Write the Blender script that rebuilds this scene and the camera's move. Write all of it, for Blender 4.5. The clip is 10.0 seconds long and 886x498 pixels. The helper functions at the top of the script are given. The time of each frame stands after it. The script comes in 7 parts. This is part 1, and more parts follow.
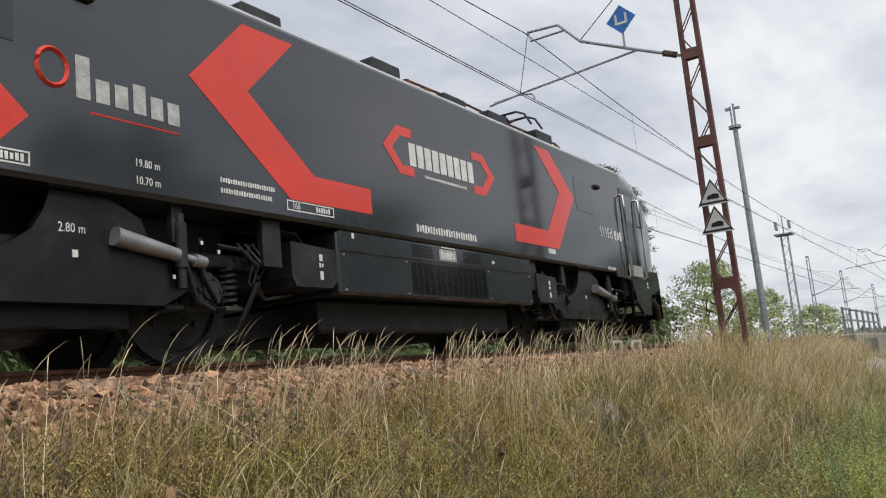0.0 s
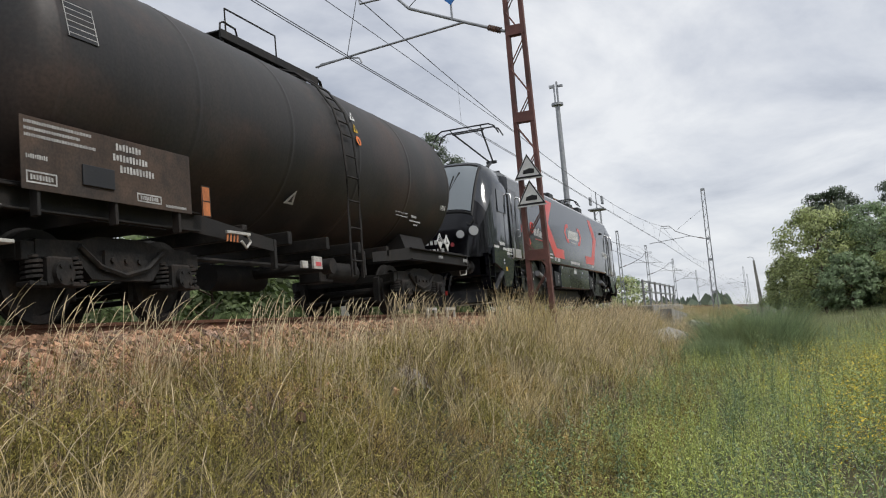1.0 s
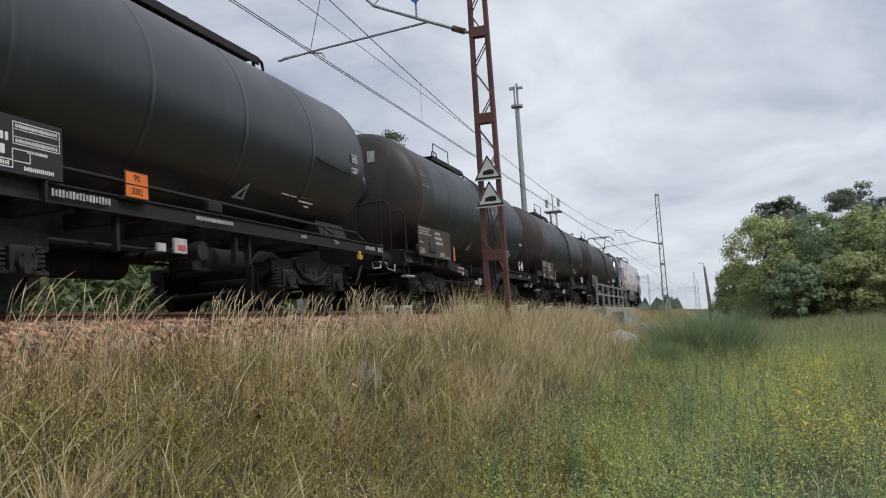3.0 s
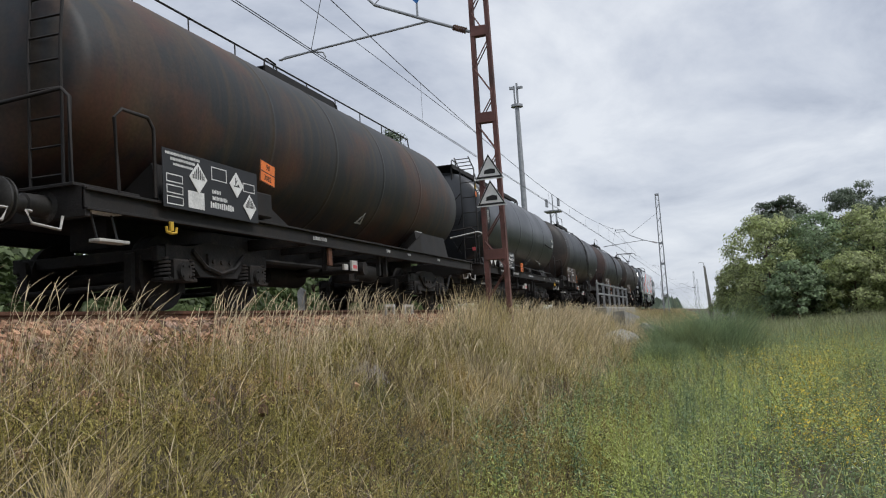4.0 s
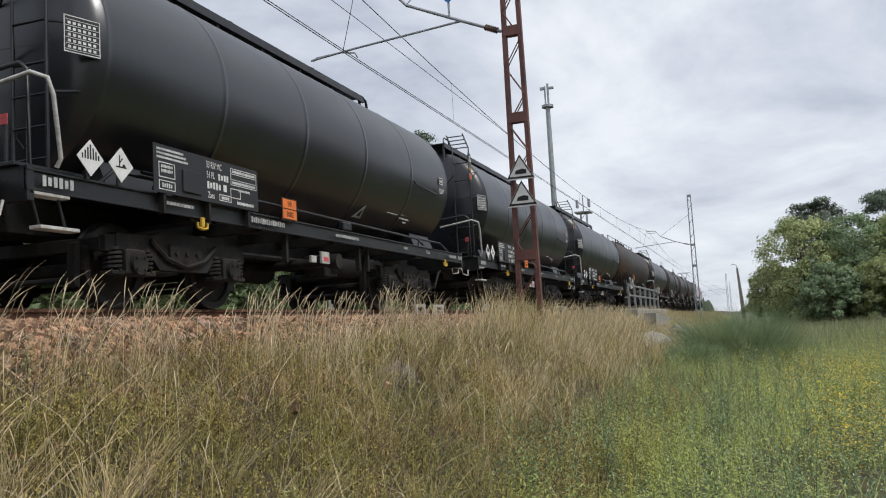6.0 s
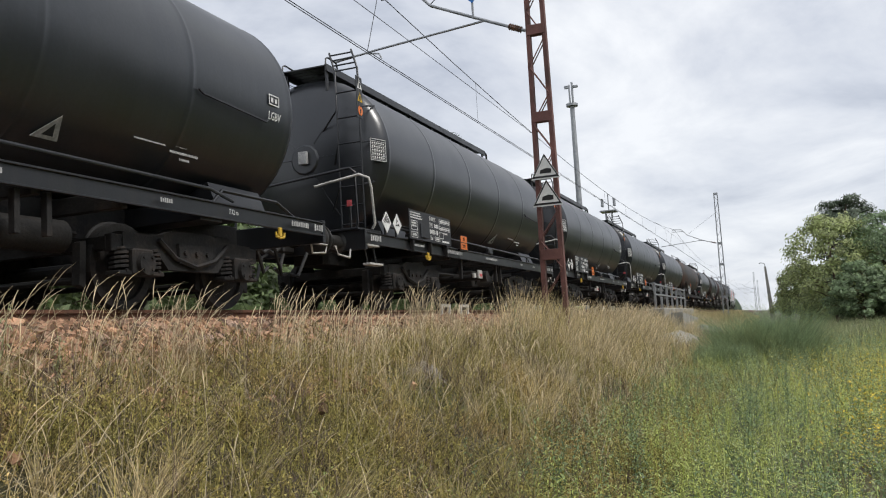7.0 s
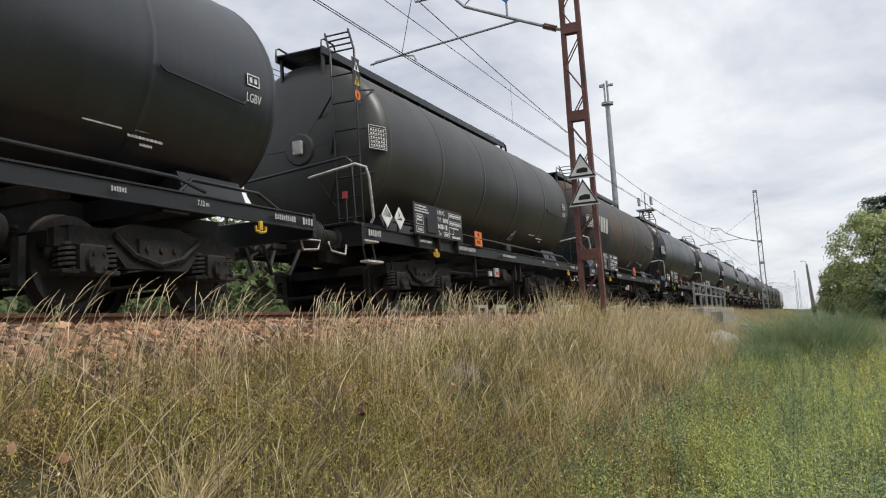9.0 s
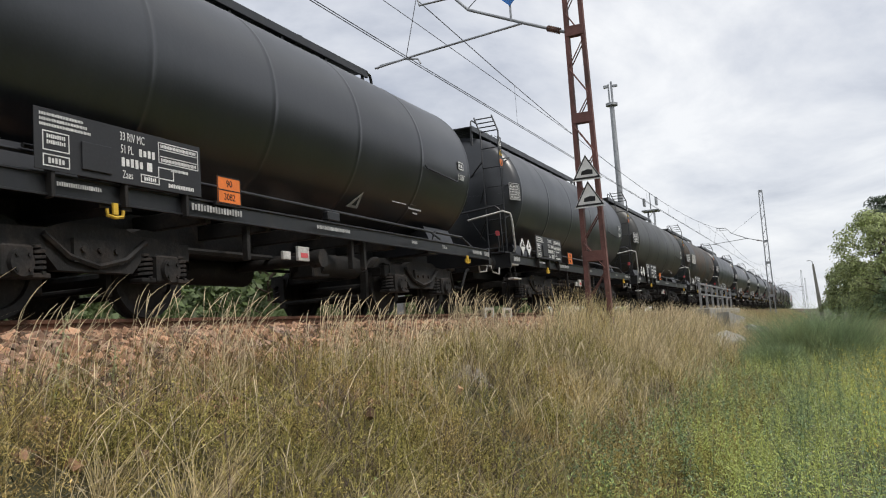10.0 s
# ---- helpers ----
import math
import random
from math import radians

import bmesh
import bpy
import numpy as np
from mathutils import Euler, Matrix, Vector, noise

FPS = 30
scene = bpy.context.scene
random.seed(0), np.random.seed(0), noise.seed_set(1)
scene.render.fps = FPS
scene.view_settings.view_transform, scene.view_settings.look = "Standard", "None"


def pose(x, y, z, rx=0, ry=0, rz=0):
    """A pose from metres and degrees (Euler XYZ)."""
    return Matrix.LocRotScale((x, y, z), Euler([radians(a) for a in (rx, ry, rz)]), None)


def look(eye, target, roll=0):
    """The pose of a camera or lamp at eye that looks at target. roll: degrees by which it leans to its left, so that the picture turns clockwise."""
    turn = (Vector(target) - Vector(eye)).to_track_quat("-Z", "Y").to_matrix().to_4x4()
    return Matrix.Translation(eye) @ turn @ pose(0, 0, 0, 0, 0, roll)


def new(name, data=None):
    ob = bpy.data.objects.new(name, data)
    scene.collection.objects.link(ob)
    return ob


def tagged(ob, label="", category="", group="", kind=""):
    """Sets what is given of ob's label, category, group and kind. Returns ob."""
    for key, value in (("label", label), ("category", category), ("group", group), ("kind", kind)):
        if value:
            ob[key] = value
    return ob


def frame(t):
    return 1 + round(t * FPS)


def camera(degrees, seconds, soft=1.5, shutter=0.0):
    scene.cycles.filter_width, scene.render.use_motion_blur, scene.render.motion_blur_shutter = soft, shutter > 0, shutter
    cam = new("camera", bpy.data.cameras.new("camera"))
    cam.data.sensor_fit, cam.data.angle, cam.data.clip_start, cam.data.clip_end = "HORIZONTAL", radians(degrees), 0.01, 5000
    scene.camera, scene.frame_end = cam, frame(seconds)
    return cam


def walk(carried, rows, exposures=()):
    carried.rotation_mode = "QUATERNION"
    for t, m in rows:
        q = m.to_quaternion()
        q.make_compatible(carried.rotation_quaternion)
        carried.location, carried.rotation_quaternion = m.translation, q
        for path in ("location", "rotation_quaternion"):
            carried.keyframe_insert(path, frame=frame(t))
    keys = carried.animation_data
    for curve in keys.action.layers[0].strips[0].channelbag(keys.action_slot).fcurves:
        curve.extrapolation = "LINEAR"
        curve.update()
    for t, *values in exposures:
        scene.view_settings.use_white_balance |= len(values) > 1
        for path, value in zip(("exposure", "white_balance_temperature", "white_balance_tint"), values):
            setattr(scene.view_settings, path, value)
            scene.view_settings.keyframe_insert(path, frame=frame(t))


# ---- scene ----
cam = camera(55.0, 10.0, 1.1, 0.0)
EYE = (7.25, 0.0, -0.41)
# seconds, yaw, pitch, lean, offset of the eye in x, y, z
PATH = [
    (0.0, 32.378, 9.030, 5.588, -0.058, -0.008, -0.014),
    (0.2, 30.550, 8.377, 5.240, -0.023, -0.013, -0.002),
    (0.3, 29.326, 8.011, 5.057, -0.005, -0.016, 0.003),
    (0.4, 27.816, 7.549, 4.890, 0.012, -0.018, 0.009),
    (0.5, 26.047, 6.869, 4.704, 0.030, -0.021, 0.015),
    (0.6, 24.877, 6.614, 4.726, 0.036, 0.002, 0.014),
    (0.8, 22.368, 5.940, 4.822, 0.049, 0.048, 0.011),
    (1.0, 20.593, 5.529, 4.967, 0.062, 0.094, 0.008),
    (1.2, 19.194, 5.301, 4.663, 0.065, 0.074, 0.005),
    (1.5, 18.195, 5.248, 4.245, 0.070, 0.043, 0.000),
    (2.0, 17.866, 5.259, 3.764, 0.062, 0.021, -0.004),
    (2.5, 17.513, 5.193, 3.631, 0.053, -0.002, 0.011),
    (4.0, 17.455, 5.161, 3.717, 0.013, -0.005, 0.001),
    (4.5, 17.508, 5.178, 3.647, 0.006, -0.011, -0.005),
    (5.0, 17.690, 5.185, 3.492, 0.003, -0.005, -0.010),
    (6.5, 20.408, 5.392, 3.304, -0.023, 0.005, -0.004),
    (7.0, 21.079, 5.411, 3.389, -0.023, 0.003, -0.002),
    (7.5, 21.624, 5.476, 3.458, -0.023, -0.012, -0.011),
    (8.0, 22.198, 5.540, 3.412, -0.044, 0.021, -0.003),
    (8.5, 22.805, 5.581, 3.409, -0.048, 0.003, -0.009),
    (9.0, 23.508, 5.637, 3.715, -0.042, -0.004, -0.003),
    (9.5, 23.842, 5.708, 4.402, -0.031, 0.000, 0.000),
    (10.0, 23.905, 5.789, 4.086, -0.035, -0.034, 0.013),
]
walk(cam, [(t, pose(EYE[0] + dx, EYE[1] + dy, EYE[2] + dz, 90 + p, r, y)) for t, y, p, r, dx, dy, dz in PATH],
     exposures=[(0.0, .19, 6450, 10), (1.0, .14, 6400, 10), (2.0, .04, 6150, 10), (5.0, .09, 6150, 10), (6.5, .24, 6300, 10), (7.5, .30, 6400, 10), (10.0, .27, 6450, 10)])

# ---- sky and sun ----
SUN_EL, SUN_AZ = 52.0, 100.0      # degrees; azimuth counted from +y to +x


def sky_world():
    w = bpy.data.worlds.new("overcast_sky")
    scene.world = w
    w.use_nodes = True
    nt = w.node_tree
    nt.nodes.clear()
    N = nt.nodes.new
    out, bg = N("ShaderNodeOutputWorld"), N("ShaderNodeBackground")
    sky = N("ShaderNodeTexSky")
    sky.sky_type, sky.sun_disc = "NISHITA", False
    sky.sun_elevation, sky.sun_rotation = radians(SUN_EL), radians(SUN_AZ)
    tc, sep = N("ShaderNodeTexCoord"), N("ShaderNodeSeparateXYZ")
    nt.links.new(tc.outputs["Generated"], sep.inputs[0])
    # cloud layer: the direction is cast on a flat ceiling of cloud
    add = N("ShaderNodeMath"); add.operation = "ADD"; add.inputs[1].default_value = 0.12
    mx = N("ShaderNodeMath"); mx.operation = "MAXIMUM"; mx.inputs[1].default_value = 0.0
    nt.links.new(sep.outputs[2], mx.inputs[0]); nt.links.new(mx.outputs[0], add.inputs[0])
    dv = []
    for i in (0, 1):
        d = N("ShaderNodeMath"); d.operation = "DIVIDE"
        nt.links.new(sep.outputs[i], d.inputs[0]); nt.links.new(add.outputs[0], d.inputs[1])
        dv.append(d)
    com = N("ShaderNodeCombineXYZ")
    nt.links.new(dv[0].outputs[0], com.inputs[0]); nt.links.new(dv[1].outputs[0], com.inputs[1])
    n1, n2 = N("ShaderNodeTexNoise"), N("ShaderNodeTexNoise")
    n1.inputs["Scale"].default_value, n1.inputs["Detail"].default_value, n1.inputs["Distortion"].default_value = 1.35, 9, 0.35
    n1.inputs["Roughness"].default_value = 0.58
    n2.inputs["Scale"].default_value, n2.inputs["Detail"].default_value = 0.28, 3
    mp = N("ShaderNodeMapping"); mp.inputs["Rotation"].default_value[2] = 0.5; mp.inputs["Scale"].default_value = (1.0, 0.62, 1.0)
    mp.inputs["Location"].default_value = (3.63, 1.99, 0)
    nt.links.new(com.outputs[0], mp.inputs[0])
    nt.links.new(mp.outputs[0], n1.inputs["Vector"]); nt.links.new(mp.outputs[0], n2.inputs["Vector"])
    mix = N("ShaderNodeMath"); mix.operation = "MULTIPLY_ADD"; mix.inputs[1].default_value = 0.45
    nt.links.new(n2.outputs[0], mix.inputs[0]); nt.links.new(n1.outputs[0], mix.inputs[2])
    ramp = N("ShaderNodeValToRGB")
    ramp.color_ramp.elements[0].position, ramp.color_ramp.elements[0].color = 0.53, (0.40, 0.44, 0.53, 1)
    ramp.color_ramp.elements[1].position, ramp.color_ramp.elements[1].color = 0.88, (0.93, 0.94, 0.955, 1)
    e = ramp.color_ramp.elements.new(0.68); e.color = (0.65, 0.68, 0.745, 1)
    nt.links.new(mix.outputs[0], ramp.inputs[0])
    # the low sky is paler
    low = N("ShaderNodeMapRange"); low.inputs[1].default_value, low.inputs[2].default_value = 0.0, 0.30
    low.inputs[3].default_value, low.inputs[4].default_value = 0.55, 0.0
    nt.links.new(sep.outputs[2], low.inputs[0])
    pale = N("ShaderNodeMix"); pale.data_type = "RGBA"; pale.inputs["B"].default_value = (0.86, 0.88, 0.90, 1)
    nt.links.new(low.outputs[0], pale.inputs["Factor"]); nt.links.new(ramp.outputs[0], pale.inputs["A"])
    skymul = N("ShaderNodeMix"); skymul.data_type, skymul.blend_type = "RGBA", "MULTIPLY"
    skymul.inputs["Factor"].default_value, skymul.inputs["B"].default_value = 1.0, (0.1, 0.1, 0.1, 1)
    nt.links.new(sky.outputs[0], skymul.inputs["A"])
    both = N("ShaderNodeMix"); both.data_type = "RGBA"; both.inputs["Factor"].default_value = 0.93
    nt.links.new(skymul.outputs["Result"], both.inputs["A"]); nt.links.new(pale.outputs["Result"], both.inputs["B"])
    nt.links.new(both.outputs["Result"], bg.inputs["Color"])
    bg.inputs["Strength"].default_value = 0.88
    nt.links.new(bg.outputs[0], out.inputs[0])


sky_world()
sun = new("sun", bpy.data.lights.new("sun", "SUN"))
sun.data.energy, sun.data.angle, sun.data.color = 1.95, radians(12), (1.0, 0.95, 0.88)
_e, _a = radians(SUN_EL), radians(SUN_AZ)
_d = Vector((math.cos(_e) * math.sin(_a), math.cos(_e) * math.cos(_a), math.sin(_e)))
sun.matrix_world = look(_d * 50, (0, 0, 0))


# ---- materials ----
def mat(name, col, rough=0.6, metal=0.0, var=0.25, scale=3.0, bump=0.0, bscale=40.0, second=None, mask=(0.5, 0.7), mscale=1.0,
        island=0.0, objrand=0.0, stretch=(1, 1, 1), coat=0.0, grime=None, spec=0.5, trans=0.0, rvar=0.15):
    """Principled surface with colour variation at two scales, an optional second colour in blotches, roughness variation and relief."""
    m = bpy.data.materials.new(name)
    m.use_nodes = True
    nt = m.node_tree
    N, L = nt.nodes.new, nt.links.new
    b = nt.nodes["Principled BSDF"]
    b.inputs["Metallic"].default_value, b.inputs["Specular IOR Level"].default_value = metal, spec
    b.inputs["Coat Weight"].default_value = coat
    b.inputs["Coat Roughness"].default_value = 0.12
    tc, mp = N("ShaderNodeTexCoord"), N("ShaderNodeMapping")
    mp.inputs["Scale"].default_value = stretch
    L(tc.outputs["Object"], mp.inputs[0])
    n = N("ShaderNodeTexNoise"); n.inputs["Scale"].default_value, n.inputs["Detail"].default_value = scale, 6
    L(mp.outputs[0], n.inputs["Vector"])
    fine = N("ShaderNodeTexNoise"); fine.inputs["Scale"].default_value, fine.inputs["Detail"].default_value = bscale, 3
    L(mp.outputs[0], fine.inputs["Vector"])
    rng = N("ShaderNodeMapRange")
    rng.inputs[1].default_value, rng.inputs[2].default_value = 0.3, 0.7
    rng.inputs[3].default_value, rng.inputs[4].default_value = 1 - var, 1 + var
    L(n.outputs[0], rng.inputs[0])
    f2 = N("ShaderNodeMapRange")
    f2.inputs[1].default_value, f2.inputs[2].default_value = 0.3, 0.7
    f2.inputs[3].default_value, f2.inputs[4].default_value = 1 - var * 0.6, 1 + var * 0.6
    L(fine.outputs[0], f2.inputs[0])
    mul = N("ShaderNodeMath"); mul.operation = "MULTIPLY"
    L(rng.outputs[0], mul.inputs[0]); L(f2.outputs[0], mul.inputs[1])
    last = mul.outputs[0]
    for amount, node, sock in ((island, "ShaderNodeNewGeometry", "Random Per Island"), (objrand, "ShaderNodeObjectInfo", "Random")):
        if amount:
            g, r, k = N(node), N("ShaderNodeMapRange"), N("ShaderNodeMath")
            r.inputs[3].default_value, r.inputs[4].default_value = 1 - amount, 1 + amount
            L(g.outputs[sock], r.inputs[0])
            k.operation = "MULTIPLY"
            L(last, k.inputs[0]); L(r.outputs[0], k.inputs[1])
            last = k.outputs[0]
    base = N("ShaderNodeRGB"); base.outputs[0].default_value = (*col, 1)
    colour = base.outputs[0]
    if second:
        n2 = N("ShaderNodeTexNoise"); n2.inputs["Scale"].default_value, n2.inputs["Detail"].default_value = mscale, 8
        n2.inputs["Roughness"].default_value = 0.62
        L(mp.outputs[0], n2.inputs["Vector"])
        mr = N("ShaderNodeMapRange"); mr.inputs[1].default_value, mr.inputs[2].default_value = mask
        L(n2.outputs[0], mr.inputs[0])
        mix = N("ShaderNodeMix"); mix.data_type = "RGBA"; mix.inputs["B"].default_value = (*second, 1)
        L(mr.outputs[0], mix.inputs["Factor"]); L(colour, mix.inputs["A"])
        colour = mix.outputs["Result"]
    if grime:     # streaks that run down the sides
        gm, gn = N("ShaderNodeMapping"), N("ShaderNodeTexNoise")
        gm.inputs["Scale"].default_value = (2.2, 5.5, 0.35)
        gn.inputs["Scale"].default_value, gn.inputs["Detail"].default_value = 1.0, 6
        L(tc.outputs["Object"], gm.inputs[0]); L(gm.outputs[0], gn.inputs["Vector"])
        gr = N("ShaderNodeMapRange"); gr.inputs[1].default_value, gr.inputs[2].default_value = 0.46, 0.74
        gr.inputs[4].default_value = 0.8
        L(gn.outputs[0], gr.inputs[0])
        mix = N("ShaderNodeMix"); mix.data_type = "RGBA"; mix.inputs["B"].default_value = (*grime, 1)
        L(gr.outputs[0], mix.inputs["Factor"]); L(colour, mix.inputs["A"])
        colour = mix.outputs["Result"]
    vm = N("ShaderNodeVectorMath"); vm.operation = "SCALE"
    L(colour, vm.inputs[0]); L(last, vm.inputs["Scale"])
    L(vm.outputs[0], b.inputs["Base Color"])
    rr = N("ShaderNodeMapRange")
    rr.inputs[3].default_value, rr.inputs[4].default_value = max(0.02, rough - rvar), min(1, rough + rvar)
    L(n.outputs[0], rr.inputs[0]); L(rr.outputs[0], b.inputs["Roughness"])
    if bump:
        bp = N("ShaderNodeBump"); bp.inputs["Strength"].default_value, bp.inputs["Distance"].default_value = bump, 0.02
        L(fine.outputs[0], bp.inputs["Height"]); L(bp.outputs[0], b.inputs["Normal"])
    if trans:     # thin leaves let light through
        tr, ms = N("ShaderNodeBsdfTranslucent"), N("ShaderNodeMixShader")
        L(vm.outputs[0], tr.inputs[0]); ms.inputs[0].default_value = trans
        L(b.outputs[0], ms.inputs[1]); L(tr.outputs[0], ms.inputs[2])
        L(ms.outputs[0], nt.nodes["Material Output"].inputs[0])
    return m


def glass(name, col=(0.02, 0.025, 0.03), rough=0.05):
    m = bpy.data.materials.new(name)
    m.use_nodes = True
    b = m.node_tree.nodes["Principled BSDF"]
    b.inputs["Base Color"].default_value, b.inputs["Roughness"].default_value = (*col, 1), rough
    b.inputs["Specular IOR Level"].default_value = 0.8
    return m


M = {}
M["loco_grey"] = mat("loco_paint", (0.031, 0.035, 0.041), 0.11, 0.0, 0.10, 1.2, spec=0.9, rvar=0.04)
M["loco_black"] = mat("loco_black_paint", (0.006, 0.006, 0.008), 0.14, 0.0, 0.15, 1.2, spec=0.4, rvar=0.05)
# roof grey is paled to include the bright sky it reflects
M["loco_roof"] = mat("sky_paled_roof_paint", (0.52, 0.53, 0.54), 0.38, 0.2, 0.15, 2.0, second=(0.30, 0.29, 0.28), mask=(0.5, 0.75), mscale=1.5)
M["loco_red"] = mat("red_vinyl", (0.72, 0.045, 0.025), 0.35, 0.0, 0.08, 2.0, coat=0.3)
M["white"] = mat("white_lettering", (0.72, 0.72, 0.70), 0.6, 0.0, 0.2, 6.0)
M["lettering_grey"] = mat("worn_lettering", (0.45, 0.45, 0.44), 0.7, 0.0, 0.3, 8.0)
M["silver"] = mat("brushed_steel", (0.62, 0.62, 0.62), 0.35, 1.0, 0.12, 9.0)
M["plate_grey"] = mat("bare_step_plate", (0.42, 0.42, 0.40), 0.6, 0.3, 0.15, 8.0)
M["glass"] = glass("dark_cab_glass")
# windscreen base colour is lightened to stand in for mirrored sky
M["screen"] = glass("sky_pale_windscreen", (0.20, 0.23, 0.25), 0.06)
M["lamp_glass"] = glass("headlight_glass", (0.35, 0.36, 0.36), 0.1)
M["under"] = mat("underframe_dirt", (0.0145, 0.0135, 0.0128), 0.72, 0.1, 0.5, 5.0, 0.25, 30, second=(0.046, 0.034, 0.027), mask=(0.52, 0.74), mscale=3)
M["under_loco"] = mat("loco_underframe_paint", (0.019, 0.0205, 0.0235), 0.5, 0.1, 0.45, 5.0, 0.15, 30, second=(0.060, 0.056, 0.050), mask=(0.52, 0.77), mscale=3)
M["steel"] = mat("worn_steel", (0.30, 0.29, 0.28), 0.35, 0.9, 0.3, 8.0)
M["rust"] = mat("rusty_iron", (0.13, 0.06, 0.035), 0.85, 0.1, 0.4, 7.0, 0.3, 60)
M["sill"] = mat("sill_paint", (0.0085, 0.0095, 0.0120), 0.42, 0.0, 0.3, 2.5, 0.05, 40, grime=(0.018, 0.017, 0.016), spec=0.7)
M["sill_old"] = mat("dirty_sill_paint", (0.0125, 0.0112, 0.0105), 0.7, 0.0, 0.4, 3.0, 0.12, 40, grime=(0.028, 0.020, 0.0155))
M["tank_black"] = mat("black_tank_paint", (0.0058, 0.0080, 0.0130), 0.35, 0.0, 0.25, 0.9, 0.03, 25, grime=(0.0090, 0.0118, 0.0172), spec=0.8, rvar=0.08)
M["tank_dusty"] = mat("dusty_black_tank_paint", (0.0115, 0.0142, 0.0190), 0.38, 0.0, 0.3, 0.8, 0.04, 25, second=(0.0190, 0.0212, 0.0240), mask=(0.5, 0.7), mscale=0.6, grime=(0.0225, 0.0248, 0.0285), spec=0.9)
M["tank_olive"] = mat("olive_stained_tank_paint", (0.0165, 0.0175, 0.0165), 0.48, 0.0, 0.3, 0.8, 0.04, 25, second=(0.034, 0.033, 0.024), mask=(0.42, 0.62), mscale=0.5, grime=(0.033, 0.033, 0.030), spec=0.8)
M["tank_brown"] = mat("brown_stained_tank_paint", (0.078, 0.052, 0.038), 0.55, 0.0, 0.35, 0.9, 0.05, 25, second=(0.030, 0.038, 0.040), mask=(0.44, 0.56), mscale=0.55, grime=(0.095, 0.072, 0.040))
M["tank_rust"] = mat("rust_streaked_tank_paint", (0.022, 0.024, 0.026), 0.58, 0.0, 0.3, 0.9, 0.05, 25, second=(0.075, 0.033, 0.020), mask=(0.52, 0.66), mscale=0.42, grime=(0.070, 0.048, 0.024))
M["tank_old"] = mat("weathered_tank_paint", (0.025, 0.023, 0.022), 0.56, 0.0, 0.4, 0.8, 0.06, 25, second=(0.050, 0.034, 0.028), mask=(0.50, 0.60), mscale=0.5, grime=(0.036, 0.030, 0.026))
M["tank_end"] = mat("red_brown_end_paint", (0.062, 0.036, 0.032), 0.6, 0.0, 0.35, 0.9, 0.05, 25, second=(0.030, 0.026, 0.027), mask=(0.48, 0.60), mscale=0.9)
M["tank_worn"] = mat("worn_black_tank_paint", (0.0068, 0.0083, 0.0115), 0.35, 0.0, 0.3, 0.7, 0.04, 25, second=(0.0112, 0.0130, 0.0165), mask=(0.46, 0.66), mscale=0.7, grime=(0.0130, 0.0146, 0.0176), spec=1.0, rvar=0.10)
M["tank_blue"] = mat("sooty_tank_paint", (0.0072, 0.0092, 0.0140), 0.46, 0.0, 0.35, 0.8, 0.05, 25, second=(0.020, 0.0145, 0.0145), mask=(0.56, 0.64), mscale=0.6, grime=(0.0135, 0.0150, 0.0180), spec=0.7)
M["board"] = mat("data_board_paint", (0.022, 0.023, 0.026), 0.55, 0.0, 0.2, 4.0)
M["board_old"] = mat("stained_data_board", (0.075, 0.050, 0.036), 0.75, 0.0, 0.4, 3.0, second=(0.035, 0.028, 0.024), mask=(0.45, 0.65), mscale=2.0)
M["orange"] = mat("orange_plate", (0.80, 0.20, 0.035), 0.5, 0.0, 0.1, 5.0)
M["orange_old"] = mat("faded_orange_plate", (0.50, 0.17, 0.06), 0.65, 0.0, 0.25, 5.0)
M["black"] = mat("black_lettering", (0.012, 0.012, 0.012), 0.6)
M["yellow"] = mat("yellow_paint", (0.62, 0.40, 0.04), 0.6, 0.0, 0.2, 8.0)
M["offwhite"] = mat("grey_white_paint", (0.50, 0.49, 0.46), 0.65, 0.0, 0.25, 8.0)
M["pink"] = mat("red_tail_disc", (0.62, 0.10, 0.11), 0.5)
M["mast"] = mat("red_brown_mast_paint", (0.150, 0.068, 0.058), 0.75, 0.0, 0.3, 3.0, 0.15, 50, second=(0.085, 0.04, 0.03), mask=(0.5, 0.7), mscale=2.0)
M["galv"] = mat("galvanised_steel", (0.34, 0.35, 0.36), 0.5, 0.6, 0.2, 4.0)
M["wire"] = mat("copper_wire", (0.07, 0.072, 0.075), 0.55, 0.6)
M["concrete"] = mat("old_concrete", (0.34, 0.33, 0.30), 0.9, 0.0, 0.25, 3.0, 0.3, 60, second=(0.18, 0.165, 0.14), mask=(0.45, 0.7), mscale=2.0)
M["blue"] = mat("blue_sign", (0.03, 0.17, 0.50), 0.4)
M["sign_white"] = mat("white_sign", (0.75, 0.75, 0.73), 0.5, 0.0, 0.1, 5.0)
M["ballast"] = mat("ballast_stone", (0.340, 0.200, 0.122), 0.9, 0.0, 0.25, 6.0, 0.2, 60, island=0.75, second=(0.255, 0.190, 0.150), mask=(0.5, 0.65), mscale=2.0)
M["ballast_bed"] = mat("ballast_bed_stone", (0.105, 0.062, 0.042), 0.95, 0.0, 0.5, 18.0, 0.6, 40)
# soil colour is darkened to deepen the shadow gaps between grass blades
M["soil"] = mat("gap_shade_soil", (0.070, 0.060, 0.030), 0.95, 0.0, 0.4, 0.6, 0.4, 20, second=(0.060, 0.078, 0.028), mask=(0.45, 0.6), mscale=0.25)
M["dry"] = mat("dry_grass", (0.61, 0.495, 0.285), 0.7, 0.0, 0.15, 0.8, island=0.65, trans=0.25, second=(0.43, 0.36, 0.155), mask=(0.42, 0.60), mscale=0.55)
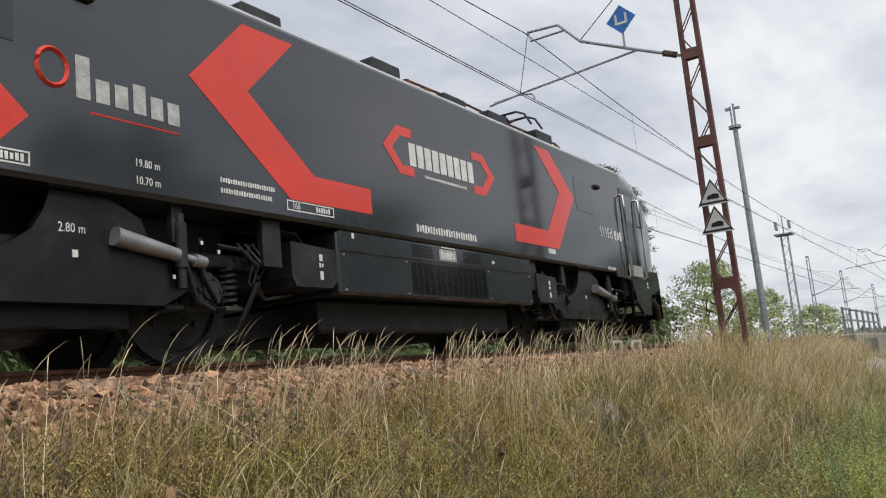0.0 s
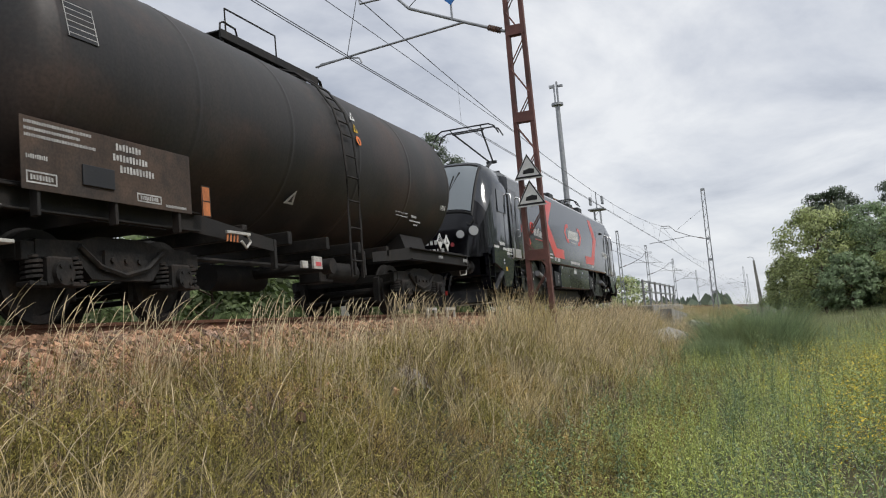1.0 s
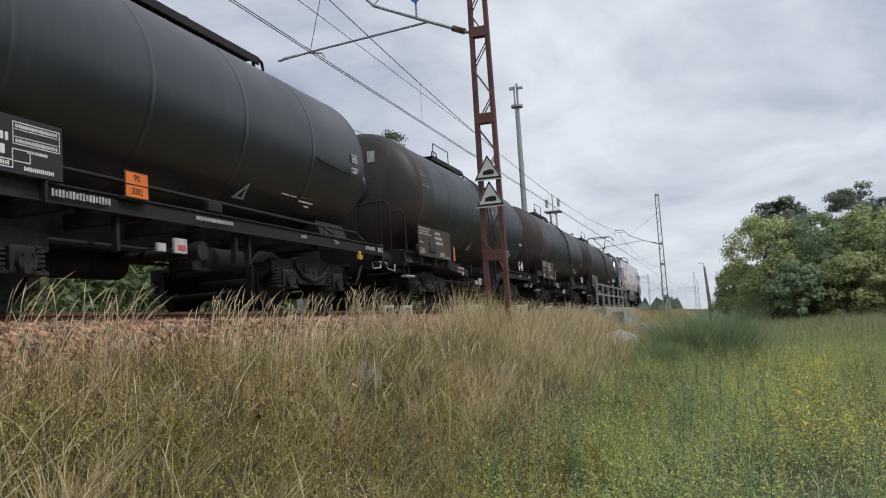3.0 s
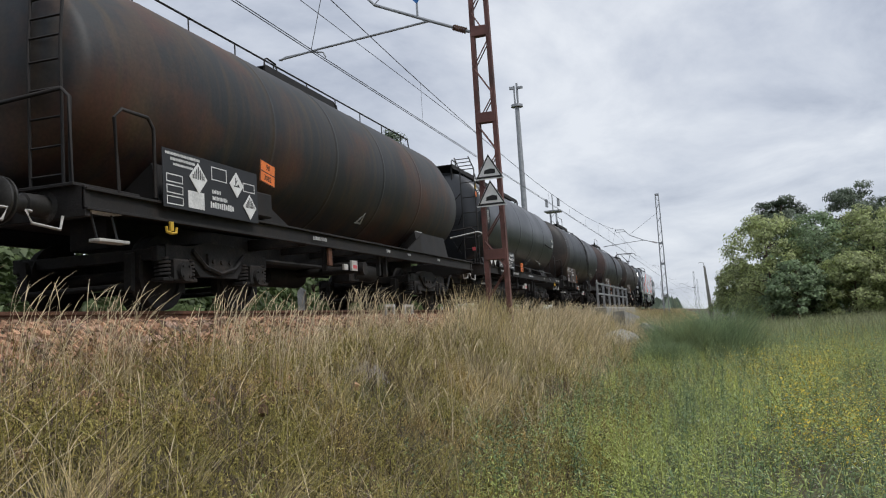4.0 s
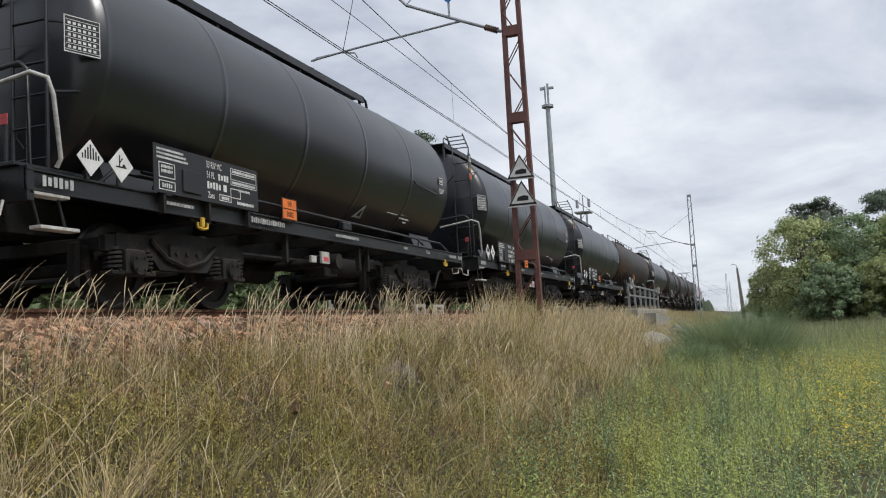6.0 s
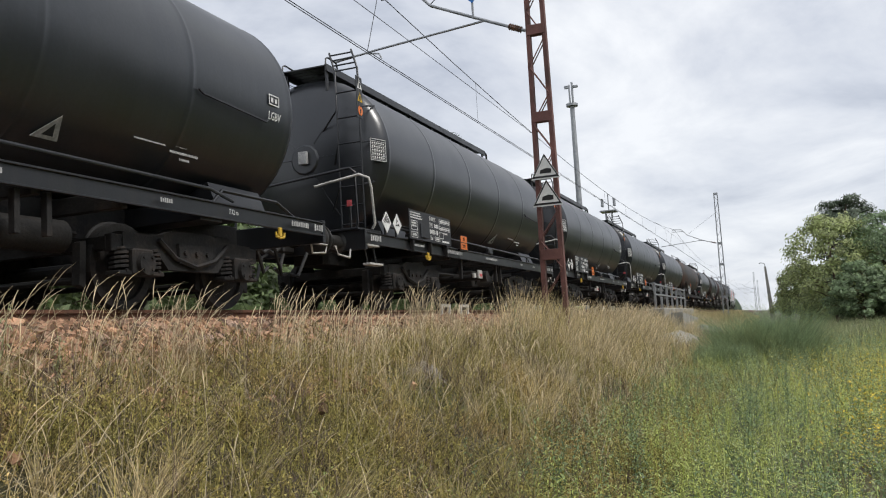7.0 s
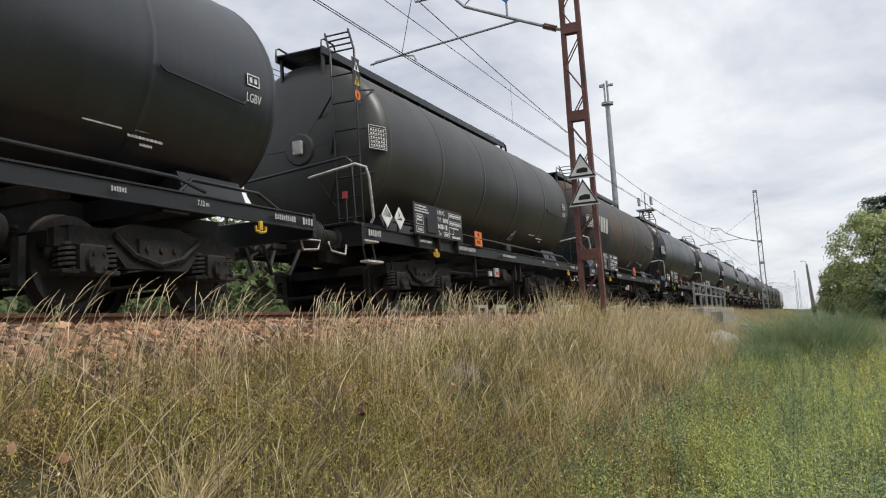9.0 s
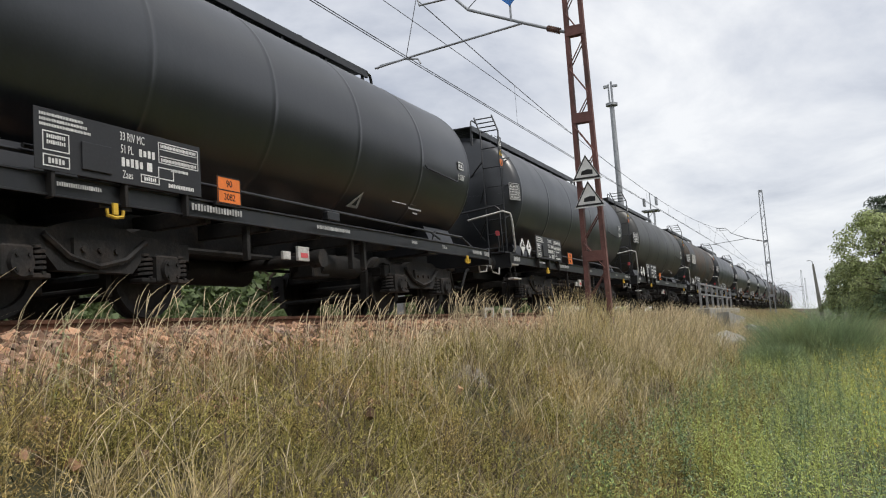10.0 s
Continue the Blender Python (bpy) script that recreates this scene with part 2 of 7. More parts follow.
M["dry_low"] = mat("low_grass", (0.245, 0.215, 0.068), 0.75, 0.0, 0.2, 0.8, island=0.9, trans=0.2, second=(0.31, 0.220, 0.105), mask=(0.46, 0.62), mscale=0.7)
M["herb_olive"] = mat("olive_herb", (0.345, 0.305, 0.092), 0.75, 0.0, 0.2, 0.8, island=0.85, trans=0.25, second=(0.42, 0.31, 0.13), mask=(0.48, 0.62), mscale=0.8)
M["herb_brown"] = mat("withered_herb", (0.150, 0.108, 0.088), 0.8, 0.0, 0.2, 0.8, island=0.6, trans=0.15)
M["mugwort"] = mat("narrow_leaved_weed", (0.175, 0.245, 0.115), 0.6, 0.0, 0.2, 0.8, island=0.5, trans=0.3)
M["spray"] = mat("yellow_green_weed", (0.50, 0.55, 0.16), 0.65, 0.0, 0.2, 0.8, island=0.4, trans=0.35)
M["bush"] = mat("feathery_bush_green", (0.235, 0.310, 0.165), 0.7, 0.0, 0.2, 1.0, island=0.45, trans=0.45, second=(0.30, 0.35, 0.17), mask=(0.45, 0.62), mscale=0.8)
M["straw"] = mat("straw", (0.64, 0.54, 0.36), 0.7, 0.0, 0.1, 1.0, island=0.45, trans=0.2)
M["green"] = mat("green_meadow", (0.375, 0.455, 0.175), 0.65, 0.0, 0.2, 0.6, island=0.6, trans=0.35, second=(0.57, 0.55, 0.18), mask=(0.50, 0.62), mscale=0.5)
M["feather"] = mat("feathery_green", (0.345, 0.425, 0.215), 0.7, 0.0, 0.15, 1.0, island=0.35, trans=0.5)
M["flower"] = mat("yellow_flower", (0.78, 0.58, 0.05), 0.7, island=0.3)
M["flower_white"] = mat("white_flower", (0.75, 0.75, 0.70), 0.7, island=0.2)
M["leaf"] = mat("broad_leaf", (0.385, 0.43, 0.195), 0.55, 0.0, 0.2, 0.5, island=0.5, trans=0.45)
M["leaf_dark"] = mat("dark_leaf", (0.240, 0.320, 0.172), 0.55, 0.0, 0.2, 0.5, island=0.5, trans=0.45)
M["needle"] = mat("pine_needles", (0.105, 0.135, 0.085), 0.6, 0.0, 0.2, 0.5, island=0.4, trans=0.2)
M["bogie_paint"] = mat("loco_bogie_paint", (0.0085, 0.0092, 0.0110), 0.30, 0.0, 0.35, 3.0, 0.08, 30, second=(0.022, 0.021, 0.020), mask=(0.55, 0.78), mscale=3)
M["weed_grey"] = mat("grey_green_weed", (0.36, 0.37, 0.21), 0.7, 0.0, 0.2, 0.6, island=0.5, trans=0.3, second=(0.27, 0.33, 0.14), mask=(0.45, 0.6), mscale=0.35)
M["bark"] = mat("bark", (0.10, 0.07, 0.05), 0.9, 0.0, 0.4, 4.0, 0.5, 25)
M["far"] = mat("far_woods", (0.145, 0.180, 0.130), 0.9, 0.0, 0.4, 0.08, island=0.3)
M["stone"] = mat("field_stone", (0.30, 0.28, 0.26), 0.9, 0.0, 0.3, 5.0, 0.4, 30)


# ---- mesh helpers ----
class Geo:
    """Collects verts and faces for one mesh."""

    def __init__(self):
        self.v, self.f = [], []

    def raw(self, verts, faces):
        k = len(self.v)
        self.v.extend([tuple(p) for p in verts])
        self.f.extend([tuple(i + k for i in f) for f in faces])
        return self

    def box(self, lo, hi, c=0.008, m=None):
        """A box with chamfered edges."""
        (x0, y0, z0), (x1, y1, z1) = lo, hi
        c = min(c, (x1 - x0) * .3, (y1 - y0) * .3, (z1 - z0) * .3)
        ax = ((x0, x1), (y0, y1), (z0, z1))
        vs, idx = [], {}
        for sx in (0, 1):
            for sy in (0, 1):
                for sz in (0, 1):
                    s = (sx, sy, sz)
                    for a in range(3):      # the copy of the corner that lies on the face of axis a
                        p = [ax[i][s[i]] + (0 if i == a else (c if s[i] == 0 else -c)) for i in range(3)]
                        idx[(s, a)] = len(vs)
                        vs.append(Vector(p))
        fs = []
        for a in range(3):
            o = [i for i in range(3) if i != a]
            for s in (0, 1):
                q = []
                for i, j in ((0, 0), (1, 0), (1, 1), (0, 1)):
                    k = [0, 0, 0]; k[a] = s; k[o[0]] = i; k[o[1]] = j
                    q.append(idx[(tuple(k), a)])
                fs.append(q)
        for a in range(3):
            o = [i for i in range(3) if i != a]
            for i in (0, 1):
                for j in (0, 1):
                    k0, k1 = [0, 0, 0], [0, 0, 0]
                    k0[a], k1[a] = 0, 1
                    k0[o[0]] = k1[o[0]] = i
                    k0[o[1]] = k1[o[1]] = j
                    k0, k1 = tuple(k0), tuple(k1)
                    fs.append([idx[(k0, o[0])], idx[(k1, o[0])], idx[(k1, o[1])], idx[(k0, o[1])]])
        for sx in (0, 1):
            for sy in (0, 1):
                for sz in (0, 1):
                    fs.append([idx[((sx, sy, sz), a)] for a in range(3)])
        if m is not None:
            vs = [m @ v for v in vs]
        return self.raw(vs, fs)

    def slab(self, lo, hi):
        """A thin raised bar on the +x side: five faces."""
        (x0, y0, z0), (x1, y1, z1) = lo, hi
        return self.raw([(x0, y0, z0), (x0, y1, z0), (x0, y1, z1), (x0, y0, z1), (x1, y0, z0), (x1, y1, z0), (x1, y1, z1), (x1, y0, z1)],
                        [(4, 5, 6, 7), (0, 1, 5, 4), (1, 2, 6, 5), (2, 3, 7, 6), (3, 0, 4, 7)])

    def cyl(self, a, b, r, r2=None, n=12, caps=True):
        a, b = Vector(a), Vector(b)
        r2 = r if r2 is None else r2
        q = (b - a).to_track_quat("Z", "Y")
        vs, fs = [], []
        for p, rr in ((a, r), (b, r2)):
            for i in range(n):
                t = 2 * math.pi * i / n
                vs.append(p + q @ Vector((rr * math.cos(t), rr * math.sin(t), 0)))
        for i in range(n):
            j = (i + 1) % n
            fs.append((i, j, n + j, n + i))
        if caps:
            fs.append(tuple(range(n - 1, -1, -1)))
            fs.append(tuple(range(n, 2 * n)))
        return self.raw(vs, fs)

    def tube(self, pts, r, n=8, taper=1.0):
        pts = [Vector(p) for p in pts]
        vs, fs = [], []
        k = len(pts)
        for i, p in enumerate(pts):
            d = (pts[min(i + 1, k - 1)] - pts[max(i - 1, 0)]).normalized()
            q = d.to_track_quat("Z", "Y")
            rr = r * (1 + (taper - 1) * i / max(1, k - 1))
            for j in range(n):
                t = 2 * math.pi * j / n
                vs.append(p + q @ Vector((rr * math.cos(t), rr * math.sin(t), 0)))
        for i in range(k - 1):
            for j in range(n):
                j2 = (j + 1) % n
                fs.append((i * n + j, i * n + j2, (i + 1) * n + j2, (i + 1) * n + j))
        fs.append(tuple(range(n - 1, -1, -1)))
        fs.append(tuple(range((k - 1) * n, k * n)))
        return self.raw(vs, fs)

    def lathe(self, prof, n=32, m=None):
        """Profile of (y, r) turned round the y axis."""
        vs, fs = [], []
        for y, r in prof:
            for j in range(n):
                t = 2 * math.pi * j / n
                p = Vector((r * math.cos(t), y, r * math.sin(t)))
                vs.append(m @ p if m is not None else p)
        for i in range(len(prof) - 1):
            for j in range(n):
                j2 = (j + 1) % n
                fs.append((i * n + j2, i * n + j, (i + 1) * n + j, (i + 1) * n + j2))
        fs.append(tuple(range(n)))
        fs.append(tuple(range(len(prof) * n - 1, (len(prof) - 1) * n - 1, -1)))
        return self.raw(vs, fs)

    def prism(self, poly, axis, lo, hi):
        """A polygon (in the two other axes, in order) pushed out along an axis."""
        n, vs = len(poly), []
        for h in (lo, hi):
            for a, b in poly:
                p = {"x": (h, a, b), "y": (a, h, b), "z": (a, b, h)}[axis]
                vs.append(p)
        fs = [tuple(range(n)), tuple(range(2 * n - 1, n - 1, -1))]
        fs += [(i, i + n, (i + 1) % n + n, (i + 1) % n) for i in range(n)]
        return self.raw(vs, fs)

    def loft(self, rings, closed_ends=True):
        n = len(rings[0])
        vs = [p for r in rings for p in r]
        fs = []
        for i in range(len(rings) - 1):
            for j in range(n):
                j2 = (j + 1) % n
                fs.append((i * n + j, i * n + j2, (i + 1) * n + j2, (i + 1) * n + j))
        if closed_ends:
            fs.append(tuple(range(n - 1, -1, -1)))
            fs.append(tuple(range((len(rings) - 1) * n, len(rings) * n)))
        return self.raw(vs, fs)

    def mesh(self, name, material, smooth=None):
        me = bpy.data.meshes.new(name)
        me.from_pydata(self.v, [], self.f)
        bm = bmesh.new()
        bm.from_mesh(me)
        bmesh.ops.recalc_face_normals(bm, faces=bm.faces)
        if smooth is not None:
            lim = radians(smooth)
            for f in bm.faces:
                f.smooth = True
            for e in bm.edges:
                e.smooth = len(e.link_faces) == 2 and e.calc_face_angle(0) < lim
        bm.to_mesh(me)
        bm.free()
        if material is not None:
            me.materials.append(material)
        return me


WHOLE = {"ladder", "hoop", "wheelset", "walkway", "pantograph", "arm", "collector_head", "seal", "symbol", "border", "screw_coupling", "lifting_hook", "tail_disc", "tie_hook", "manhole", "aerial", "platform",
         "brake_rigging", "discharge_pipe", "roof_insulator", "body", "lens", "handrail", "pole"}
TINY = {"marking", "figures", "class_mark", "grille", "stripe", "bolt", "lacing"}


def pieces(geo):
    """The connected pieces of a Geo, each as a Geo."""
    root = list(range(len(geo.v)))

    def find(i):
        while root[i] != i:
            root[i] = root[root[i]]
            i = root[i]
        return i
    for f in geo.f:
        a = find(f[0])
        for b in f[1:]:
            root[find(b)] = a
    out, where = {}, {}
    for i, p in enumerate(geo.v):
        g = out.setdefault(find(i), Geo())
        where[i] = (find(i), len(g.v))
        g.v.append(p)
    for f in geo.f:
        out[where[f[0]][0]].f.append(tuple(where[i][1] for i in f))
    return list(out.values())


def part(name, geo, material, parent, label="", smooth=None, at=None):
    """Links a Geo (or a finished mesh) under a thing or part, each loose piece as a mesh of its own."""
    if isinstance(geo, Geo) and parent is not None and name not in WHOLE and name not in TINY:
        lot = pieces(geo)
        if 1 < len(lot) <= 40:
            return [one_part(name, g, material, parent, label, smooth, at) for g in lot][0]
    ob = one_part(name, geo, material, parent, label, smooth, at)
    if name in TINY or name == "walkway":
        ob["kind"] = "stuff"
    return ob


def one_part(name, geo, material, parent, label="", smooth=None, at=None):
    me = geo if isinstance(geo, bpy.types.Mesh) else geo.mesh(name, material, smooth)
    ob = new(name, me)
    if parent is not None:
        ob.parent = parent
    if at is not None:
        ob.matrix_basis = at
    if label:
        ob["label"] = label
    return ob


def thing(name, label, category, group="", m=None, kind=""):
    ob = new(name)
    ob.empty_display_size = 0.3
    if m is not None:
        ob.matrix_basis = m
    return tagged(ob, label, category, group, kind)


def solid(name, geo, material, label, category, group="", kind="", smooth=None, m=None):
    ob = part(name, geo, material, None, "", smooth, m)
    return tagged(ob, label, category, group, kind)


_text = {}


def lettering(body, size, material, parent, m, name="lettering", narrow=1.0, depth=0.002):
    """Raised letters of the built-in font, centred at m (letters in its xy plane)."""
    key = (body, size, material.name, narrow)
    if key not in _text:
        cu = bpy.data.curves.new("letters", "FONT")
        cu.body, cu.size, cu.align_x, cu.align_y, cu.extrude = body, size, "CENTER", "CENTER", depth
        cu.resolution_u = 2
        tmp = bpy.data.objects.new("letters", cu)
        scene.collection.objects.link(tmp)
        me = bpy.data.meshes.new_from_object(tmp.evaluated_get(bpy.context.evaluated_depsgraph_get()))
        bpy.data.objects.remove(tmp)
        me.transform(Matrix.Diagonal((narrow, 1, 1, 1)))
        me.materials.clear()
        me.materials.append(material)
        _text[key] = me
    return part(name, _text[key], None, parent, at=m)


def side(x, y, z, tilt=0.0):
    """A pose on the side that faces +x: letters run along +y, up is z."""
    return Matrix.Translation((x, y, z)) @ Matrix(((0, 0, 1), (1, 0, 0), (0, 1, 0))).to_4x4() @ pose(0, 0, 0, -tilt)


def bars(parent, x, rows, material, name="marking", tilt=0.0, zref=0.0, t=0.003):
    """Thin raised bars in place of small writing: rows of (y0, y1, z, height)."""
    g = Geo()
    for y0, y1, z, h in rows:
        n = max(1, int((y1 - y0) / (h * 0.62)))
        w = (y1 - y0) / n
        for i in range(n):
            g.slab((x, y0 + i * w + w * .16, z - h / 2 * (1, .8, .92)[i % 3]), (x + t, y0 + i * w + w * .80, z + h / 2 * (1, .75, 1)[i % 3]))
    return part(name, g, material, parent)


def frame_bars(parent, x, y0, y1, z0, z1, w, material, name="marking"):
    g = Geo()
    t = 0.003
    g.slab((x, y0, z0), (x + t, y1, z0 + w)).slab((x, y0, z1 - w), (x + t, y1, z1))
    g.slab((x, y0, z0 + w), (x + t, y0 + w, z1 - w)).slab((x, y1 - w, z0 + w), (x + t, y1, z1 - w))
    return part(name, g, material, parent)

M["hedge"] = mat("hedge_leaf", (0.120, 0.165, 0.060), 0.6, 0.0, 0.2, 0.5, island=0.5, trans=0.3)


# ---- rolling stock ----
SPEED = 19.8           # metres per second, along +y
R_WAGON, R_LOCO = 0.46, 0.625
MOVING, WHEELS = [], []
_shared = {}


def shared(key, make):
    if key not in _shared:
        _shared[key] = make()
    return _shared[key]


def wheelset_mesh(r, spokes):
    g = Geo()
    for s in (-1, 1):
        m = Matrix.Translation((s * 0.78, 0, 0)) @ Matrix.Rotation(radians(90 * -s), 4, "Z")
        # turned profile: hub, web, tyre, flange (towards the track's middle)
        g.lathe([(-0.09, 0.001), (-0.09, 0.10), (0.08, 0.10), (0.08, 0.02), (0.10, 0.02), (0.10, 0.09), (0.045, 0.13), (0.02, r * .80), (0.06, r * .82),
                 (0.065, r), (-0.045, r + .004), (-0.055, r + .028), (-0.075, r + .028), (-0.075, r * .82), (-0.01, r * .78), (-0.03, 0.12), (-0.09, 0.001)], 28, m)
    g.cyl((-0.7, 0, 0), (0.7, 0, 0), 0.08, n=10)
    if spokes:
        for k in range(8):        # brake disc bolts on the web
            a = 2 * math.pi * k / 8
            for s in (-1, 1):
                g.cyl((s * .80, r * .55 * math.cos(a), r * .55 * math.sin(a)), (s * .86, r * .55 * math.cos(a), r * .55 * math.sin(a)), .03, n=6)
    return g.mesh("wheelset", M["under_loco" if spokes else "under"], 35)


def spring(g, x, y, z0, z1, r, turns, wire):
    pts = []
    n = turns * 10
    for i in range(n + 1):
        a = 2 * math.pi * i / 10
        pts.append((x + r * math.cos(a), y + r * math.sin(a), z0 + (z1 - z0) * i / n))
    g.tube(pts, wire, 5)


def bogie_geo(kind):
    """Pieces of a cast two-axle wagon bogie, axles 1.8 m apart, for the side x > 0 or the middle."""
    g, x = Geo(), 1.02
    if kind == "side_frame":
        low = [(-1.15, .62), (-.62, .60), (-.45, .42), (.45, .42), (.62, .60), (1.15, .62)]
        top = [(1.15, .78), (.55, .80), (.35, .86), (-.35, .86), (-.55, .80), (-1.15, .78)]
        g.prism(low + top, "x", x - .06, x + .06)
        g.prism([(-.30, .50), (.30, .50), (.30, .72), (-.30, .72)], "x", x + .06, x + .10)
        g.tube([(x * 1.08, -.62, .74), (x * 1.08, -.35, .55), (x * 1.08, 0, .47), (x * 1.08, .35, .55), (x * 1.08, .62, .74)], .032, 6)
        for y in (-1.3, 1.3):
            g.box((x - .05, min(y, y * .82), .58), (x + .05, max(y, y * .82), .76))
        for y in (-.2, 0, .2):
            g.cyl((x + .10, y, .62), (x + .125, y, .62), .03, n=8)
    elif kind == "bolster":
        g.box((-1.0, -.18, .58), (1.0, .18, .88))
    elif kind == "end_beam":
        g.box((-1.0, -.06, .60), (1.0, .06, .74))
    elif kind == "axle_box":
        g.box((x - .12, -.16, .34), (x + .12, .16, .62), .02)
        g.cyl((x, 0, .46), (x + .17, 0, .46), .13, .12, 14)
        for y in (-.25, .25):
            g.box((x - .09, y - .10, .34), (x + .09, y + .10, .385))
        for k in range(4):
            a_ = k * math.pi / 2 + .78
            g.cyl((x + .165, .09 * math.cos(a_), .46 + .09 * math.sin(a_)), (x + .185, .09 * math.cos(a_), .46 + .09 * math.sin(a_)), .018, n=6)
    elif kind == "spring":
        spring(g, x, 0, .385, .62, .085, 5, .02)
    elif kind == "brake_block":
        g.prism([(-.05, .25), (.03, .22), (.05, .70), (-.03, .68)], "x", .71, .81)
    elif kind == "brake_beam":
        g.cyl((-.8, 0, .30), (.8, 0, .30), .035, n=8)
    return g


def add_bogie(parent, y, L):
    """The bogie is a part of the wagon, its pieces are sub-parts."""
    mesh = lambda k: shared(("bogie", k), lambda: bogie_geo(k).mesh(k, M["under"], 30))
    fr = part("bogie", mesh("bolster"), None, parent, "dirt-brown cast steel wagon bogie", at=pose(0, y, 0))
    turn = (pose(0, 0, 0), pose(0, 0, 0, 0, 0, 180))
    for m in turn:
        part("side_frame", mesh("side_frame"), None, fr, at=m)
        part("end_beam", mesh("end_beam"), None, fr, at=m @ pose(0, 1.25, 0))
        for a in (-.9, .9):
            part("axle_box", mesh("axle_box"), None, fr, at=m @ pose(0, a, 0))
            for d in (-.25, .25):
                part("spring", mesh("spring"), None, fr, at=m @ pose(0, a + d, 0))
        for a in (-1.42, -.42, .42, 1.42):
            part("brake_block", mesh("brake_block"), None, fr, at=m @ pose(0, a, 0))
    for a in (-1.42, -.42, .42, 1.42):
        part("brake_beam", mesh("brake_beam"), None, fr, at=pose(0, a, 0))
    for a in (-.9, .9):
        w = part("wheelset", shared("wheel_wagon", lambda: wheelset_mesh(R_WAGON, False)), None, fr, at=pose(0, a, R_WAGON))
        WHEELS.append((w, (0, a, R_WAGON), R_WAGON))


def buffer_mesh():
    g = Geo()
    g.lathe([(-.02, .001), (-.02, .17), (0, .17), (.02, .12), (.30, .11), (.31, .085), (.53, .085), (.55, .20), (.575, .235), (.60, .235), (.61, .20), (.62, .001)], 24)
    return g.mesh("buffer", M["steel_dark"], 40)


M["steel_dark"] = mat("greasy_buffer_steel", (0.05, 0.048, 0.045), 0.45, 0.5, 0.3, 6.0, second=(0.16, 0.15, 0.14), mask=(0.6, 0.75), mscale=4)


def add_ends(parent, L, x=.875, z=1.06):
    half = L / 2
    for s in (-1, 1):
        for xx in (-x, x):
            part("buffer", shared("buffer", buffer_mesh), None, parent, at=Matrix.Translation((xx, s * (half - .62), z)) @ Matrix.Rotation(0 if s > 0 else math.pi, 4, "Z"))
        g = Geo()
        g.box((-.10, min(s * (half - .62), s * (half - .30)), .96), (.10, max(s * (half - .62), s * (half - .30)), 1.14), .02)
        g.tube([(0, s * (half - .32), 1.03), (0, s * (half - .10), .93), (0, s * (half + .02), .98)], .035, 7)
        g.tube([(.05, s * (half - .35), .95), (.05, s * (half - .2), .62), (.05, s * (half - .08), .70)], .03, 6)
        part("screw_coupling", g, M["steel_dark"], parent)
        for xx in (-1.12, 1.12):
            part("shunter_grip", Geo().tube([(xx, s * (half - .60), .94), (xx, s * (half - .56), .80), (xx, s * (half - .18), .83), (xx, s * (half - .12), .95), (xx * .9, s * (half - .30), .97)], .016, 6), M["offwhite"], parent, "white-painted grip under the buffer", smooth=60)
        g = Geo()
        for xx in (-.42, .42):
            g.tube([(xx, s * (half - .62), .98), (xx, s * (half - .45), .92), (xx * .9, s * (half - .22), .55), (xx * .8, s * (half - .02), .58)], .028, 6)
        part("brake_hose", g, M["black"], parent)


def tank_profile(y0, y1, r, dish, cone=0.0, cone_r=0.0):
    p = [(y0 - dish, 0.02)]
    for k in range(1, 8):
        a = k / 8 * math.pi / 2
        p.append((y0 - dish * math.cos(a), (r if not cone else cone_r) * math.sin(a) ** .92))
    p.append((y0, r if not cone else cone_r))
    if cone:
        p.append((y0 + cone, r))
    a0, b0 = (y0 + cone, y1 - cone)
    n = 5
    for k in range(n + 1):        # shell courses with a welded seam between them
        y = a0 + (b0 - a0) * k / n
        if 0 < k < n:
            p += [(y - .08, r), (y - .03, r), (y - .015, r + .006), (y + .015, r + .006), (y + .03, r), (y + .08, r)]
        elif not cone:
            p += [(y - .10, r), (y - .05, r), (y - .03, r + .005), (y - .008, r + .005)] if k else [(y + .008, r + .005), (y + .03, r + .005), (y + .05, r), (y + .10, r)]
    if cone:
        p.append((y1 - cone, r))
    p.append((y1, r if not cone else cone_r))
    for k in range(7, 0, -1):
        a = k / 8 * math.pi / 2
        p.append((y1 + dish * math.cos(a), (r if not cone else cone_r) * math.sin(a) ** .92))
    p.append((y1 + dish, 0.02))
    return p


def diamond(parent, x, y, z, s, tilt=0.0, icon=0):
    at = side(x, y, z, tilt)
    g = Geo()
    g.prism([(0, -s), (s, 0), (0, s), (-s, 0)], "z", 0, .006)
    d = part("hazard_diamond", g, M["sign_white"], parent, "white hazard diamond with a black symbol", at=at)
    k = Geo()
    if icon == 0:      # stripes in the upper half
        for i in range(-3, 4):
            h = s * .82 - abs(i) * s * .2
            if h > 0.02:
                k.box((i * s * .2 - s * .05, -s * .08, .006), (i * s * .2 + s * .05, h * .9, .009), .0005)
    else:              # a dead tree over a ground line
        k.box((-s * .42, -s * .16, .006), (s * .42, -s * .08, .009), .0005)
        k.box((-s * .18, -s * .08, .006), (-s * .10, s * .55, .009), .0005)
        k.prism([(-s * .1, s * .1), (s * .12, s * .36), (s * .08, s * .42), (-s * .1, s * .2)], "z", .006, .009)
        k.prism([(s * .08, -s * .08), (s * .36, -s * .08), (s * .28, s * .06), (s * .14, s * .06)], "z", .006, .009)
    part("symbol", k, M["black"], d)


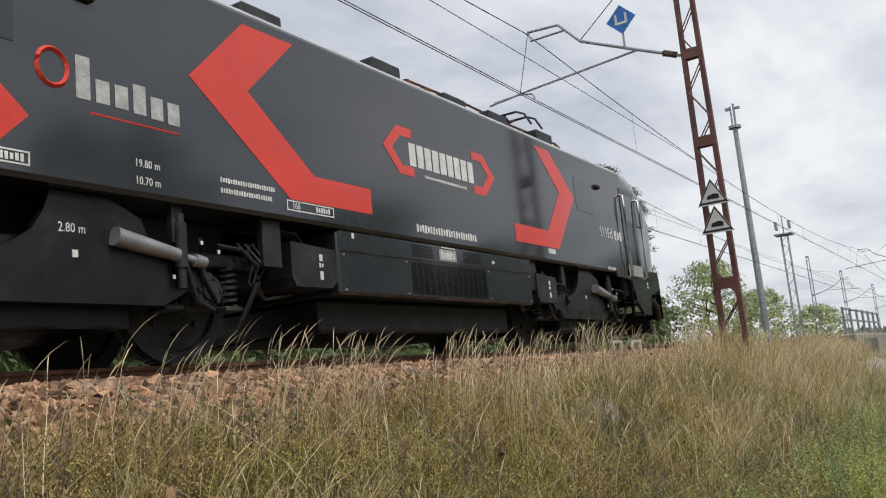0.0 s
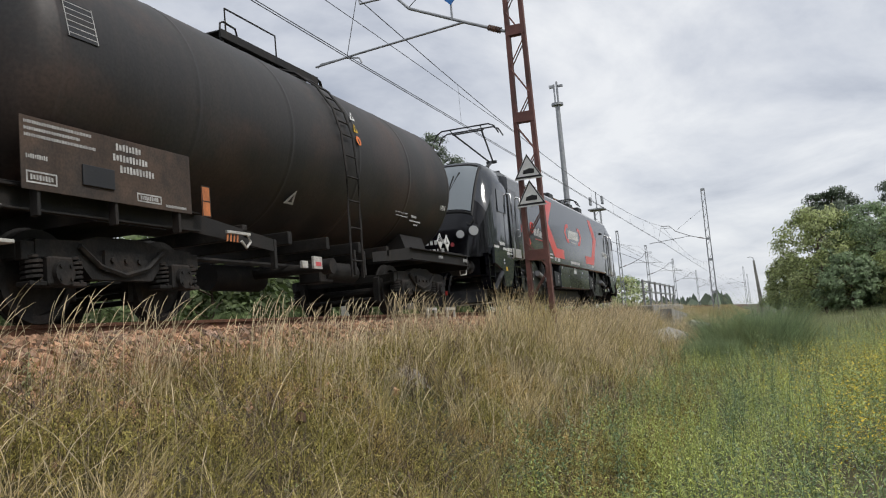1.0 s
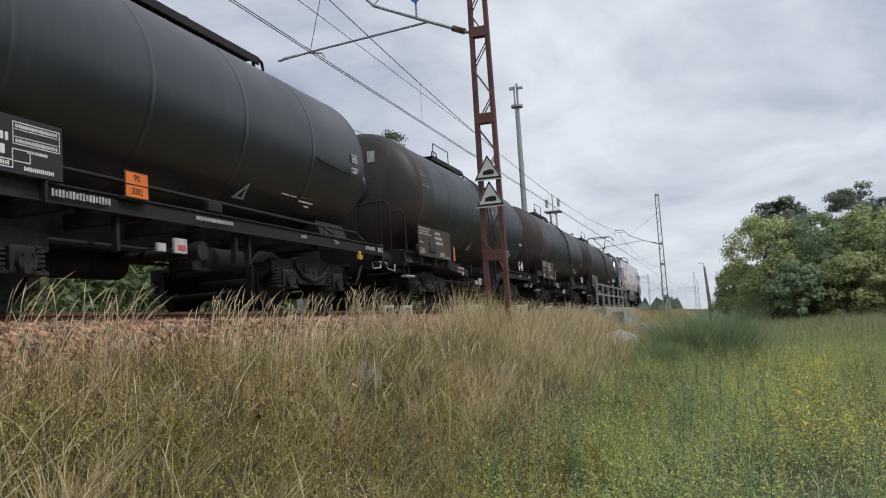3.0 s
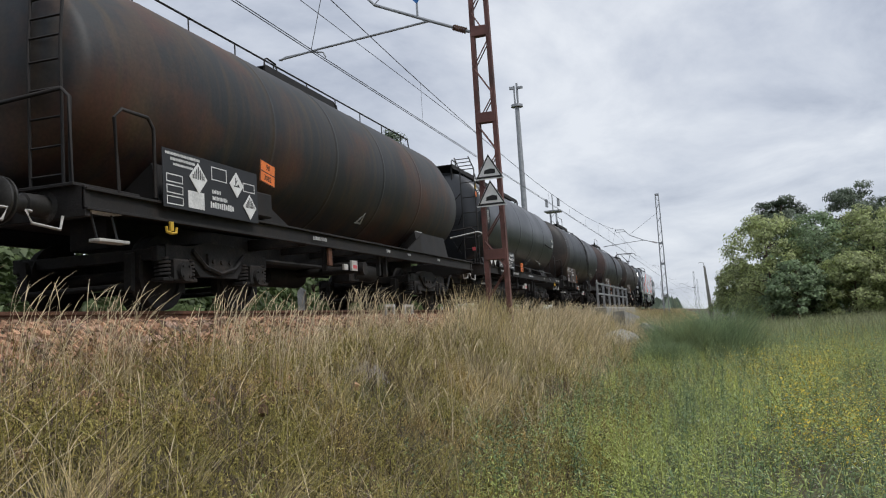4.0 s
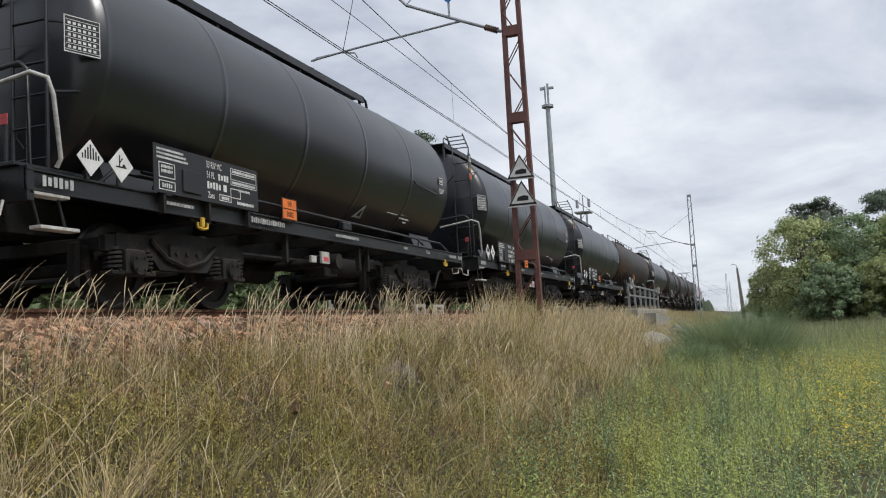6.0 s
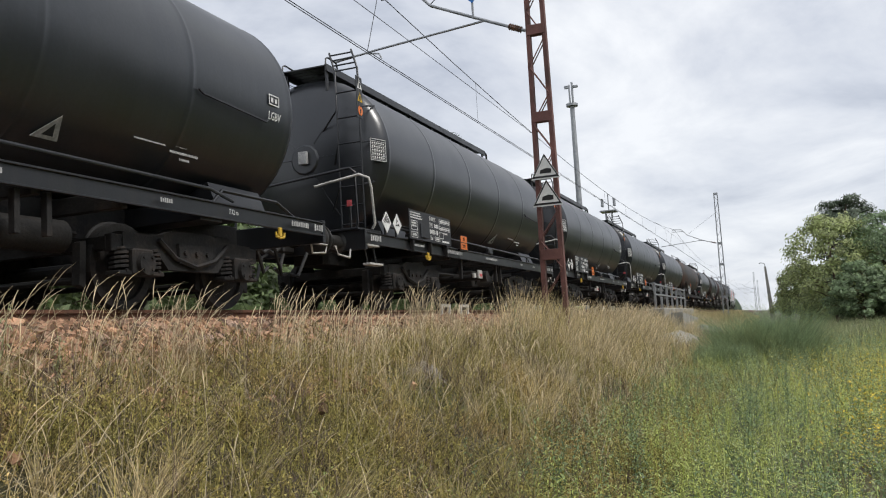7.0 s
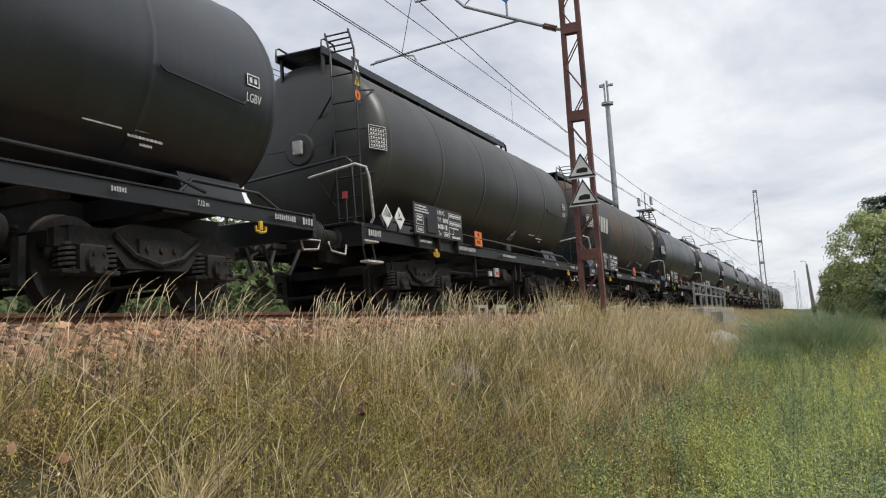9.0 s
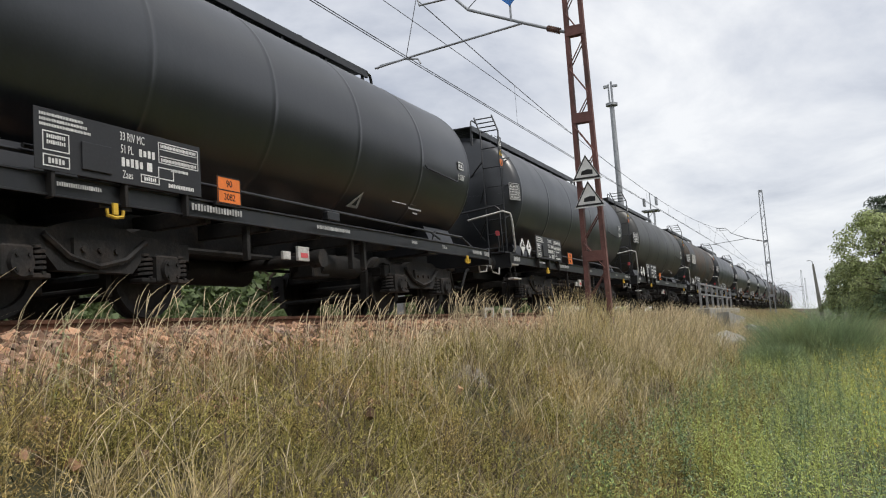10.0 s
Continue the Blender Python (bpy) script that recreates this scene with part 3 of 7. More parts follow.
def warning_triangle(parent, x, y, z, s, tilt):
    g = Geo()
    g.prism([(-s, -s * .8), (s, -s * .8), (s * .35, s * .9)], "z", 0, .003)
    t = part("warning_mark", g, M["lettering_grey"], parent, "worn white warning triangle", at=side(x, y, z, tilt))
    k = Geo()
    k.prism([(-s * .3, -s * .55), (s * .5, -s * .55), (s * .2, s * .3)], "z", .003, .005)
    part("symbol", k, M["board"], t)


def tank_tilt(z, zc, r):
    """x and slope of the tank's side at height z."""
    s = max(-1, min(1, (z - zc) / r))
    return math.sqrt(1 - s * s) * r, math.degrees(math.asin(s))


def data_board(parent, x, y0, y1, z0, z1, material, ink, number_line=True, old=False):
    g = Geo()
    g.box((x, y0, z0), (x + .012, y1, z1), .003)
    b = part("data_board", g, material, parent, "black board with rows of white data" if not old else "rust-stained brown board with faded data")
    br = Geo()
    for y in (y0 + .2, (y0 + y1) / 2, y1 - .2):
        br.box((x - .16, y - .025, z0 + .05), (x, y + .025, z0 + .10)).box((x - .10, y - .02, z0 - .22), (x, y + .02, z0 + .05))
    part("bracket", br, M["sill_old"], b)
    w, h, X = y1 - y0, z1 - z0, x + .0125
    if old:
        bars(b, X, [(y0 + .04, y0 + .85, z1 - .05, .03), (y0 + .04, y0 + .7, z1 - .11, .03), (y0 + .04, y0 + .9, z1 - .17, .03)], ink)
        bars(b, X, [(y0 + w * .50, y0 + w * .66, z1 - .09, .07), (y0 + w * .48, y0 + w * .70, z1 - .20, .07), (y0 + w * .52, y0 + w * .74, z1 - .31, .075)], ink)
        frame_bars(b, X, y0 + .05, y0 + .40, z0 + .06, z0 + .17, .015, ink)
        frame_bars(b, X, y0 + w * .62, y0 + w * .78, z0 + .05, z0 + .14, .015, ink)
        bars(b, X, [(y0 + .09, y0 + .36, z0 + .115, .05), (y0 + .05, y0 + .3, z0 + .30, .04), (y0 + w * .64, y0 + w * .76, z0 + .095, .045), (y1 - .45, y1 - .1, z0 + .05, .03)], ink)
        rb = Geo()
        rb.box((X, y0 + w * .30, z0 + .12), (X + .02, y0 + w * .48, z0 + .32), .004)
        part("label_pocket", rb, M["board"], b)
    else:
        bars(b, X, [(y0 + .05, y0 + .52, z1 - .05, .026), (y0 + .05, y0 + .56, z1 - .095, .026), (y0 + .05, y0 + .6, z1 - .14, .026)], ink)
        frame_bars(b, X, y0 + .08, y0 + .36, z0 + .17, z1 - .19, .010, ink)
        frame_bars(b, X, y0 + .08, y0 + .36, z0 + .035, z0 + .14, .010, ink)
        bars(b, X, [(y0 + .12, y0 + .32, z1 - .235, .035), (y0 + .12, y0 + .32, z1 - .285, .035), (y0 + .13, y0 + .31, z0 + .087, .05)], ink)
        lettering("33 RIV MC", .115, ink, b, side(X, y0 + w * .535, z1 - .085), narrow=.62)
        lettering("51 PL", .115, ink, b, side(X, y0 + w * .50, z1 - .205), narrow=.62)
        bars(b, X, [(y0 + w * .57, y0 + w * .68, z1 - .205, .075), (y0 + w * .46, y0 + w * .60, z1 - .325, .085), (y0 + w * .615, y0 + w * .665, z1 - .325, .085)], ink)
        lettering("Zaes", .105, ink, b, side(X, y0 + w * .50, z0 + .085), narrow=.65)
        frame_bars(b, X, y0 + w * .58, y0 + w * .70, z0 + .045, z0 + .125, .010, ink)
        bars(b, X, [(y0 + w * .60, y0 + w * .68, z0 + .085, .04)], ink)
        fr = (y0 + w * .70, y1 - .04, z1 - .26, z1 - .05)
        frame_bars(b, X, *fr, .009, ink)
        for k in (1, 2):
            bars(b, X, [(fr[0] + .02, fr[1] - .02, fr[2] + (fr[3] - fr[2]) * k / 3, .010)], ink)
        bars(b, X, [(fr[0] + .03, fr[1] - .03, fr[3] - .038, .035), (fr[0] + .03, fr[1] - .03, fr[2] + .035, .035), (y0 + w * .78, y1 - .2, z0 + .22, .03), (y0 + w * .76, y1 - .12, z0 + .06, .04)], ink)
        frame_bars(b, X, y0 + w * .695, y0 + w * .80, z1 - .42, z1 - .30, .010, ink)
        rb = Geo()
        rb.box((X, y0 + w * .235, z0 + .06), (X + .02, y0 + w * .40, z0 + .31), .004)
        part("label_pocket", rb, M["board"], b)


def orange_plate(parent, x, y, z, w, h, roll=0.0, old=False, numbers=True):
    at = side(x, y, z) @ pose(0, 0, 0, 0, 0, roll)
    g = Geo()
    g.box((-w / 2, -h / 2, 0), (w / 2, h / 2, .008), .003)
    p = part("orange_plate", g, M["orange_old" if old else "orange"], parent, "orange dangerous-goods plate", at=at)
    k = Geo()
    t = .012
    for a, b in (((-w / 2, -h / 2), (w / 2, -h / 2 + t)), ((-w / 2, h / 2 - t), (w / 2, h / 2)), ((-w / 2, -h / 2 + t), (-w / 2 + t, h / 2 - t)), ((w / 2 - t, -h / 2 + t), (w / 2, h / 2 - t)), ((-w / 2 + t, -t / 2), (w / 2 - t, t / 2))):
        k.box((a[0], a[1], .008), (b[0], b[1], .011), .0005)
    part("border", k, M["black"], p)
    if numbers:
        lettering("90", h * .36, M["black"], p, pose(0, h * .24, .009))
        lettering("3082", h * .36, M["black"], p, pose(0, -h * .25, .009), narrow=.9)


def handrail(parent, pts, r=.020, material=None, name="handrail", label=""):
    return part(name, Geo().tube(pts, r, 7), material or M["sill"], parent, label, smooth=60)


def ladder(parent, pa, width_axis, w, n, material, name="ladder"):
    """Two stringers along pa, w apart along width_axis, with n rungs."""
    g = Geo()
    pa, d = [Vector(p) for p in pa], Vector(width_axis) * w / 2
    for s in (-1, 1):
        g.tube([p + d * s for p in pa], .019, 6)
    for i in range(n):
        t = (i + .5) / n * (len(pa) - 1)
        k = min(int(t), len(pa) - 2)
        c = pa[k].lerp(pa[k + 1], t - k)
        g.tube([c - d, c + d], .014, 6)
    return part(name, g, material, parent, smooth=60)


def walkway(parent, y0, y1, z, width, material, curl_front=True):
    g = Geo()
    # grating of slats
    n = int((y1 - y0) / .16)
    for i in range(n):
        y = y0 + (y1 - y0) * i / n
        g.box((-width / 2 + .02, y, z - .012), (width / 2 - .02, y + .145, z + .012), .003)
    for x in (-width / 2, width / 2):
        g.box((x - .02, y0, z - .10), (x + .02, y1, z + .03), .004)
    k = int((y1 - y0) / 1.1) + 1
    for i in range(k):
        y = y0 + .1 + (y1 - y0 - .2) * i / max(1, k - 1)
        for x in (-width / 2 + .04, width / 2 - .04):
            g.box((x - .02, y - .03, z - .42), (x + .02, y + .03, z - .05), .004)
    part("walkway", g, material, parent, "dark steel grating walkway along the top")
    # low edge rail on the near side, hooped at both ends
    for x in (-width / 2, width / 2):
        h = Geo()
        h.tube([(x, y0, z), (x, y0 + .02, z + .12), (x, y0 + .10, z + .16), (x, y0 + .40, z + .14), (x, y0 + .45, z + .02)], .016, 6)
        h.tube([(x, y1 - .05, z), (x, y1 + .10, z - .03), (x, y1 + .14, z - .12), (x, y1 + .14, z - .42)], .028, 6)
        part("hoop", h, material, parent, smooth=60)


def sign_stack(parent, x, y, z, tilt):
    """Two small warning triangles over a square that face the side."""
    for k, (zz, mk) in enumerate(((.30, "sign_white"), (.08, "yellow"), (-.14, "orange"))):
        at = side(x, y, z, tilt) @ pose(0, zz, 0)
        g = Geo()
        s = .085
        if k < 2:
            g.prism([(-s, -s * .8), (s, -s * .8), (0, s)], "z", 0, .004)
        else:
            g.prism([(s * math.cos(a * math.pi / 4 + .39), s * math.sin(a * math.pi / 4 + .39)) for a in range(8)], "z", 0, .004)
        p = part("pictogram", g, M[mk], parent, at=at)
        q = Geo()
        q.box((-.02, -.05, .004), (.02, .03, .006), .0005)
        part("symbol", q, M["black"], p)


def wagon_common(name, label, group, L, bogie_y, centre):
    w = thing(name, label, "tank wagon", group, pose(0, centre, 0))
    MOVING.append((w, centre))
    for y in (-bogie_y, bogie_y):
        add_bogie(w, y, L)
    add_ends(w, L)
    return w


def underfloor(w, material, centre_sill=5.6):
    if centre_sill:
        part("centre_sill", Geo().box((-.28, -centre_sill, .80), (.28, centre_sill, 1.2), .01), material, w)
    g = Geo()
    for k in range(5):
        y = -2.2 + k * 1.1
        g.box((-1.3, y - .05, .98), (1.3, y + .05, 1.16), .01)
    part("cross_member", g, material, w)
    g = Geo()
    g.cyl((-.2, -1.0, .68), (-.2, .35, .68), .20, n=16).cyl((.65, .9, .74), (.65, 2.0, .74), .17, n=16)          # brake cylinder and reservoir
    part("air_reservoir", g, material, w, smooth=40)
    g = Geo()
    g.tube([(.55, -2.3, .80), (.55, 2.3, .80)], .035, 6).tube([(-.45, -2.3, .78), (-.45, 2.3, .78)], .025, 6)
    g.box((.35, .7, .55), (.75, 1.15, .92), .02)
    part("brake_rigging", g, material, w)
    g = Geo()                                                     # discharge valve and pipe
    g.cyl((-1.25, .0, .72), (1.25, .0, .72), .075, n=12)
    g.cyl((1.2, 0, .72), (1.36, 0, .72), .12, n=12)
    part("discharge_pipe", g, material, w, smooth=40)
    g = Geo()
    g.box((1.30, -.55, .66), (1.34, -.30, .84), .004).box((1.30, -.88, .66), (1.34, -.72, .76), .004)
    p = part("brake_indicator", g, M["offwhite"], w, "white brake changeover plate with red mark")
    part("mark", Geo().box((1.341, -.50, .70), (1.346, -.34, .76), .001), M["pink"], p)
    g = Geo()
    for y in (-1.5, .9, 1.25):
        g.box((1.22, y - .03, .62), (1.30, y + .03, 1.02), .006)
    part("bracket", g, material, w)


def lift_hook(w, x, y, z):
    g = Geo()
    g.box((x, y - .03, z - .02), (x + .03, y + .03, z + .09), .004)
    g.tube([(x + .015, y - .10, z + .03), (x + .015, y - .09, z - .03), (x + .015, y, z - .045), (x + .015, y + .09, z - .03), (x + .015, y + .10, z + .03)], .018, 6)
    part("lifting_hook", g, M["yellow"], w, "yellow lifting hook")


def steps_white(w, y, x=1.36):
    for z, dy in ((.98, 0), (.68, .12)):
        g = Geo()
        g.box((x - .12, y - .30 + dy, z), (x + .02, y + .18 + dy, z + .035), .006)
        part("footstep", g, M["offwhite"], w, "white-edged footstep")
    g = Geo()
    for d in (-.22, .10):
        g.tube([(x - .06, y + d, 1.0), (x - .06, y + d + .1, .70)], .014, 5)
    part("step_bracket", g, M["sill"], w)


def wagon_modern(label, centre, L=13.61, tank="tank_black", orange_y=-1.3, board="board", graffiti=False, code="LGBV", board_z=1.21, sillmat="sill"):
    """Four-axle tank wagon with a full frame, a long top walkway and a ladder at the rear end."""
    w = wagon_common("tank_wagon", label, "tank wagons of the train", L, 3.56, centre)
    half, zc, r = L / 2, 2.67, 1.42
    S = M[sillmat]
    for x in (-1.36, 1.36):
        g = Geo()
        s = 1 if x > 0 else -1
        g.box((min(x, x - .02 * s), -half + .62, 1.02), (max(x, x - .02 * s), half - .62, 1.22), .003)
        for z in (1.02, 1.20):
            g.box((min(x - .02 * s, x + .025 * s), -half + .62, z - .008), (max(x - .02 * s, x + .025 * s), half - .62, z + .012), .003)
        part("sole_bar", g, S, w, "dark painted steel side beam")
    for s in (-1, 1):
        g = Geo()
        y = s * (half - .62)
        g.box((-1.38, min(y, y - s * .08), .92), (1.38, max(y, y - s * .08), 1.24), .006)
        part("headstock", g, S, w)
        part("cross_beam", Geo().box((-1.34, s * 3.56 - .2, .98), (1.34, s * 3.56 + .2, 1.2), .006), S, w)
    g = Geo()
    m = Matrix.Translation((0, 0, zc))
    g.lathe(tank_profile(-half + 1.62, half - 1.50, r, .36), 56, m)
    t = part("tank", g, M[tank], w, "cylindrical tank with dished ends and welded seams", smooth=32)
    for y in (-4.3, 4.55):                                        # saddles
        g = Geo()
        g.prism([(-1.12, 1.18), (1.12, 1.18), (.98, 1.54), (.90, 1.52), (.5, 1.31), (0, 1.22), (-.5, 1.31), (-.90, 1.52), (-.98, 1.54)], "y", y - .55, y + .55)
        part("saddle", g, S, w)
    g = Geo()
    for y in (-4.3, 4.55):
        g.tube([(1.30, y - .9, 1.22), (1.22, y - .6, 1.40), (1.22, y + .6, 1.40), (1.30, y + .9, 1.22)], .022, 6)
    part("saddle_strap", g, S, w)
    walkway(w, -half + 1.35, 3.3, zc + r + .16, .86, S)
    g = Geo()
    for y in (-1.2, 1.4):
        g.cyl((0, y, zc + r - .05), (0, y, zc + r + .22), .28, n=20).cyl((0, y, zc + r + .22), (0, y, zc + r + .28), .33, n=20)
    part("manhole", g, S, w, smooth=40)
    g = Geo()
    for k in range(4):
        g.cyl((.2, 3.6 + k * .35, zc + r - .03), (.2, 3.6 + k * .35, zc + r + .12), .05, n=8)
    part("vent_valve", g, S, w)
    ye = -half + 1.25
    ladder(w, [(.95, ye - .16, 1.25), (.95, ye - .16, 2.4), (.95, ye - .16, 4.0), (.75, ye + .05, 4.42)], (1, 0, 0), .42, 11, S)
    br = Geo()
    for z, x2 in ((3.35, .55), (2.75, .80), (2.05, .75)):
        br.tube([(.74, ye - .16, z), (x2 - .3, ye + .10, z - .35)], .016, 5).tube([(1.16, ye - .16, z), (1.20, ye + .35, z + .12)], .016, 5)
    part("ladder_stay", br, S, w)
    handrail(w, [(-1.2, ye - .35, 1.2), (-1.2, ye - .35, 2.02), (-1.1, ye - .35, 2.12), (1.02, ye - .35, 2.30), (1.12, ye - .35, 2.22), (1.12, ye - .35, 1.25)], .024, S)
    handrail(w, [(.4, ye - .42, 2.05), (1.22, ye - .42, 2.16), (1.36, ye - .36, 2.10), (1.37, ye - .30, 1.95), (1.37, ye - .22, 1.36), (1.32, ye - .22, 1.28)], .022, M["offwhite"], label="pale grey grab rail")
    part("platform", Geo().box((-1.3, -half + .55, 1.235), (1.3, ye + .15, 1.27), .005), S, w)
    # data plate on the tank's shoulder
    x, tl = tank_tilt(2.62, zc, r)
    b = part("plate", Geo().box((-.22, -.22, 0), (.22, .22, .01), .002), M["board"], w, "black plate with a white table", at=side(1.33, -half + 1.37, 2.64) @ Matrix.Scale(.88, 4) @ pose(0, 0, 0, 0, -18, 0))
    gg = Geo()
    for k in range(6):
        gg.box((-.20, .16 - k * .068, .010), (.20, .166 - k * .068, .013), .0005)
        if k < 5:
            for q in range(6):
                gg.box((-.17 + q * .06, .112 - k * .068, .010), (-.135 + q * .06, .142 - k * .068, .013), .0005)
    gg.box((-.215, -.21, .010), (-.205, .21, .013), .0005).box((.205, -.21, .010), (.215, .21, .013), .0005)
    gg.box((-.205, .20, .010), (.205, .21, .013), .0005).box((-.205, -.21, .010), (.205, -.20, .013), .0005)
    part("marking", gg, M["white"], b)
    x, tl = tank_tilt(3.28, zc, r)
    sign_stack(w, 1.17, ye - .14, 3.42, 0)
    part("sign_back", Geo().box((1.155, ye - .25, 3.15), (1.168, ye - .03, 3.86), .003), S, w)
    diamond(w, 1.43, -half + 1.34, 1.41, .18, 0, 0)
    diamond(w, 1.43, -half + 1.77, 1.41, .18, 0, 1)
    st = Geo()
    for dy in (1.32, 1.75):
        st.box((1.395, -half + dy - .02, 1.2), (1.425, -half + dy + .02, 1.55), .004)
    part("diamond_post", st, S, w)
    data_board(w, 1.44, -4.55, -2.48, board_z, board_z + .53, M[board], M["white"])
    orange_plate(w, 1.44, orange_y - .06, 1.34, .40, .30)
    part("plate_bracket", Geo().box((1.39, orange_y - .28, 1.17), (1.437, orange_y + .16, 1.205), .004), S, w)
    part("heating_pipe", Geo().tube([(1.26, -half + 2.3, 1.44), (1.30, -2.3, 1.40), (1.30, 3.6, 1.37), (1.20, 4.2, 1.30)], .022, 6), S, w, smooth=60)
    part("tap_guard", Geo().box((1.28, .15, 1.225), (1.39, .45, 1.36), .02), S, w)
    x, tl = tank_tilt(1.72, zc, r)
    warning_triangle(w, x + .008, 1.50, 1.70, .165, tl)
    x, tl = tank_tilt(1.80, zc, r)
    bars(w, x + .012, [(2.55, 3.10, 1.90, .075), (2.55, 3.05, 1.80, .018), (3.22, 3.42, 1.84, .05), (3.12, 3.62, 1.75, .03), (3.28, 3.46, 1.68, .03)], M["lettering_grey"])
    x, tl = tank_tilt(2.66, zc, r)
    tl2 = tank_tilt(2.46, zc, r)[1]
    lettering(code, .15, M["white"], w, side(x + .012, half - 1.95, 2.46, tl2), narrow=.8)
    fb = part("capacity_mark", Geo().box((-.12, -.07, 0), (.12, .07, .003), .0005), M["board"], w, at=side(x + .012, half - 1.95, 2.68, tl))
    part("figures", Geo().box((-.12, .055, .003), (.12, .07, .006), .0005).box((-.12, -.07, .003), (.12, -.055, .006), .0005).box((-.12, -.055, .003), (-.105, .055, .006), .0005).box((.105, -.055, .003), (.12, .055, .006), .0005).box((-.07, -.03, .003), (-.02, .03, .006), .0005).box((.02, -.03, .003), (.07, .03, .006), .0005), M["white"], fb)
    lettering("7.12 m", .085, M["white"], w, side(1.412, 3.9, 1.11), narrow=.8)
    bars(w, 1.411, [(-2.6, -1.75, 1.11, .075), (-.2, .65, 1.11, .05), (2.6, 2.8, 1.11, .05), (half - 1.6, half - 1.15, 1.11, .07), (half - 1.0, half - .75, 1.11, .09)], M["lettering_grey"])
    bars(w, 1.411, [(-half + .75, -half + 1.15, 1.11, .10), (-4.3, -3.8, 1.12, .04)], M["lettering_grey"])
    lift_hook(w, 1.40, -2.05 - 1.6, .93)
    lift_hook(w, 1.40, half - 1.9, .93)
    steps_white(w, -half + .95)
    underfloor(w, M["under"])
    g = Geo()                                                     # slot-like rod on the tank's side, tail disc, bird-like fittings
    x, tl = tank_tilt(2.45, zc, r)
    g.tube([(x + .02, 3.3, 2.46), (x + .03, 3.36, 2.42), (x + .03, half - 2.15, 2.36), (x + .02, half - 2.10, 2.40)], .016, 5)
    part("side_rod", g, S, w)
    part("end_plate", Geo().lathe([(-half + 1.235, .001), (-half + 1.235, .24), (-half + 1.26, .27), (-half + 1.30, .27)], 12, Matrix.Translation((0, 0, 2.62))), M[tank], w, smooth=30)
    part("end_box", Geo().box((-.08, -half + 1.16, 2.53), (.08, -half + 1.232, 2.75), .008), M["lettering_grey"], w, "small pale box on the tank end")
    for x1, z1 in ((1.15, 2.62), (-1.15, 2.62), (.75, 3.6), (-.8, 3.5), (.55, 1.6)):
        part("end_seam", Geo().tube([(x1 * k, -half + 1.262 + .36 * (1 - math.sqrt(max(0, 1 - ((x1 * k) ** 2 + ((z1 - 2.62) * k) ** 2) / 2.02))), 2.64 + (z1 - 2.62) * k) for k in (.24, .45, .65, .85, 1.0)], .012, 5), M[tank], w)
    d = part("tail_stem", Geo().box((1.13, -half + .60, 1.24), (1.16, -half + .63, 1.66), .004), S, w)
    part("tail_plate", Geo().box((1.10, -half + .59, 1.62), (1.19, -half + .597, 1.72), .002), M["pink"], d, "small red plate")
    if graffiti:      # the owner's mark as plain slanted blocks on a dark patch
        x, tl = tank_tilt(2.62, zc, r)
        part("mark_patch", Geo().lathe([(-half + 1.68, r + .004), (-half + 3.85, r + .004)], 56, Matrix.Translation((0, 0, zc))), M["tank_blue"], w, "blue-black repainted band behind the owner's mark", smooth=32)
        for k in range(4):
            b = Geo().prism([(-.17, -.24), (.09, -.24), (.15, .24), (-.11, .24)], "z", 0, .004)
            part("owner_mark", b, M["offwhite"], w, "worn white painted block of the owner's mark", at=side(x + .020, -half + 2.12 + k * .36, 2.63, tl))
    return w


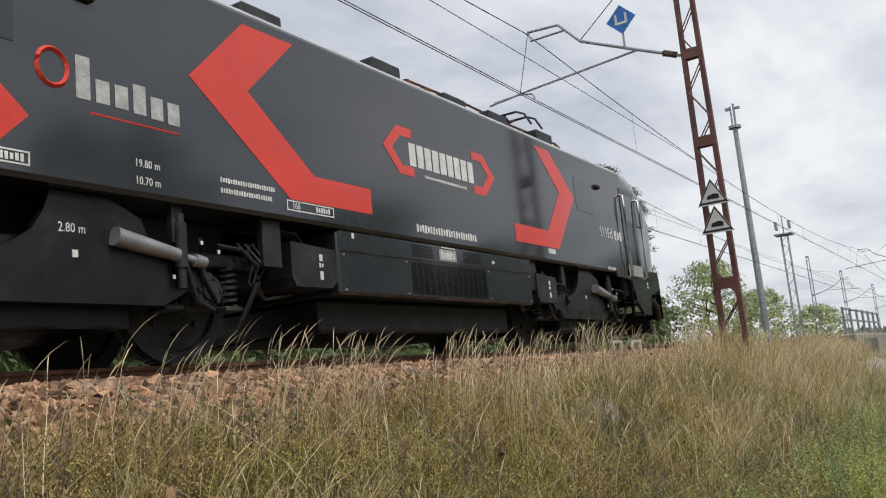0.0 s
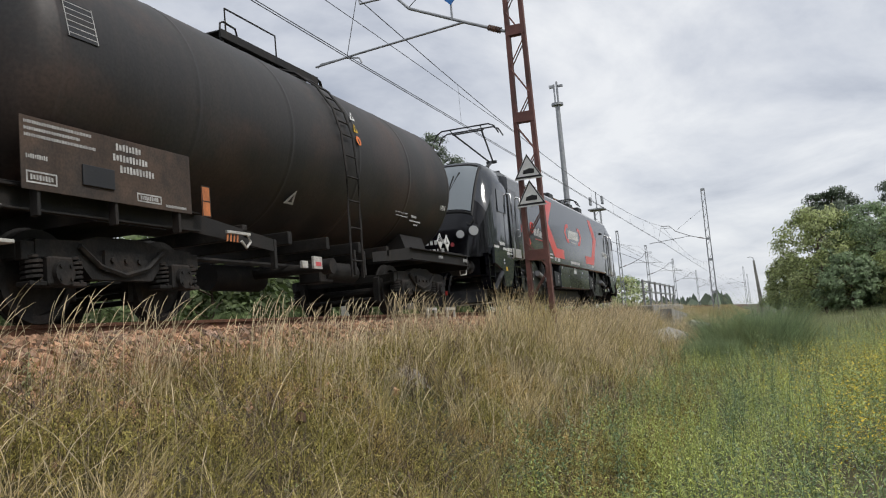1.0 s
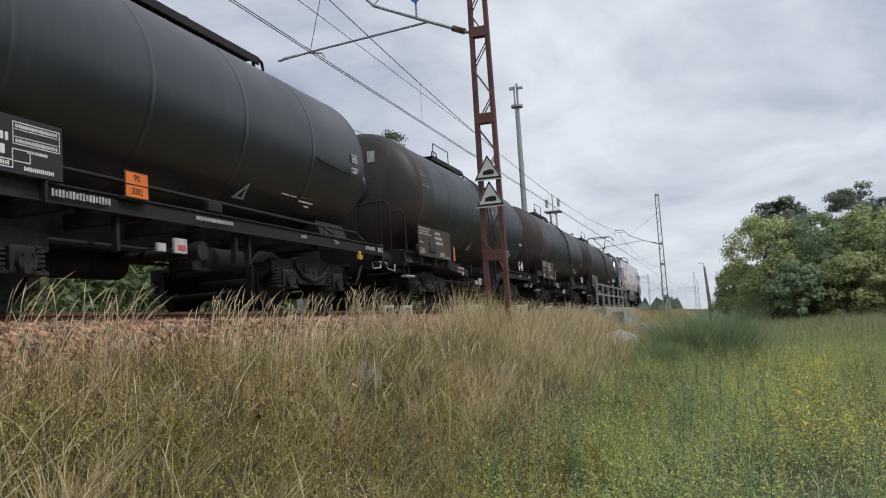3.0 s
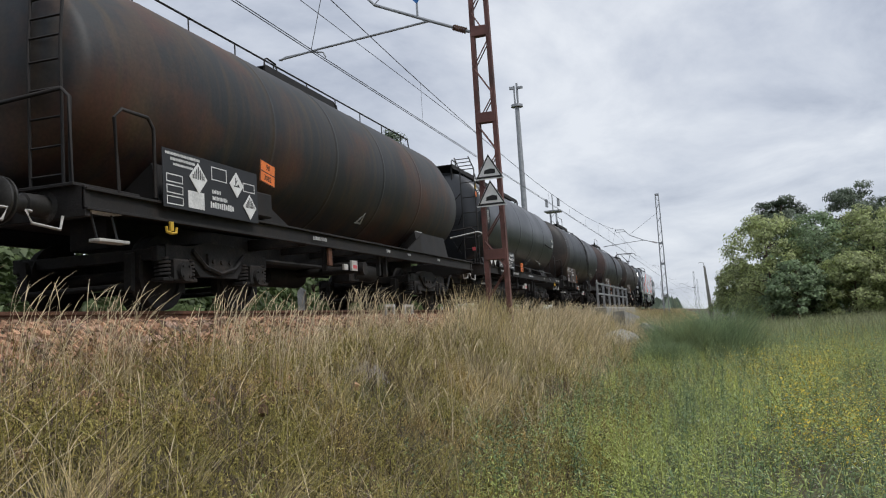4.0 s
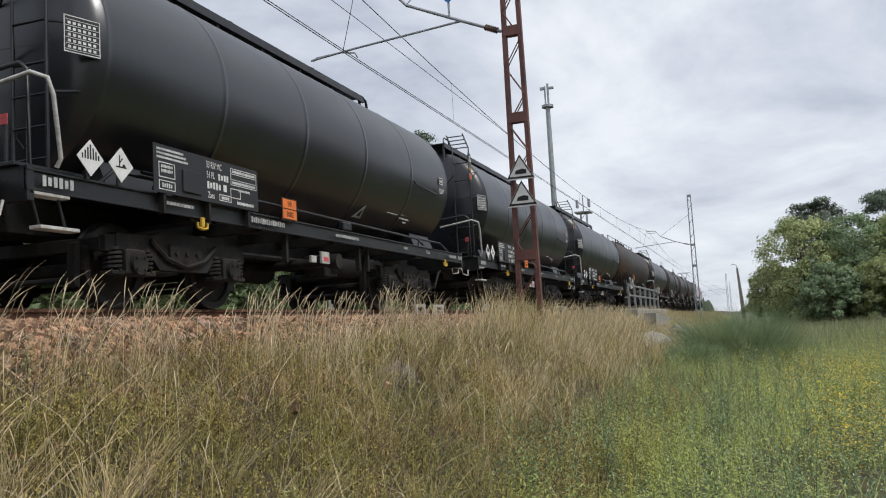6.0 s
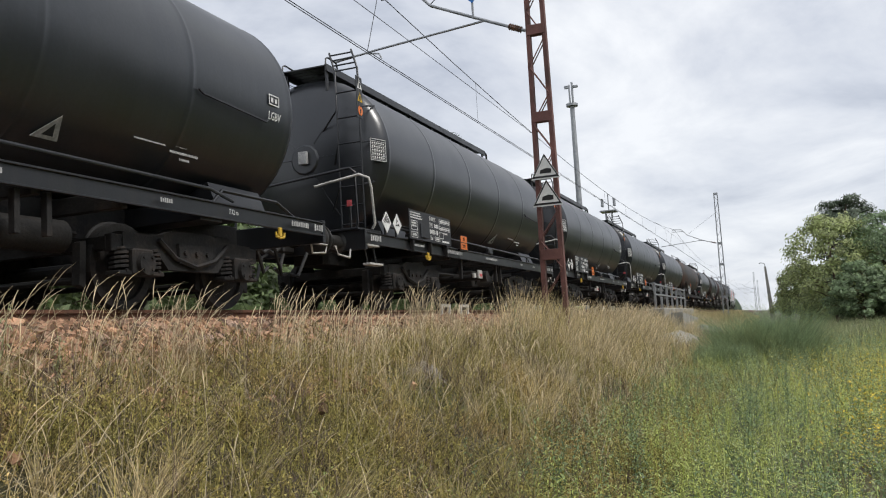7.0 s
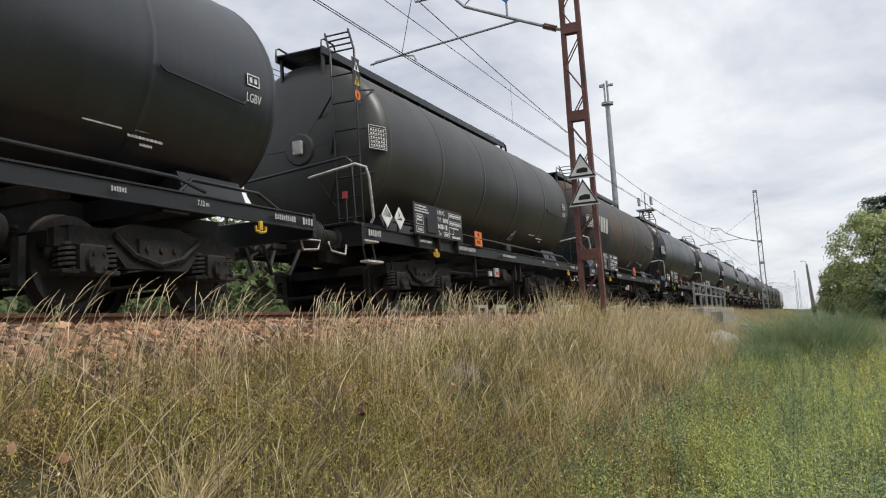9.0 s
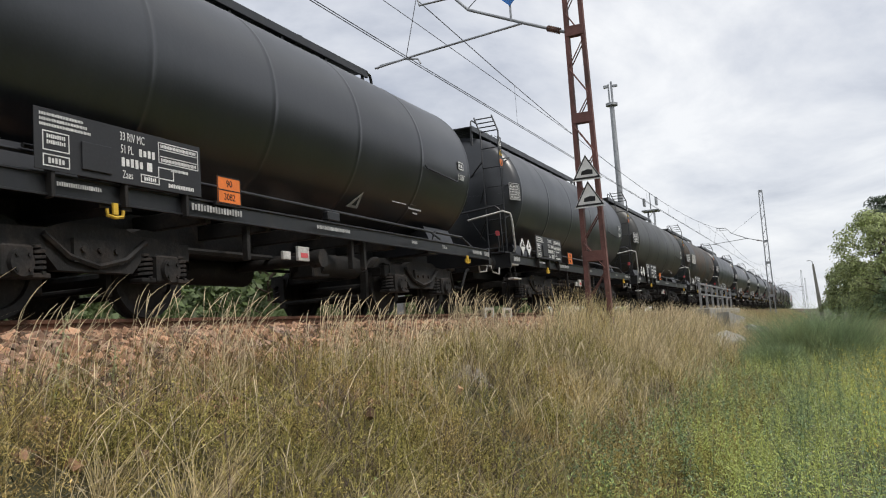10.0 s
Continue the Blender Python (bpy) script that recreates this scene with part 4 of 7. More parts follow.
def wagon_old(label, centre, L=14.1, tank="tank_old", orange=True, end_tank=None):
    """Older frameless tank wagon: half frames over the bogies, ladder and short walkway in the middle."""
    w = wagon_common("tank_wagon", label, "tank wagons of the train", L, 4.2, centre)
    half, zc, r = L / 2, 2.62, 1.44
    S = M["sill_old"]
    for s in (-1, 1):
        for x in (-1.30, 1.30):
            k = 1 if x > 0 else -1
            g = Geo()
            ya, yb = s * (half - .62), s * 1.55
            # side beam that tapers towards the middle
            pts = [(ya, .98), (s * 3.2, .98), (yb, .86), (yb, 1.02), (s * 3.2, 1.20), (ya, 1.20)]
            g.prism(pts, "x", min(x, x - .02 * k), max(x, x - .02 * k))
            for z in (.98, 1.185):
                g.box((min(x, x + .06 * k), min(ya, s * 3.2), z), (max(x, x + .06 * k), max(ya, s * 3.2), z + .02), .003)
            part("sole_bar", g, S, w, "rusty brown-black half frame beam")
        y = s * (half - .62)
        part("headstock", Geo().box((-1.34, min(y, y - s * .08), .90), (1.34, max(y, y - s * .08), 1.22), .006), S, w)
        part("platform", Geo().box((-1.25, min(y, s * (half - 1.6)), 1.225), (1.25, max(y, s * (half - 1.6)), 1.255), .005), S, w)
        g = Geo()
        y = s * 4.1
        g.prism([(-1.15, 1.0), (1.15, 1.0), (.98, 1.52), (.92, 1.50), (.5, 1.28), (0, 1.17), (-.5, 1.28), (-.92, 1.50), (-.98, 1.52)], "y", y - .55, y + .55)
        part("saddle", g, S, w)
    g = Geo()
    g.lathe(tank_profile(-half + 1.75, half - 1.75, r, .50), 56, Matrix.Translation((0, 0, zc)))
    part("tank", g, M[tank], w, "weathered cylindrical tank with dished ends", smooth=32)
    if end_tank:
        cap = [(y_, r_ + .004) for y_, r_ in tank_profile(-half + 1.75, half - 1.75, r, .50) if y_ < -half + 2.3] + [(-half + 2.62, r + .004)]
        part("tank_end", Geo().lathe(cap, 56, Matrix.Translation((0, 0, zc))), M[end_tank], w, "red-brown primed tank end", smooth=32)
        part("paper_label", Geo().box((.35, -half + 1.315, 3.30), (.52, -half + 1.33, 3.55), .003), M["lettering_grey"], w)
    e = Geo()                 # round stiffening plate on the end
    e.lathe([(-half + 1.20, .001), (-half + 1.20, .44), (-half + 1.24, .48), (-half + 1.32, .48)], 28, Matrix.Translation((-.15, 0, zc + .15)))
    part("end_plate", e, M[tank], w, "round plate on the tank end", smooth=40)
    g = Geo()
    g.prism([(-.35, zc + r - .06), (.35, zc + r - .06), (.30, zc + r + .20), (-.30, zc + r + .20)], "y", -.5, .9)
    part("dome", g, S, w)
    walkway(w, -1.15, 1.75, zc + r + .17, .80, S)
    rl = Geo()
    rl.tube([(.40, -1.0, zc + r + .2), (.40, -1.0, zc + r + .55), (.40, .4, zc + r + .55), (.40, .4, zc + r + .2)], .014, 5)
    part("guard_rail", rl, S, w)
    # side ladder that follows the tank's curve
    pts = []
    for a in (78, 60, 42, 24, 8):
        pts.append((math.cos(radians(a)) * (r + .06), .55, zc + math.sin(radians(a)) * (r + .06)))
    pts += [(r + .09, .55, 2.2), (r + .07, .55, 1.5), (r + .05, .55, .55)]
    ladder(w, pts[::-1], (0, 1, 0), .40, 13, S)
    if orange:
        orange_plate(w, 1.46, -3.22, 1.32, .16, .36, 0, True, False)
    data_board(w, 1.46, -5.85, -3.5, 1.14, 1.80, M["board_old"], M["lettering_grey"], old=True)
    # hatched tag and yellow hand wheel by the middle
    g = Geo()
    g.box((1.38, -2.75, 1.0), (1.41, -2.25, 1.035), .003).tube([(1.40, -2.45, .92), (1.40, -2.35, .84), (1.40, -2.25, .92), (1.40, -2.3, 1.0)], .018, 6)
    part("tie_hook", g, M["offwhite"], w, "pale hook under a striped bar")
    g = Geo()
    for k in range(4):
        g.prism([(-2.75 + k * .07, .90), (-2.72 + k * .07, .90), (-2.70 + k * .07, 1.0), (-2.73 + k * .07, 1.0)], "x", 1.385, 1.39)
    part("stripe", g, M["orange_old"], w)
    x, tl = tank_tilt(1.75, zc, r)
    warning_triangle(w, x + .01, -.75, 1.70, .13, tl)
    x, tl = tank_tilt(2.95, zc, r)
    sign_stack(w, x + .012, 1.05, 2.95, tl)
    x, tl = tank_tilt(1.85, zc, r)
    bars(w, x + .012, [(2.85, 3.45, 1.90, .085), (2.85, 3.40, 1.80, .018), (3.60, 3.85, 1.84, .05), (3.48, 4.02, 1.75, .03), (3.65, 3.85, 1.68, .03)], M["lettering_grey"])
    x, tl = tank_tilt(2.15, zc, r)
    lettering("L4BN", .15, M["white"], w, side(x + .012, half - 2.05, 2.12, tl), narrow=.8)
    frame_bars(w, x + .02, half - 2.2, half - 1.9, 2.28, 2.42, .012, M["white"])
    diamond(w, 1.36, half - 2.35, 1.42, .17, 0, 0)
    diamond(w, 1.36, half - 1.95, 1.42, .17, 0, 1)
    st = Geo()
    for dy in (2.35, 1.95):
        st.box((1.32, half - dy - .02, 1.2), (1.355, half - dy + .02, 1.5), .004)
    part("diamond_post", st, S, w)
    x, tl = tank_tilt(3.0, zc, r)
    b = part("plate", Geo().box((-.2, -.2, 0), (.2, .2, .01), .002), M["board"], w, "dark plate with a pale table", at=side(x + .01, -half + 2.05, 2.9, tl - 4))
    gg = Geo()
    for k in range(6):
        gg.box((-.19, .17 - k * .066, .010), (.19, .178 - k * .066, .013), .0005)
    gg.box((-.195, -.195, .010), (-.185, .195, .013), .0005).box((.185, -.195, .010), (.195, .195, .013), .0005)
    part("marking", gg, M["lettering_grey"], b)
    ye = -half + .75
    handrail(w, [(-1.15, ye, 1.22), (-1.15, ye, 2.10), (-1.05, ye, 2.20), (.90, ye, 2.32), (1.0, ye, 2.24), (1.0, ye, 1.25)], .022, S)
    handrail(w, [(1.05, ye + .05, 2.05), (1.24, ye + .08, 2.10), (1.28, ye + .12, 2.0), (1.28, ye + .2, 1.25)], .022, S)
    handrail(w, [(.2, ye + .1, 1.25), (.2, ye + .1, 2.45), (.75, ye + .1, 2.5), (.75, ye + .1, 1.25)], .02, S)
    steps_white(w, -half + .95, 1.30)
    bars(w, 1.362, [(half - 2.5, half - 2.25, 1.09, .06), (half - 1.0, half - .72, 1.09, .08)], M["lettering_grey"])
    underfloor(w, M["under"], 0)
    return w


def wagon_long(label, centre, L=15.8):
    """Long tank wagon with coned ends, a roof rail and a large hazard board."""
    w = wagon_common("tank_wagon", label, "tank wagons of the train", L, 4.4, centre)
    half, zc, r = L / 2, 2.66, 1.42
    S = M["sill_old"]
    for x in (-1.36, 1.36):
        s = 1 if x > 0 else -1
        g = Geo()
        g.box((min(x, x - .02 * s), -half + .62, 1.00), (max(x, x - .02 * s), half - .62, 1.22), .003)
        for z in (1.0, 1.2):
            g.box((min(x - .02 * s, x + .05 * s), -half + .62, z - .012), (max(x - .02 * s, x + .05 * s), half - .62, z + .016), .003)
        part("sole_bar", g, S, w, "brown-black steel side beam")
    for s in (-1, 1):
        y = s * (half - .62)
        part("headstock", Geo().box((-1.38, min(y, y - s * .08), .92), (1.38, max(y, y - s * .08), 1.24), .006), S, w)
        g = Geo()
        y = s * 4.7
        g.prism([(-1.2, 1.18), (1.2, 1.18), (1.10, 1.74), (1.05, 1.70), (.6, 1.37), (0, 1.24), (-.6, 1.37), (-1.05, 1.70), (-1.10, 1.74)], "y", y - 1.1, y + 1.1)
        part("saddle", g, S, w)
        # sloping gusset plates between saddle and beam
        g = Geo()
        g.prism([(s * 3.6, 1.22), (s * 2.6, 1.22), (s * 3.6, 1.62)], "x", 1.22, 1.25)
        part("gusset", g, S, w)
    g = Geo()
    g.lathe(tank_profile(-half + 1.05, half - 1.05, r, .30, 1.35, 1.18), 56, Matrix.Translation((0, 0, zc)))
    part("tank", g, M["tank_rust"], w, "black tank with rust-red and ochre streaks", smooth=32)
    walkway(w, -1.6, 1.2, zc + r + .12, .75, S)
    rl = Geo()
    for x in (.38,):
        rl.tube([(x, -half + 2.2, zc + r - .05), (x, -half + 2.25, zc + r + .22), (x, half - 2.3, zc + r + .22), (x, half - 2.2, zc + r - .05)], .016, 6)
        for k in range(9):
            y = -half + 2.8 + k * (L - 5.6) / 8
            rl.tube([(x, y, zc + r - .05), (x, y, zc + r + .22)], .012, 5)
    part("roof_rail", rl, S, w)
    ye = -half + .75
    ladder(w, [(.80, ye, 1.25), (.80, ye, 2.8), (.80, ye + .1, 3.9)], (1, 0, 0), .42, 10, S)
    handrail(w, [(-1.1, ye - .05, 1.22), (-1.1, ye - .05, 2.1), (-1.0, ye - .05, 2.18), (1.05, ye - .05, 2.30), (1.15, ye - .05, 2.2), (1.15, ye - .05, 1.25)], .024, S)
    handrail(w, [(1.30, ye + .5, 1.25), (1.34, ye + .4, 2.05), (1.36, ye + .5, 2.16), (1.36, ye + .95, 2.16), (1.36, ye + 1.05, 2.05), (1.36, ye + 1.05, 1.25)], .022, S)
    part("platform", Geo().box((-1.3, -half + .55, 1.235), (1.3, -half + 1.6, 1.27), .005), S, w)
    # board
    y0, y1, z0, z1 = -6.08, -3.95, 1.15, 1.84
    g = Geo()
    g.box((1.44, y0, z0), (1.452, y1, z1), .003)
    b = part("data_board", g, M["board"], w, "large black board with white hazard diamonds and data")
    ink, X = M["white"], 1.4525
    bars(b, X, [(y0 + .05, y0 + .75, z1 - .05, .035), (y0 + .15, y0 + .65, z1 - .11, .035), (y0 + .2, y0 + .6, z1 - .17, .03), (y0 + 1.0, y0 + 1.2, z0 + .30, .05), (y0 + 1.0, y0 + 1.35, z0 + .22, .05), (y0 + .95, y0 + 1.5, z0 + .13, .08)], ink)
    for a in ((.06, .38, .04, .14), (.06, .38, .17, .27), (.06, .38, .30, .40), (1.0, 1.35, .45, .62), (1.75, 2.05, .40, .52)):
        frame_bars(b, X, y0 + a[0], y0 + a[1], z0 + a[2], z0 + a[3], .012, ink)
    part("marking", Geo().box((X, y0 + .48, z0 + .04), (X + .003, y0 + .82, z0 + .25), .001), ink, b)
    diamond(w, X + .003, y0 + .70, z0 + .42, .19, 0, 0)
    diamond(w, X + .003, y0 + 1.58, z0 + .46, .17, 0, 1)
    diamond(w, X + .003, y0 + 1.90, z0 + .20, .17, 0, 0)
    orange_plate(w, 1.44, -3.62, 1.90, .42, .32, -8)
    part("tool_box", Geo().box((1.20, -3.9, 1.28), (1.40, -3.45, 1.62), .015), S, w)
    x, tl = tank_tilt(1.72, zc, r)
    warning_triangle(w, x + .01, .6, 1.72, .15, tl)
    bars(w, x + .03, [(3.2, 4.1, 1.84, .05), (3.7, 4.15, 1.76, .05), (3.8, 4.05, 1.68, .05)], ink)
    bars(w, 1.412, [(-2.2, -1.7, 1.10, .06), (1.0, 1.2, 1.10, .06), (2.2, 2.4, 1.10, .05), (4.2, 4.4, 1.10, .06)], M["lettering_grey"])
    part("brake_indicator", Geo().box((1.33, -1.55, .70), (1.37, -1.42, 1.0), .004), M["rust"], w, "red-brown lever plate")
    lift_hook(w, 1.40, -5.9, .90)
    steps_white(w, -half + 1.0)
    underfloor(w, M["under"])
    return w


def loco_ring(y, dz=0.0, dx=0.0, n=18):
    """Cross-section of the locomotive body at y: half-width and top follow the nose."""
    a = abs(y)
    tab = [(0, 1.50, 3.60), (7.3, 1.50, 3.62), (7.7, 1.50, 3.80), (8.3, 1.49, 3.80), (8.55, 1.475, 3.64), (8.8, 1.45, 3.32), (9.0, 1.42, 2.98), (9.2, 1.35, 2.58), (9.35, 1.25, 2.28), (9.45, 1.10, 2.02), (9.50, .98, 1.85)]
    for (a0, w0, t0), (a1, w1, t1) in zip(tab, tab[1:]):
        if a0 <= a <= a1:
            k = (a - a0) / (a1 - a0)
            return w0 + (w1 - w0) * k + dx, t0 + (t1 - t0) * k + dz
    return tab[-1][1] + dx, tab[-1][2] + dz


def loco_top(x, y):
    """Height of the body's skin above (x, y)."""
    w, t = loco_ring(y)
    u = min(1.0, abs(x) / w)
    return t - (t - 1.3) * 0.24 * u ** 8 - 0.10 * u ** 2


def loco_section(y):
    w, t = loco_ring(y)
    if abs(y) < 7.35:          # engine room: straight sides up to the roof edge
        pts = [(w * .98, 1.36)] + [(w, 1.40 + (3.40 - 1.40) * k / 4) for k in range(5)] + [(w * .985, 3.44), (1.2, 3.46), (.8, 3.46), (.4, 3.46), (.2, 3.46), (0, 3.46)]
        return [(x, y, z) for x, z in pts + [(-x, z) for x, z in pts[::-1]][1:]]
    pts = [(w * .98, 1.28)]
    for k in range(11):
        u = 1 - k / 10
        u = u ** .6 if u > 0 else 0
        pts.append((w * u, loco_top(w * u, y)))
    left = [(-x, z) for x, z in pts[::-1]][1:]
    return [(x, y, z) for x, z in pts + left]


def decal(parent, poly, material, x=1.502, name="decal", label=""):
    g = Geo()
    g.prism(poly, "x", x, x + .003)
    return part(name, g, material, parent, label)


def locomotive(centre):
    w = thing("locomotive", "glossy black electric locomotive with red chevrons and white lettering", "locomotive", m=pose(0, centre, 0))
    MOVING.append((w, centre))
    ys = [-9.5, -9.45, -9.35, -9.2, -9.0, -8.8, -8.55, -8.3, -8.0, -7.7, -7.5, -7.36, -7.34, -5.5, 0, 5.5, 7.34, 7.36, 7.5, 7.7, 8.0, 8.3, 8.55, 8.8, 9.0, 9.2, 9.35, 9.45, 9.5]
    for e in (-1, 1):
        nose = Geo()
        nose.loft([loco_section(e * y) for y in (9.08, 9.1, 9.2, 9.28, 9.35, 9.4, 9.45, 9.5)])
        part("nose", nose, M["loco_black"], w, "glossy black nose below the windscreen", smooth=28)
    ys = [y for y in ys if abs(y) < 9.06]
    ys = [-9.085] + ys + [9.085]
    g = Geo()
    g.loft([loco_section(y) for y in ys])
    part("body", g, M["loco_grey"], w, "glossy dark grey-black body shell with rounded cabs", smooth=28)
    # roof band and equipment; its light dusty paint also carries the sky's reflection
    g = Geo()
    g.prism([(-1.46, 3.45), (1.46, 3.45), (1.44, 3.49), (1.05, 3.72), (.8, 3.76), (-.8, 3.76), (-1.05, 3.72), (-1.44, 3.49)], "y", -7.3, 7.3)
    part("roof", g, M["loco_roof"], w, "dusty grey roof panels paled for the sky's reflection", smooth=30)
    g = Geo()
    for y in (-3.0, -1.2, .8, 2.6, 4.4):
        g.box((-.8, y - .7, 3.70), (.85, y + .7, 3.80), .02)
    part("roof_hatch", g, M["loco_roof"], w)
    for y, h in ((-2.2, .18), (.2, .22), (2.0, .16), (3.4, .2), (5.2, .24)):
        g = Geo()
        g.box((.2, y - .35, 3.78), (.95, y + .3, 3.78 + h), .03)
        part("roof_box", g, M["under_loco"], w)
    g = Geo()
    for y in (1.0, 1.5, 4.1, 4.6, 6.2):
        g.cyl((.7, y, 3.74), (.7, y, 4.02), .05, n=8)
        g.cyl((.7, y, 3.84), (.7, y, 3.88), .09, n=10).cyl((.7, y, 3.93), (.7, y, 3.97), .09, n=10)
    g.tube([(.7, 1.0, 4.02), (.7, 2.8, 4.05), (.7, 4.1, 4.02), (.7, 6.2, 4.04)], .02, 6)
    part("roof_insulator", g, M["rust"], w)
    # skirts under the cabs
    for s in (-1, 1):
        for e in (-1, 1):
            g = Geo()
            g.prism([(e * 9.0, 1.5), (e * 6.55, 1.42), (e * 6.55, 1.30), (e * 7.35, 1.25), (e * 7.55, .80), (e * 7.85, .58), (e * 8.30, .56), (e * 8.42, .98), (e * 9.05, 1.12)], "x", min(s * 1.44, s * 1.496), max(s * 1.44, s * 1.496))
            part("cab_skirt", g, M["loco_grey"], w)
            g = Geo()
            g.tube([(s * 1.47, e * 8.45, .90), (s * 1.47, e * 8.75, .74), (s * 1.40, e * 8.95, .48)], .06, 8)
            part("guard_arm", g, M["under_loco"], w)
            k = Geo()
            for z in (1.22, 1.14):
                k.slab((1.497, e * 8.25 - .03, z - .025), (1.502, e * 8.25 + .03, z + .025))
            if s > 0:
                part("marking", k, M["white"], w)
    # transformer case and battery boxes between the bogies
    c = part("transformer_case", Geo().box((-1.46, -1.85, .64), (1.46, 2.85, 1.352), .03), M["loco_grey"], w, "dark grey equipment case with grilles under the floor")
    part("upper_strip", Geo().box((1.455, -1.83, 1.12), (1.472, 2.83, 1.345), .004), M["loco_grey"], c)
    g = Geo()
    for j in range(14):
        for i in range(19):
            g.slab((1.461, -.45 + j * .135, .70 + i * .021), (1.468, -.34 + j * .135, .71 + i * .021))
    part("grille", g, M["loco_black"], c)
    g = Geo()
    for y in (-.42, .82):
        for i in range(5):
            g.box((1.473, y, 1.165 + i * .032), (1.479, y + .46, 1.180 + i * .032), .002)
    part("vent", g, M["loco_black"], c)
    part("socket_plate", Geo().box((1.473, .20, 1.15), (1.478, .62, 1.30), .002), M["plate_grey"], c)
    bars(c, 1.479, [(.23, .58, 1.22, .10)], M["white"])
    bars(c, 1.474, [(-1.62, -1.55, 1.30, .06), (.26, .60, 1.325, .018), (1.60, 1.68, 1.22, .05)], M["white"])
    g = Geo()
    for y in (-1.76, -.55, 1.5, 2.77):
        for z in (.69, 1.08):
            g.cyl((1.458, y, z), (1.474, y, z), .014, n=8)
    part("bolt", g, M["silver"], c)
    # dark block added to fill the shaded space below the case
    g = Geo()
    g.box((-1.05, -1.75, .27), (1.05, 2.7, .638), .03)
    part("sump", g, M["under_loco"], w)
    for y in (-2.57, 3.10):
        box_ = part("cable_box", Geo().prism([(y, 1.16), (y + .72, 1.12), (y + .72, .78), (y + .62, .70), (y + .06, .70), (y, .80)], "x", .95, 1.43), M["under_loco"], w, "dark cable box under the floor")
        bars(box_, 1.431, [(y + .42, y + .50, 1.02, .07), (y + .42, y + .50, .94, .05), (y + .42, y + .50, .83, .09)], M["white"])
        g = Geo()
        for i in range(4):
            g.tube([(1.1 + .06 * i, y + .25 + .05 * i, 1.14), (1.15 + .06 * i, y + .2, 1.27), (1.1 + .06 * i, y - .05, 1.30), (1.0 + .08 * i, y - .3 - .04 * i, 1.08)], .018, 6)
        for i in range(3):
            g.tube([(1.30, y - .42 - .1 * i, 1.10), (1.38, y - .30 - .1 * i, .92), (1.34, y - .42 - .06 * i, .72), (1.22, y - .2, .58), (1.15, y + .3, .66)], .017, 6)
        part("cable_loop", g, M["steel_dark"], w, smooth=60)
    g = Geo()
    g.box((-.9, -3.0, .75), (.9, -1.9, 1.33), .02)
    g.box((-.9, 2.9, .75), (.9, 3.7, 1.33), .02)
    g.box((-.9, -8.6, 1.0), (.9, 8.6, 1.36), .02)
    part("underfloor_case", g, M["under_loco"], w)
    # bogies: a deep side plate with arched cut-outs between two exposed axle boxes
    for e in (-1, 1):
        y0 = -4.98 if e < 0 else 5.22
        g = Geo()
        plate = [(-1.00, .47), (.86, .47), (1.12, .60), (1.30, .66), (1.36, .82), (1.12, .90), (.92, .92), (.78, .98), (.70, 1.10), (.66, 1.20), (.52, 1.27), (.40, 1.32),
                 (.34, 1.34), (-.18, 1.35), (-.24, 1.18), (-.34, 1.02), (-.52, .90), (-.76, .84), (-1.08, .86), (-1.36, .84), (-1.34, .66), (-1.14, .60)]
        for x in (-1.34, 1.27):
            g.prism([(y0 + dy, z) for dy, z in plate], "x", x, x + .07)
        g.box((-1.1, y0 - .70, .30), (1.1, y0 + .70, .80), .02)
        for x in (-1.12, 1.12):
            g.box((x - .10, y0 - 2.15, .86), (x + .10, y0 + 2.15, 1.0), .02)
        b = part("bogie", g, M["bogie_paint"], w, "dark grey locomotive bogie with a deep arched side plate")
        g = Geo()
        for x in (-1.18, 1.18):
            for dy in (-.72, -.98):
                spring(g, x, y0 + dy, .86, 1.32, .105, 6, .022)
        part("coil_spring", g, M["under_loco"], b)
        for a in (-1.4, 1.4):
            g = Geo()
            q = 1 if a > 0 else -1
            for x in (-1.1, 1.1):
                s = math.copysign(1, x)
                g.box((x - .1, y0 + a - .20, .45), (x + .1, y0 + a + .20, .84), .04)
                g.cyl((x, y0 + a, .625), (x + s * .22, y0 + a, .625), .17, .15, 18)
                g.cyl((x + s * .22, y0 + a, .625), (x + s * .25, y0 + a, .625), .10, .09, 14)
                for k in range(6):
                    c_ = k * math.pi / 3
                    g.cyl((x + s * .22, y0 + a + .125 * math.cos(c_), .625 + .125 * math.sin(c_)), (x + s * .24, y0 + a + .125 * math.cos(c_), .625 + .125 * math.sin(c_)), .018, n=6)
                for d in (-.36, .36):
                    spring(g, x + s * .06, y0 + a + d, .50, .86, .085, 6, .019)
                    g.box((x - .06, y0 + a + d - .11, .45), (x + .16, y0 + a + d + .11, .50), .01)
                g.prism([(y0 + a - q * .05, .74), (y0 + a - q * .75, .98), (y0 + a - q * .80, .88), (y0 + a - q * .15, .58)], "x", min(x + s * .12, x + s * .18), max(x + s * .12, x + s * .18))
            part("axle_box", g, M["under_loco"], b)
            g = Geo()                 # brake pipes and sand hoses round the axle box
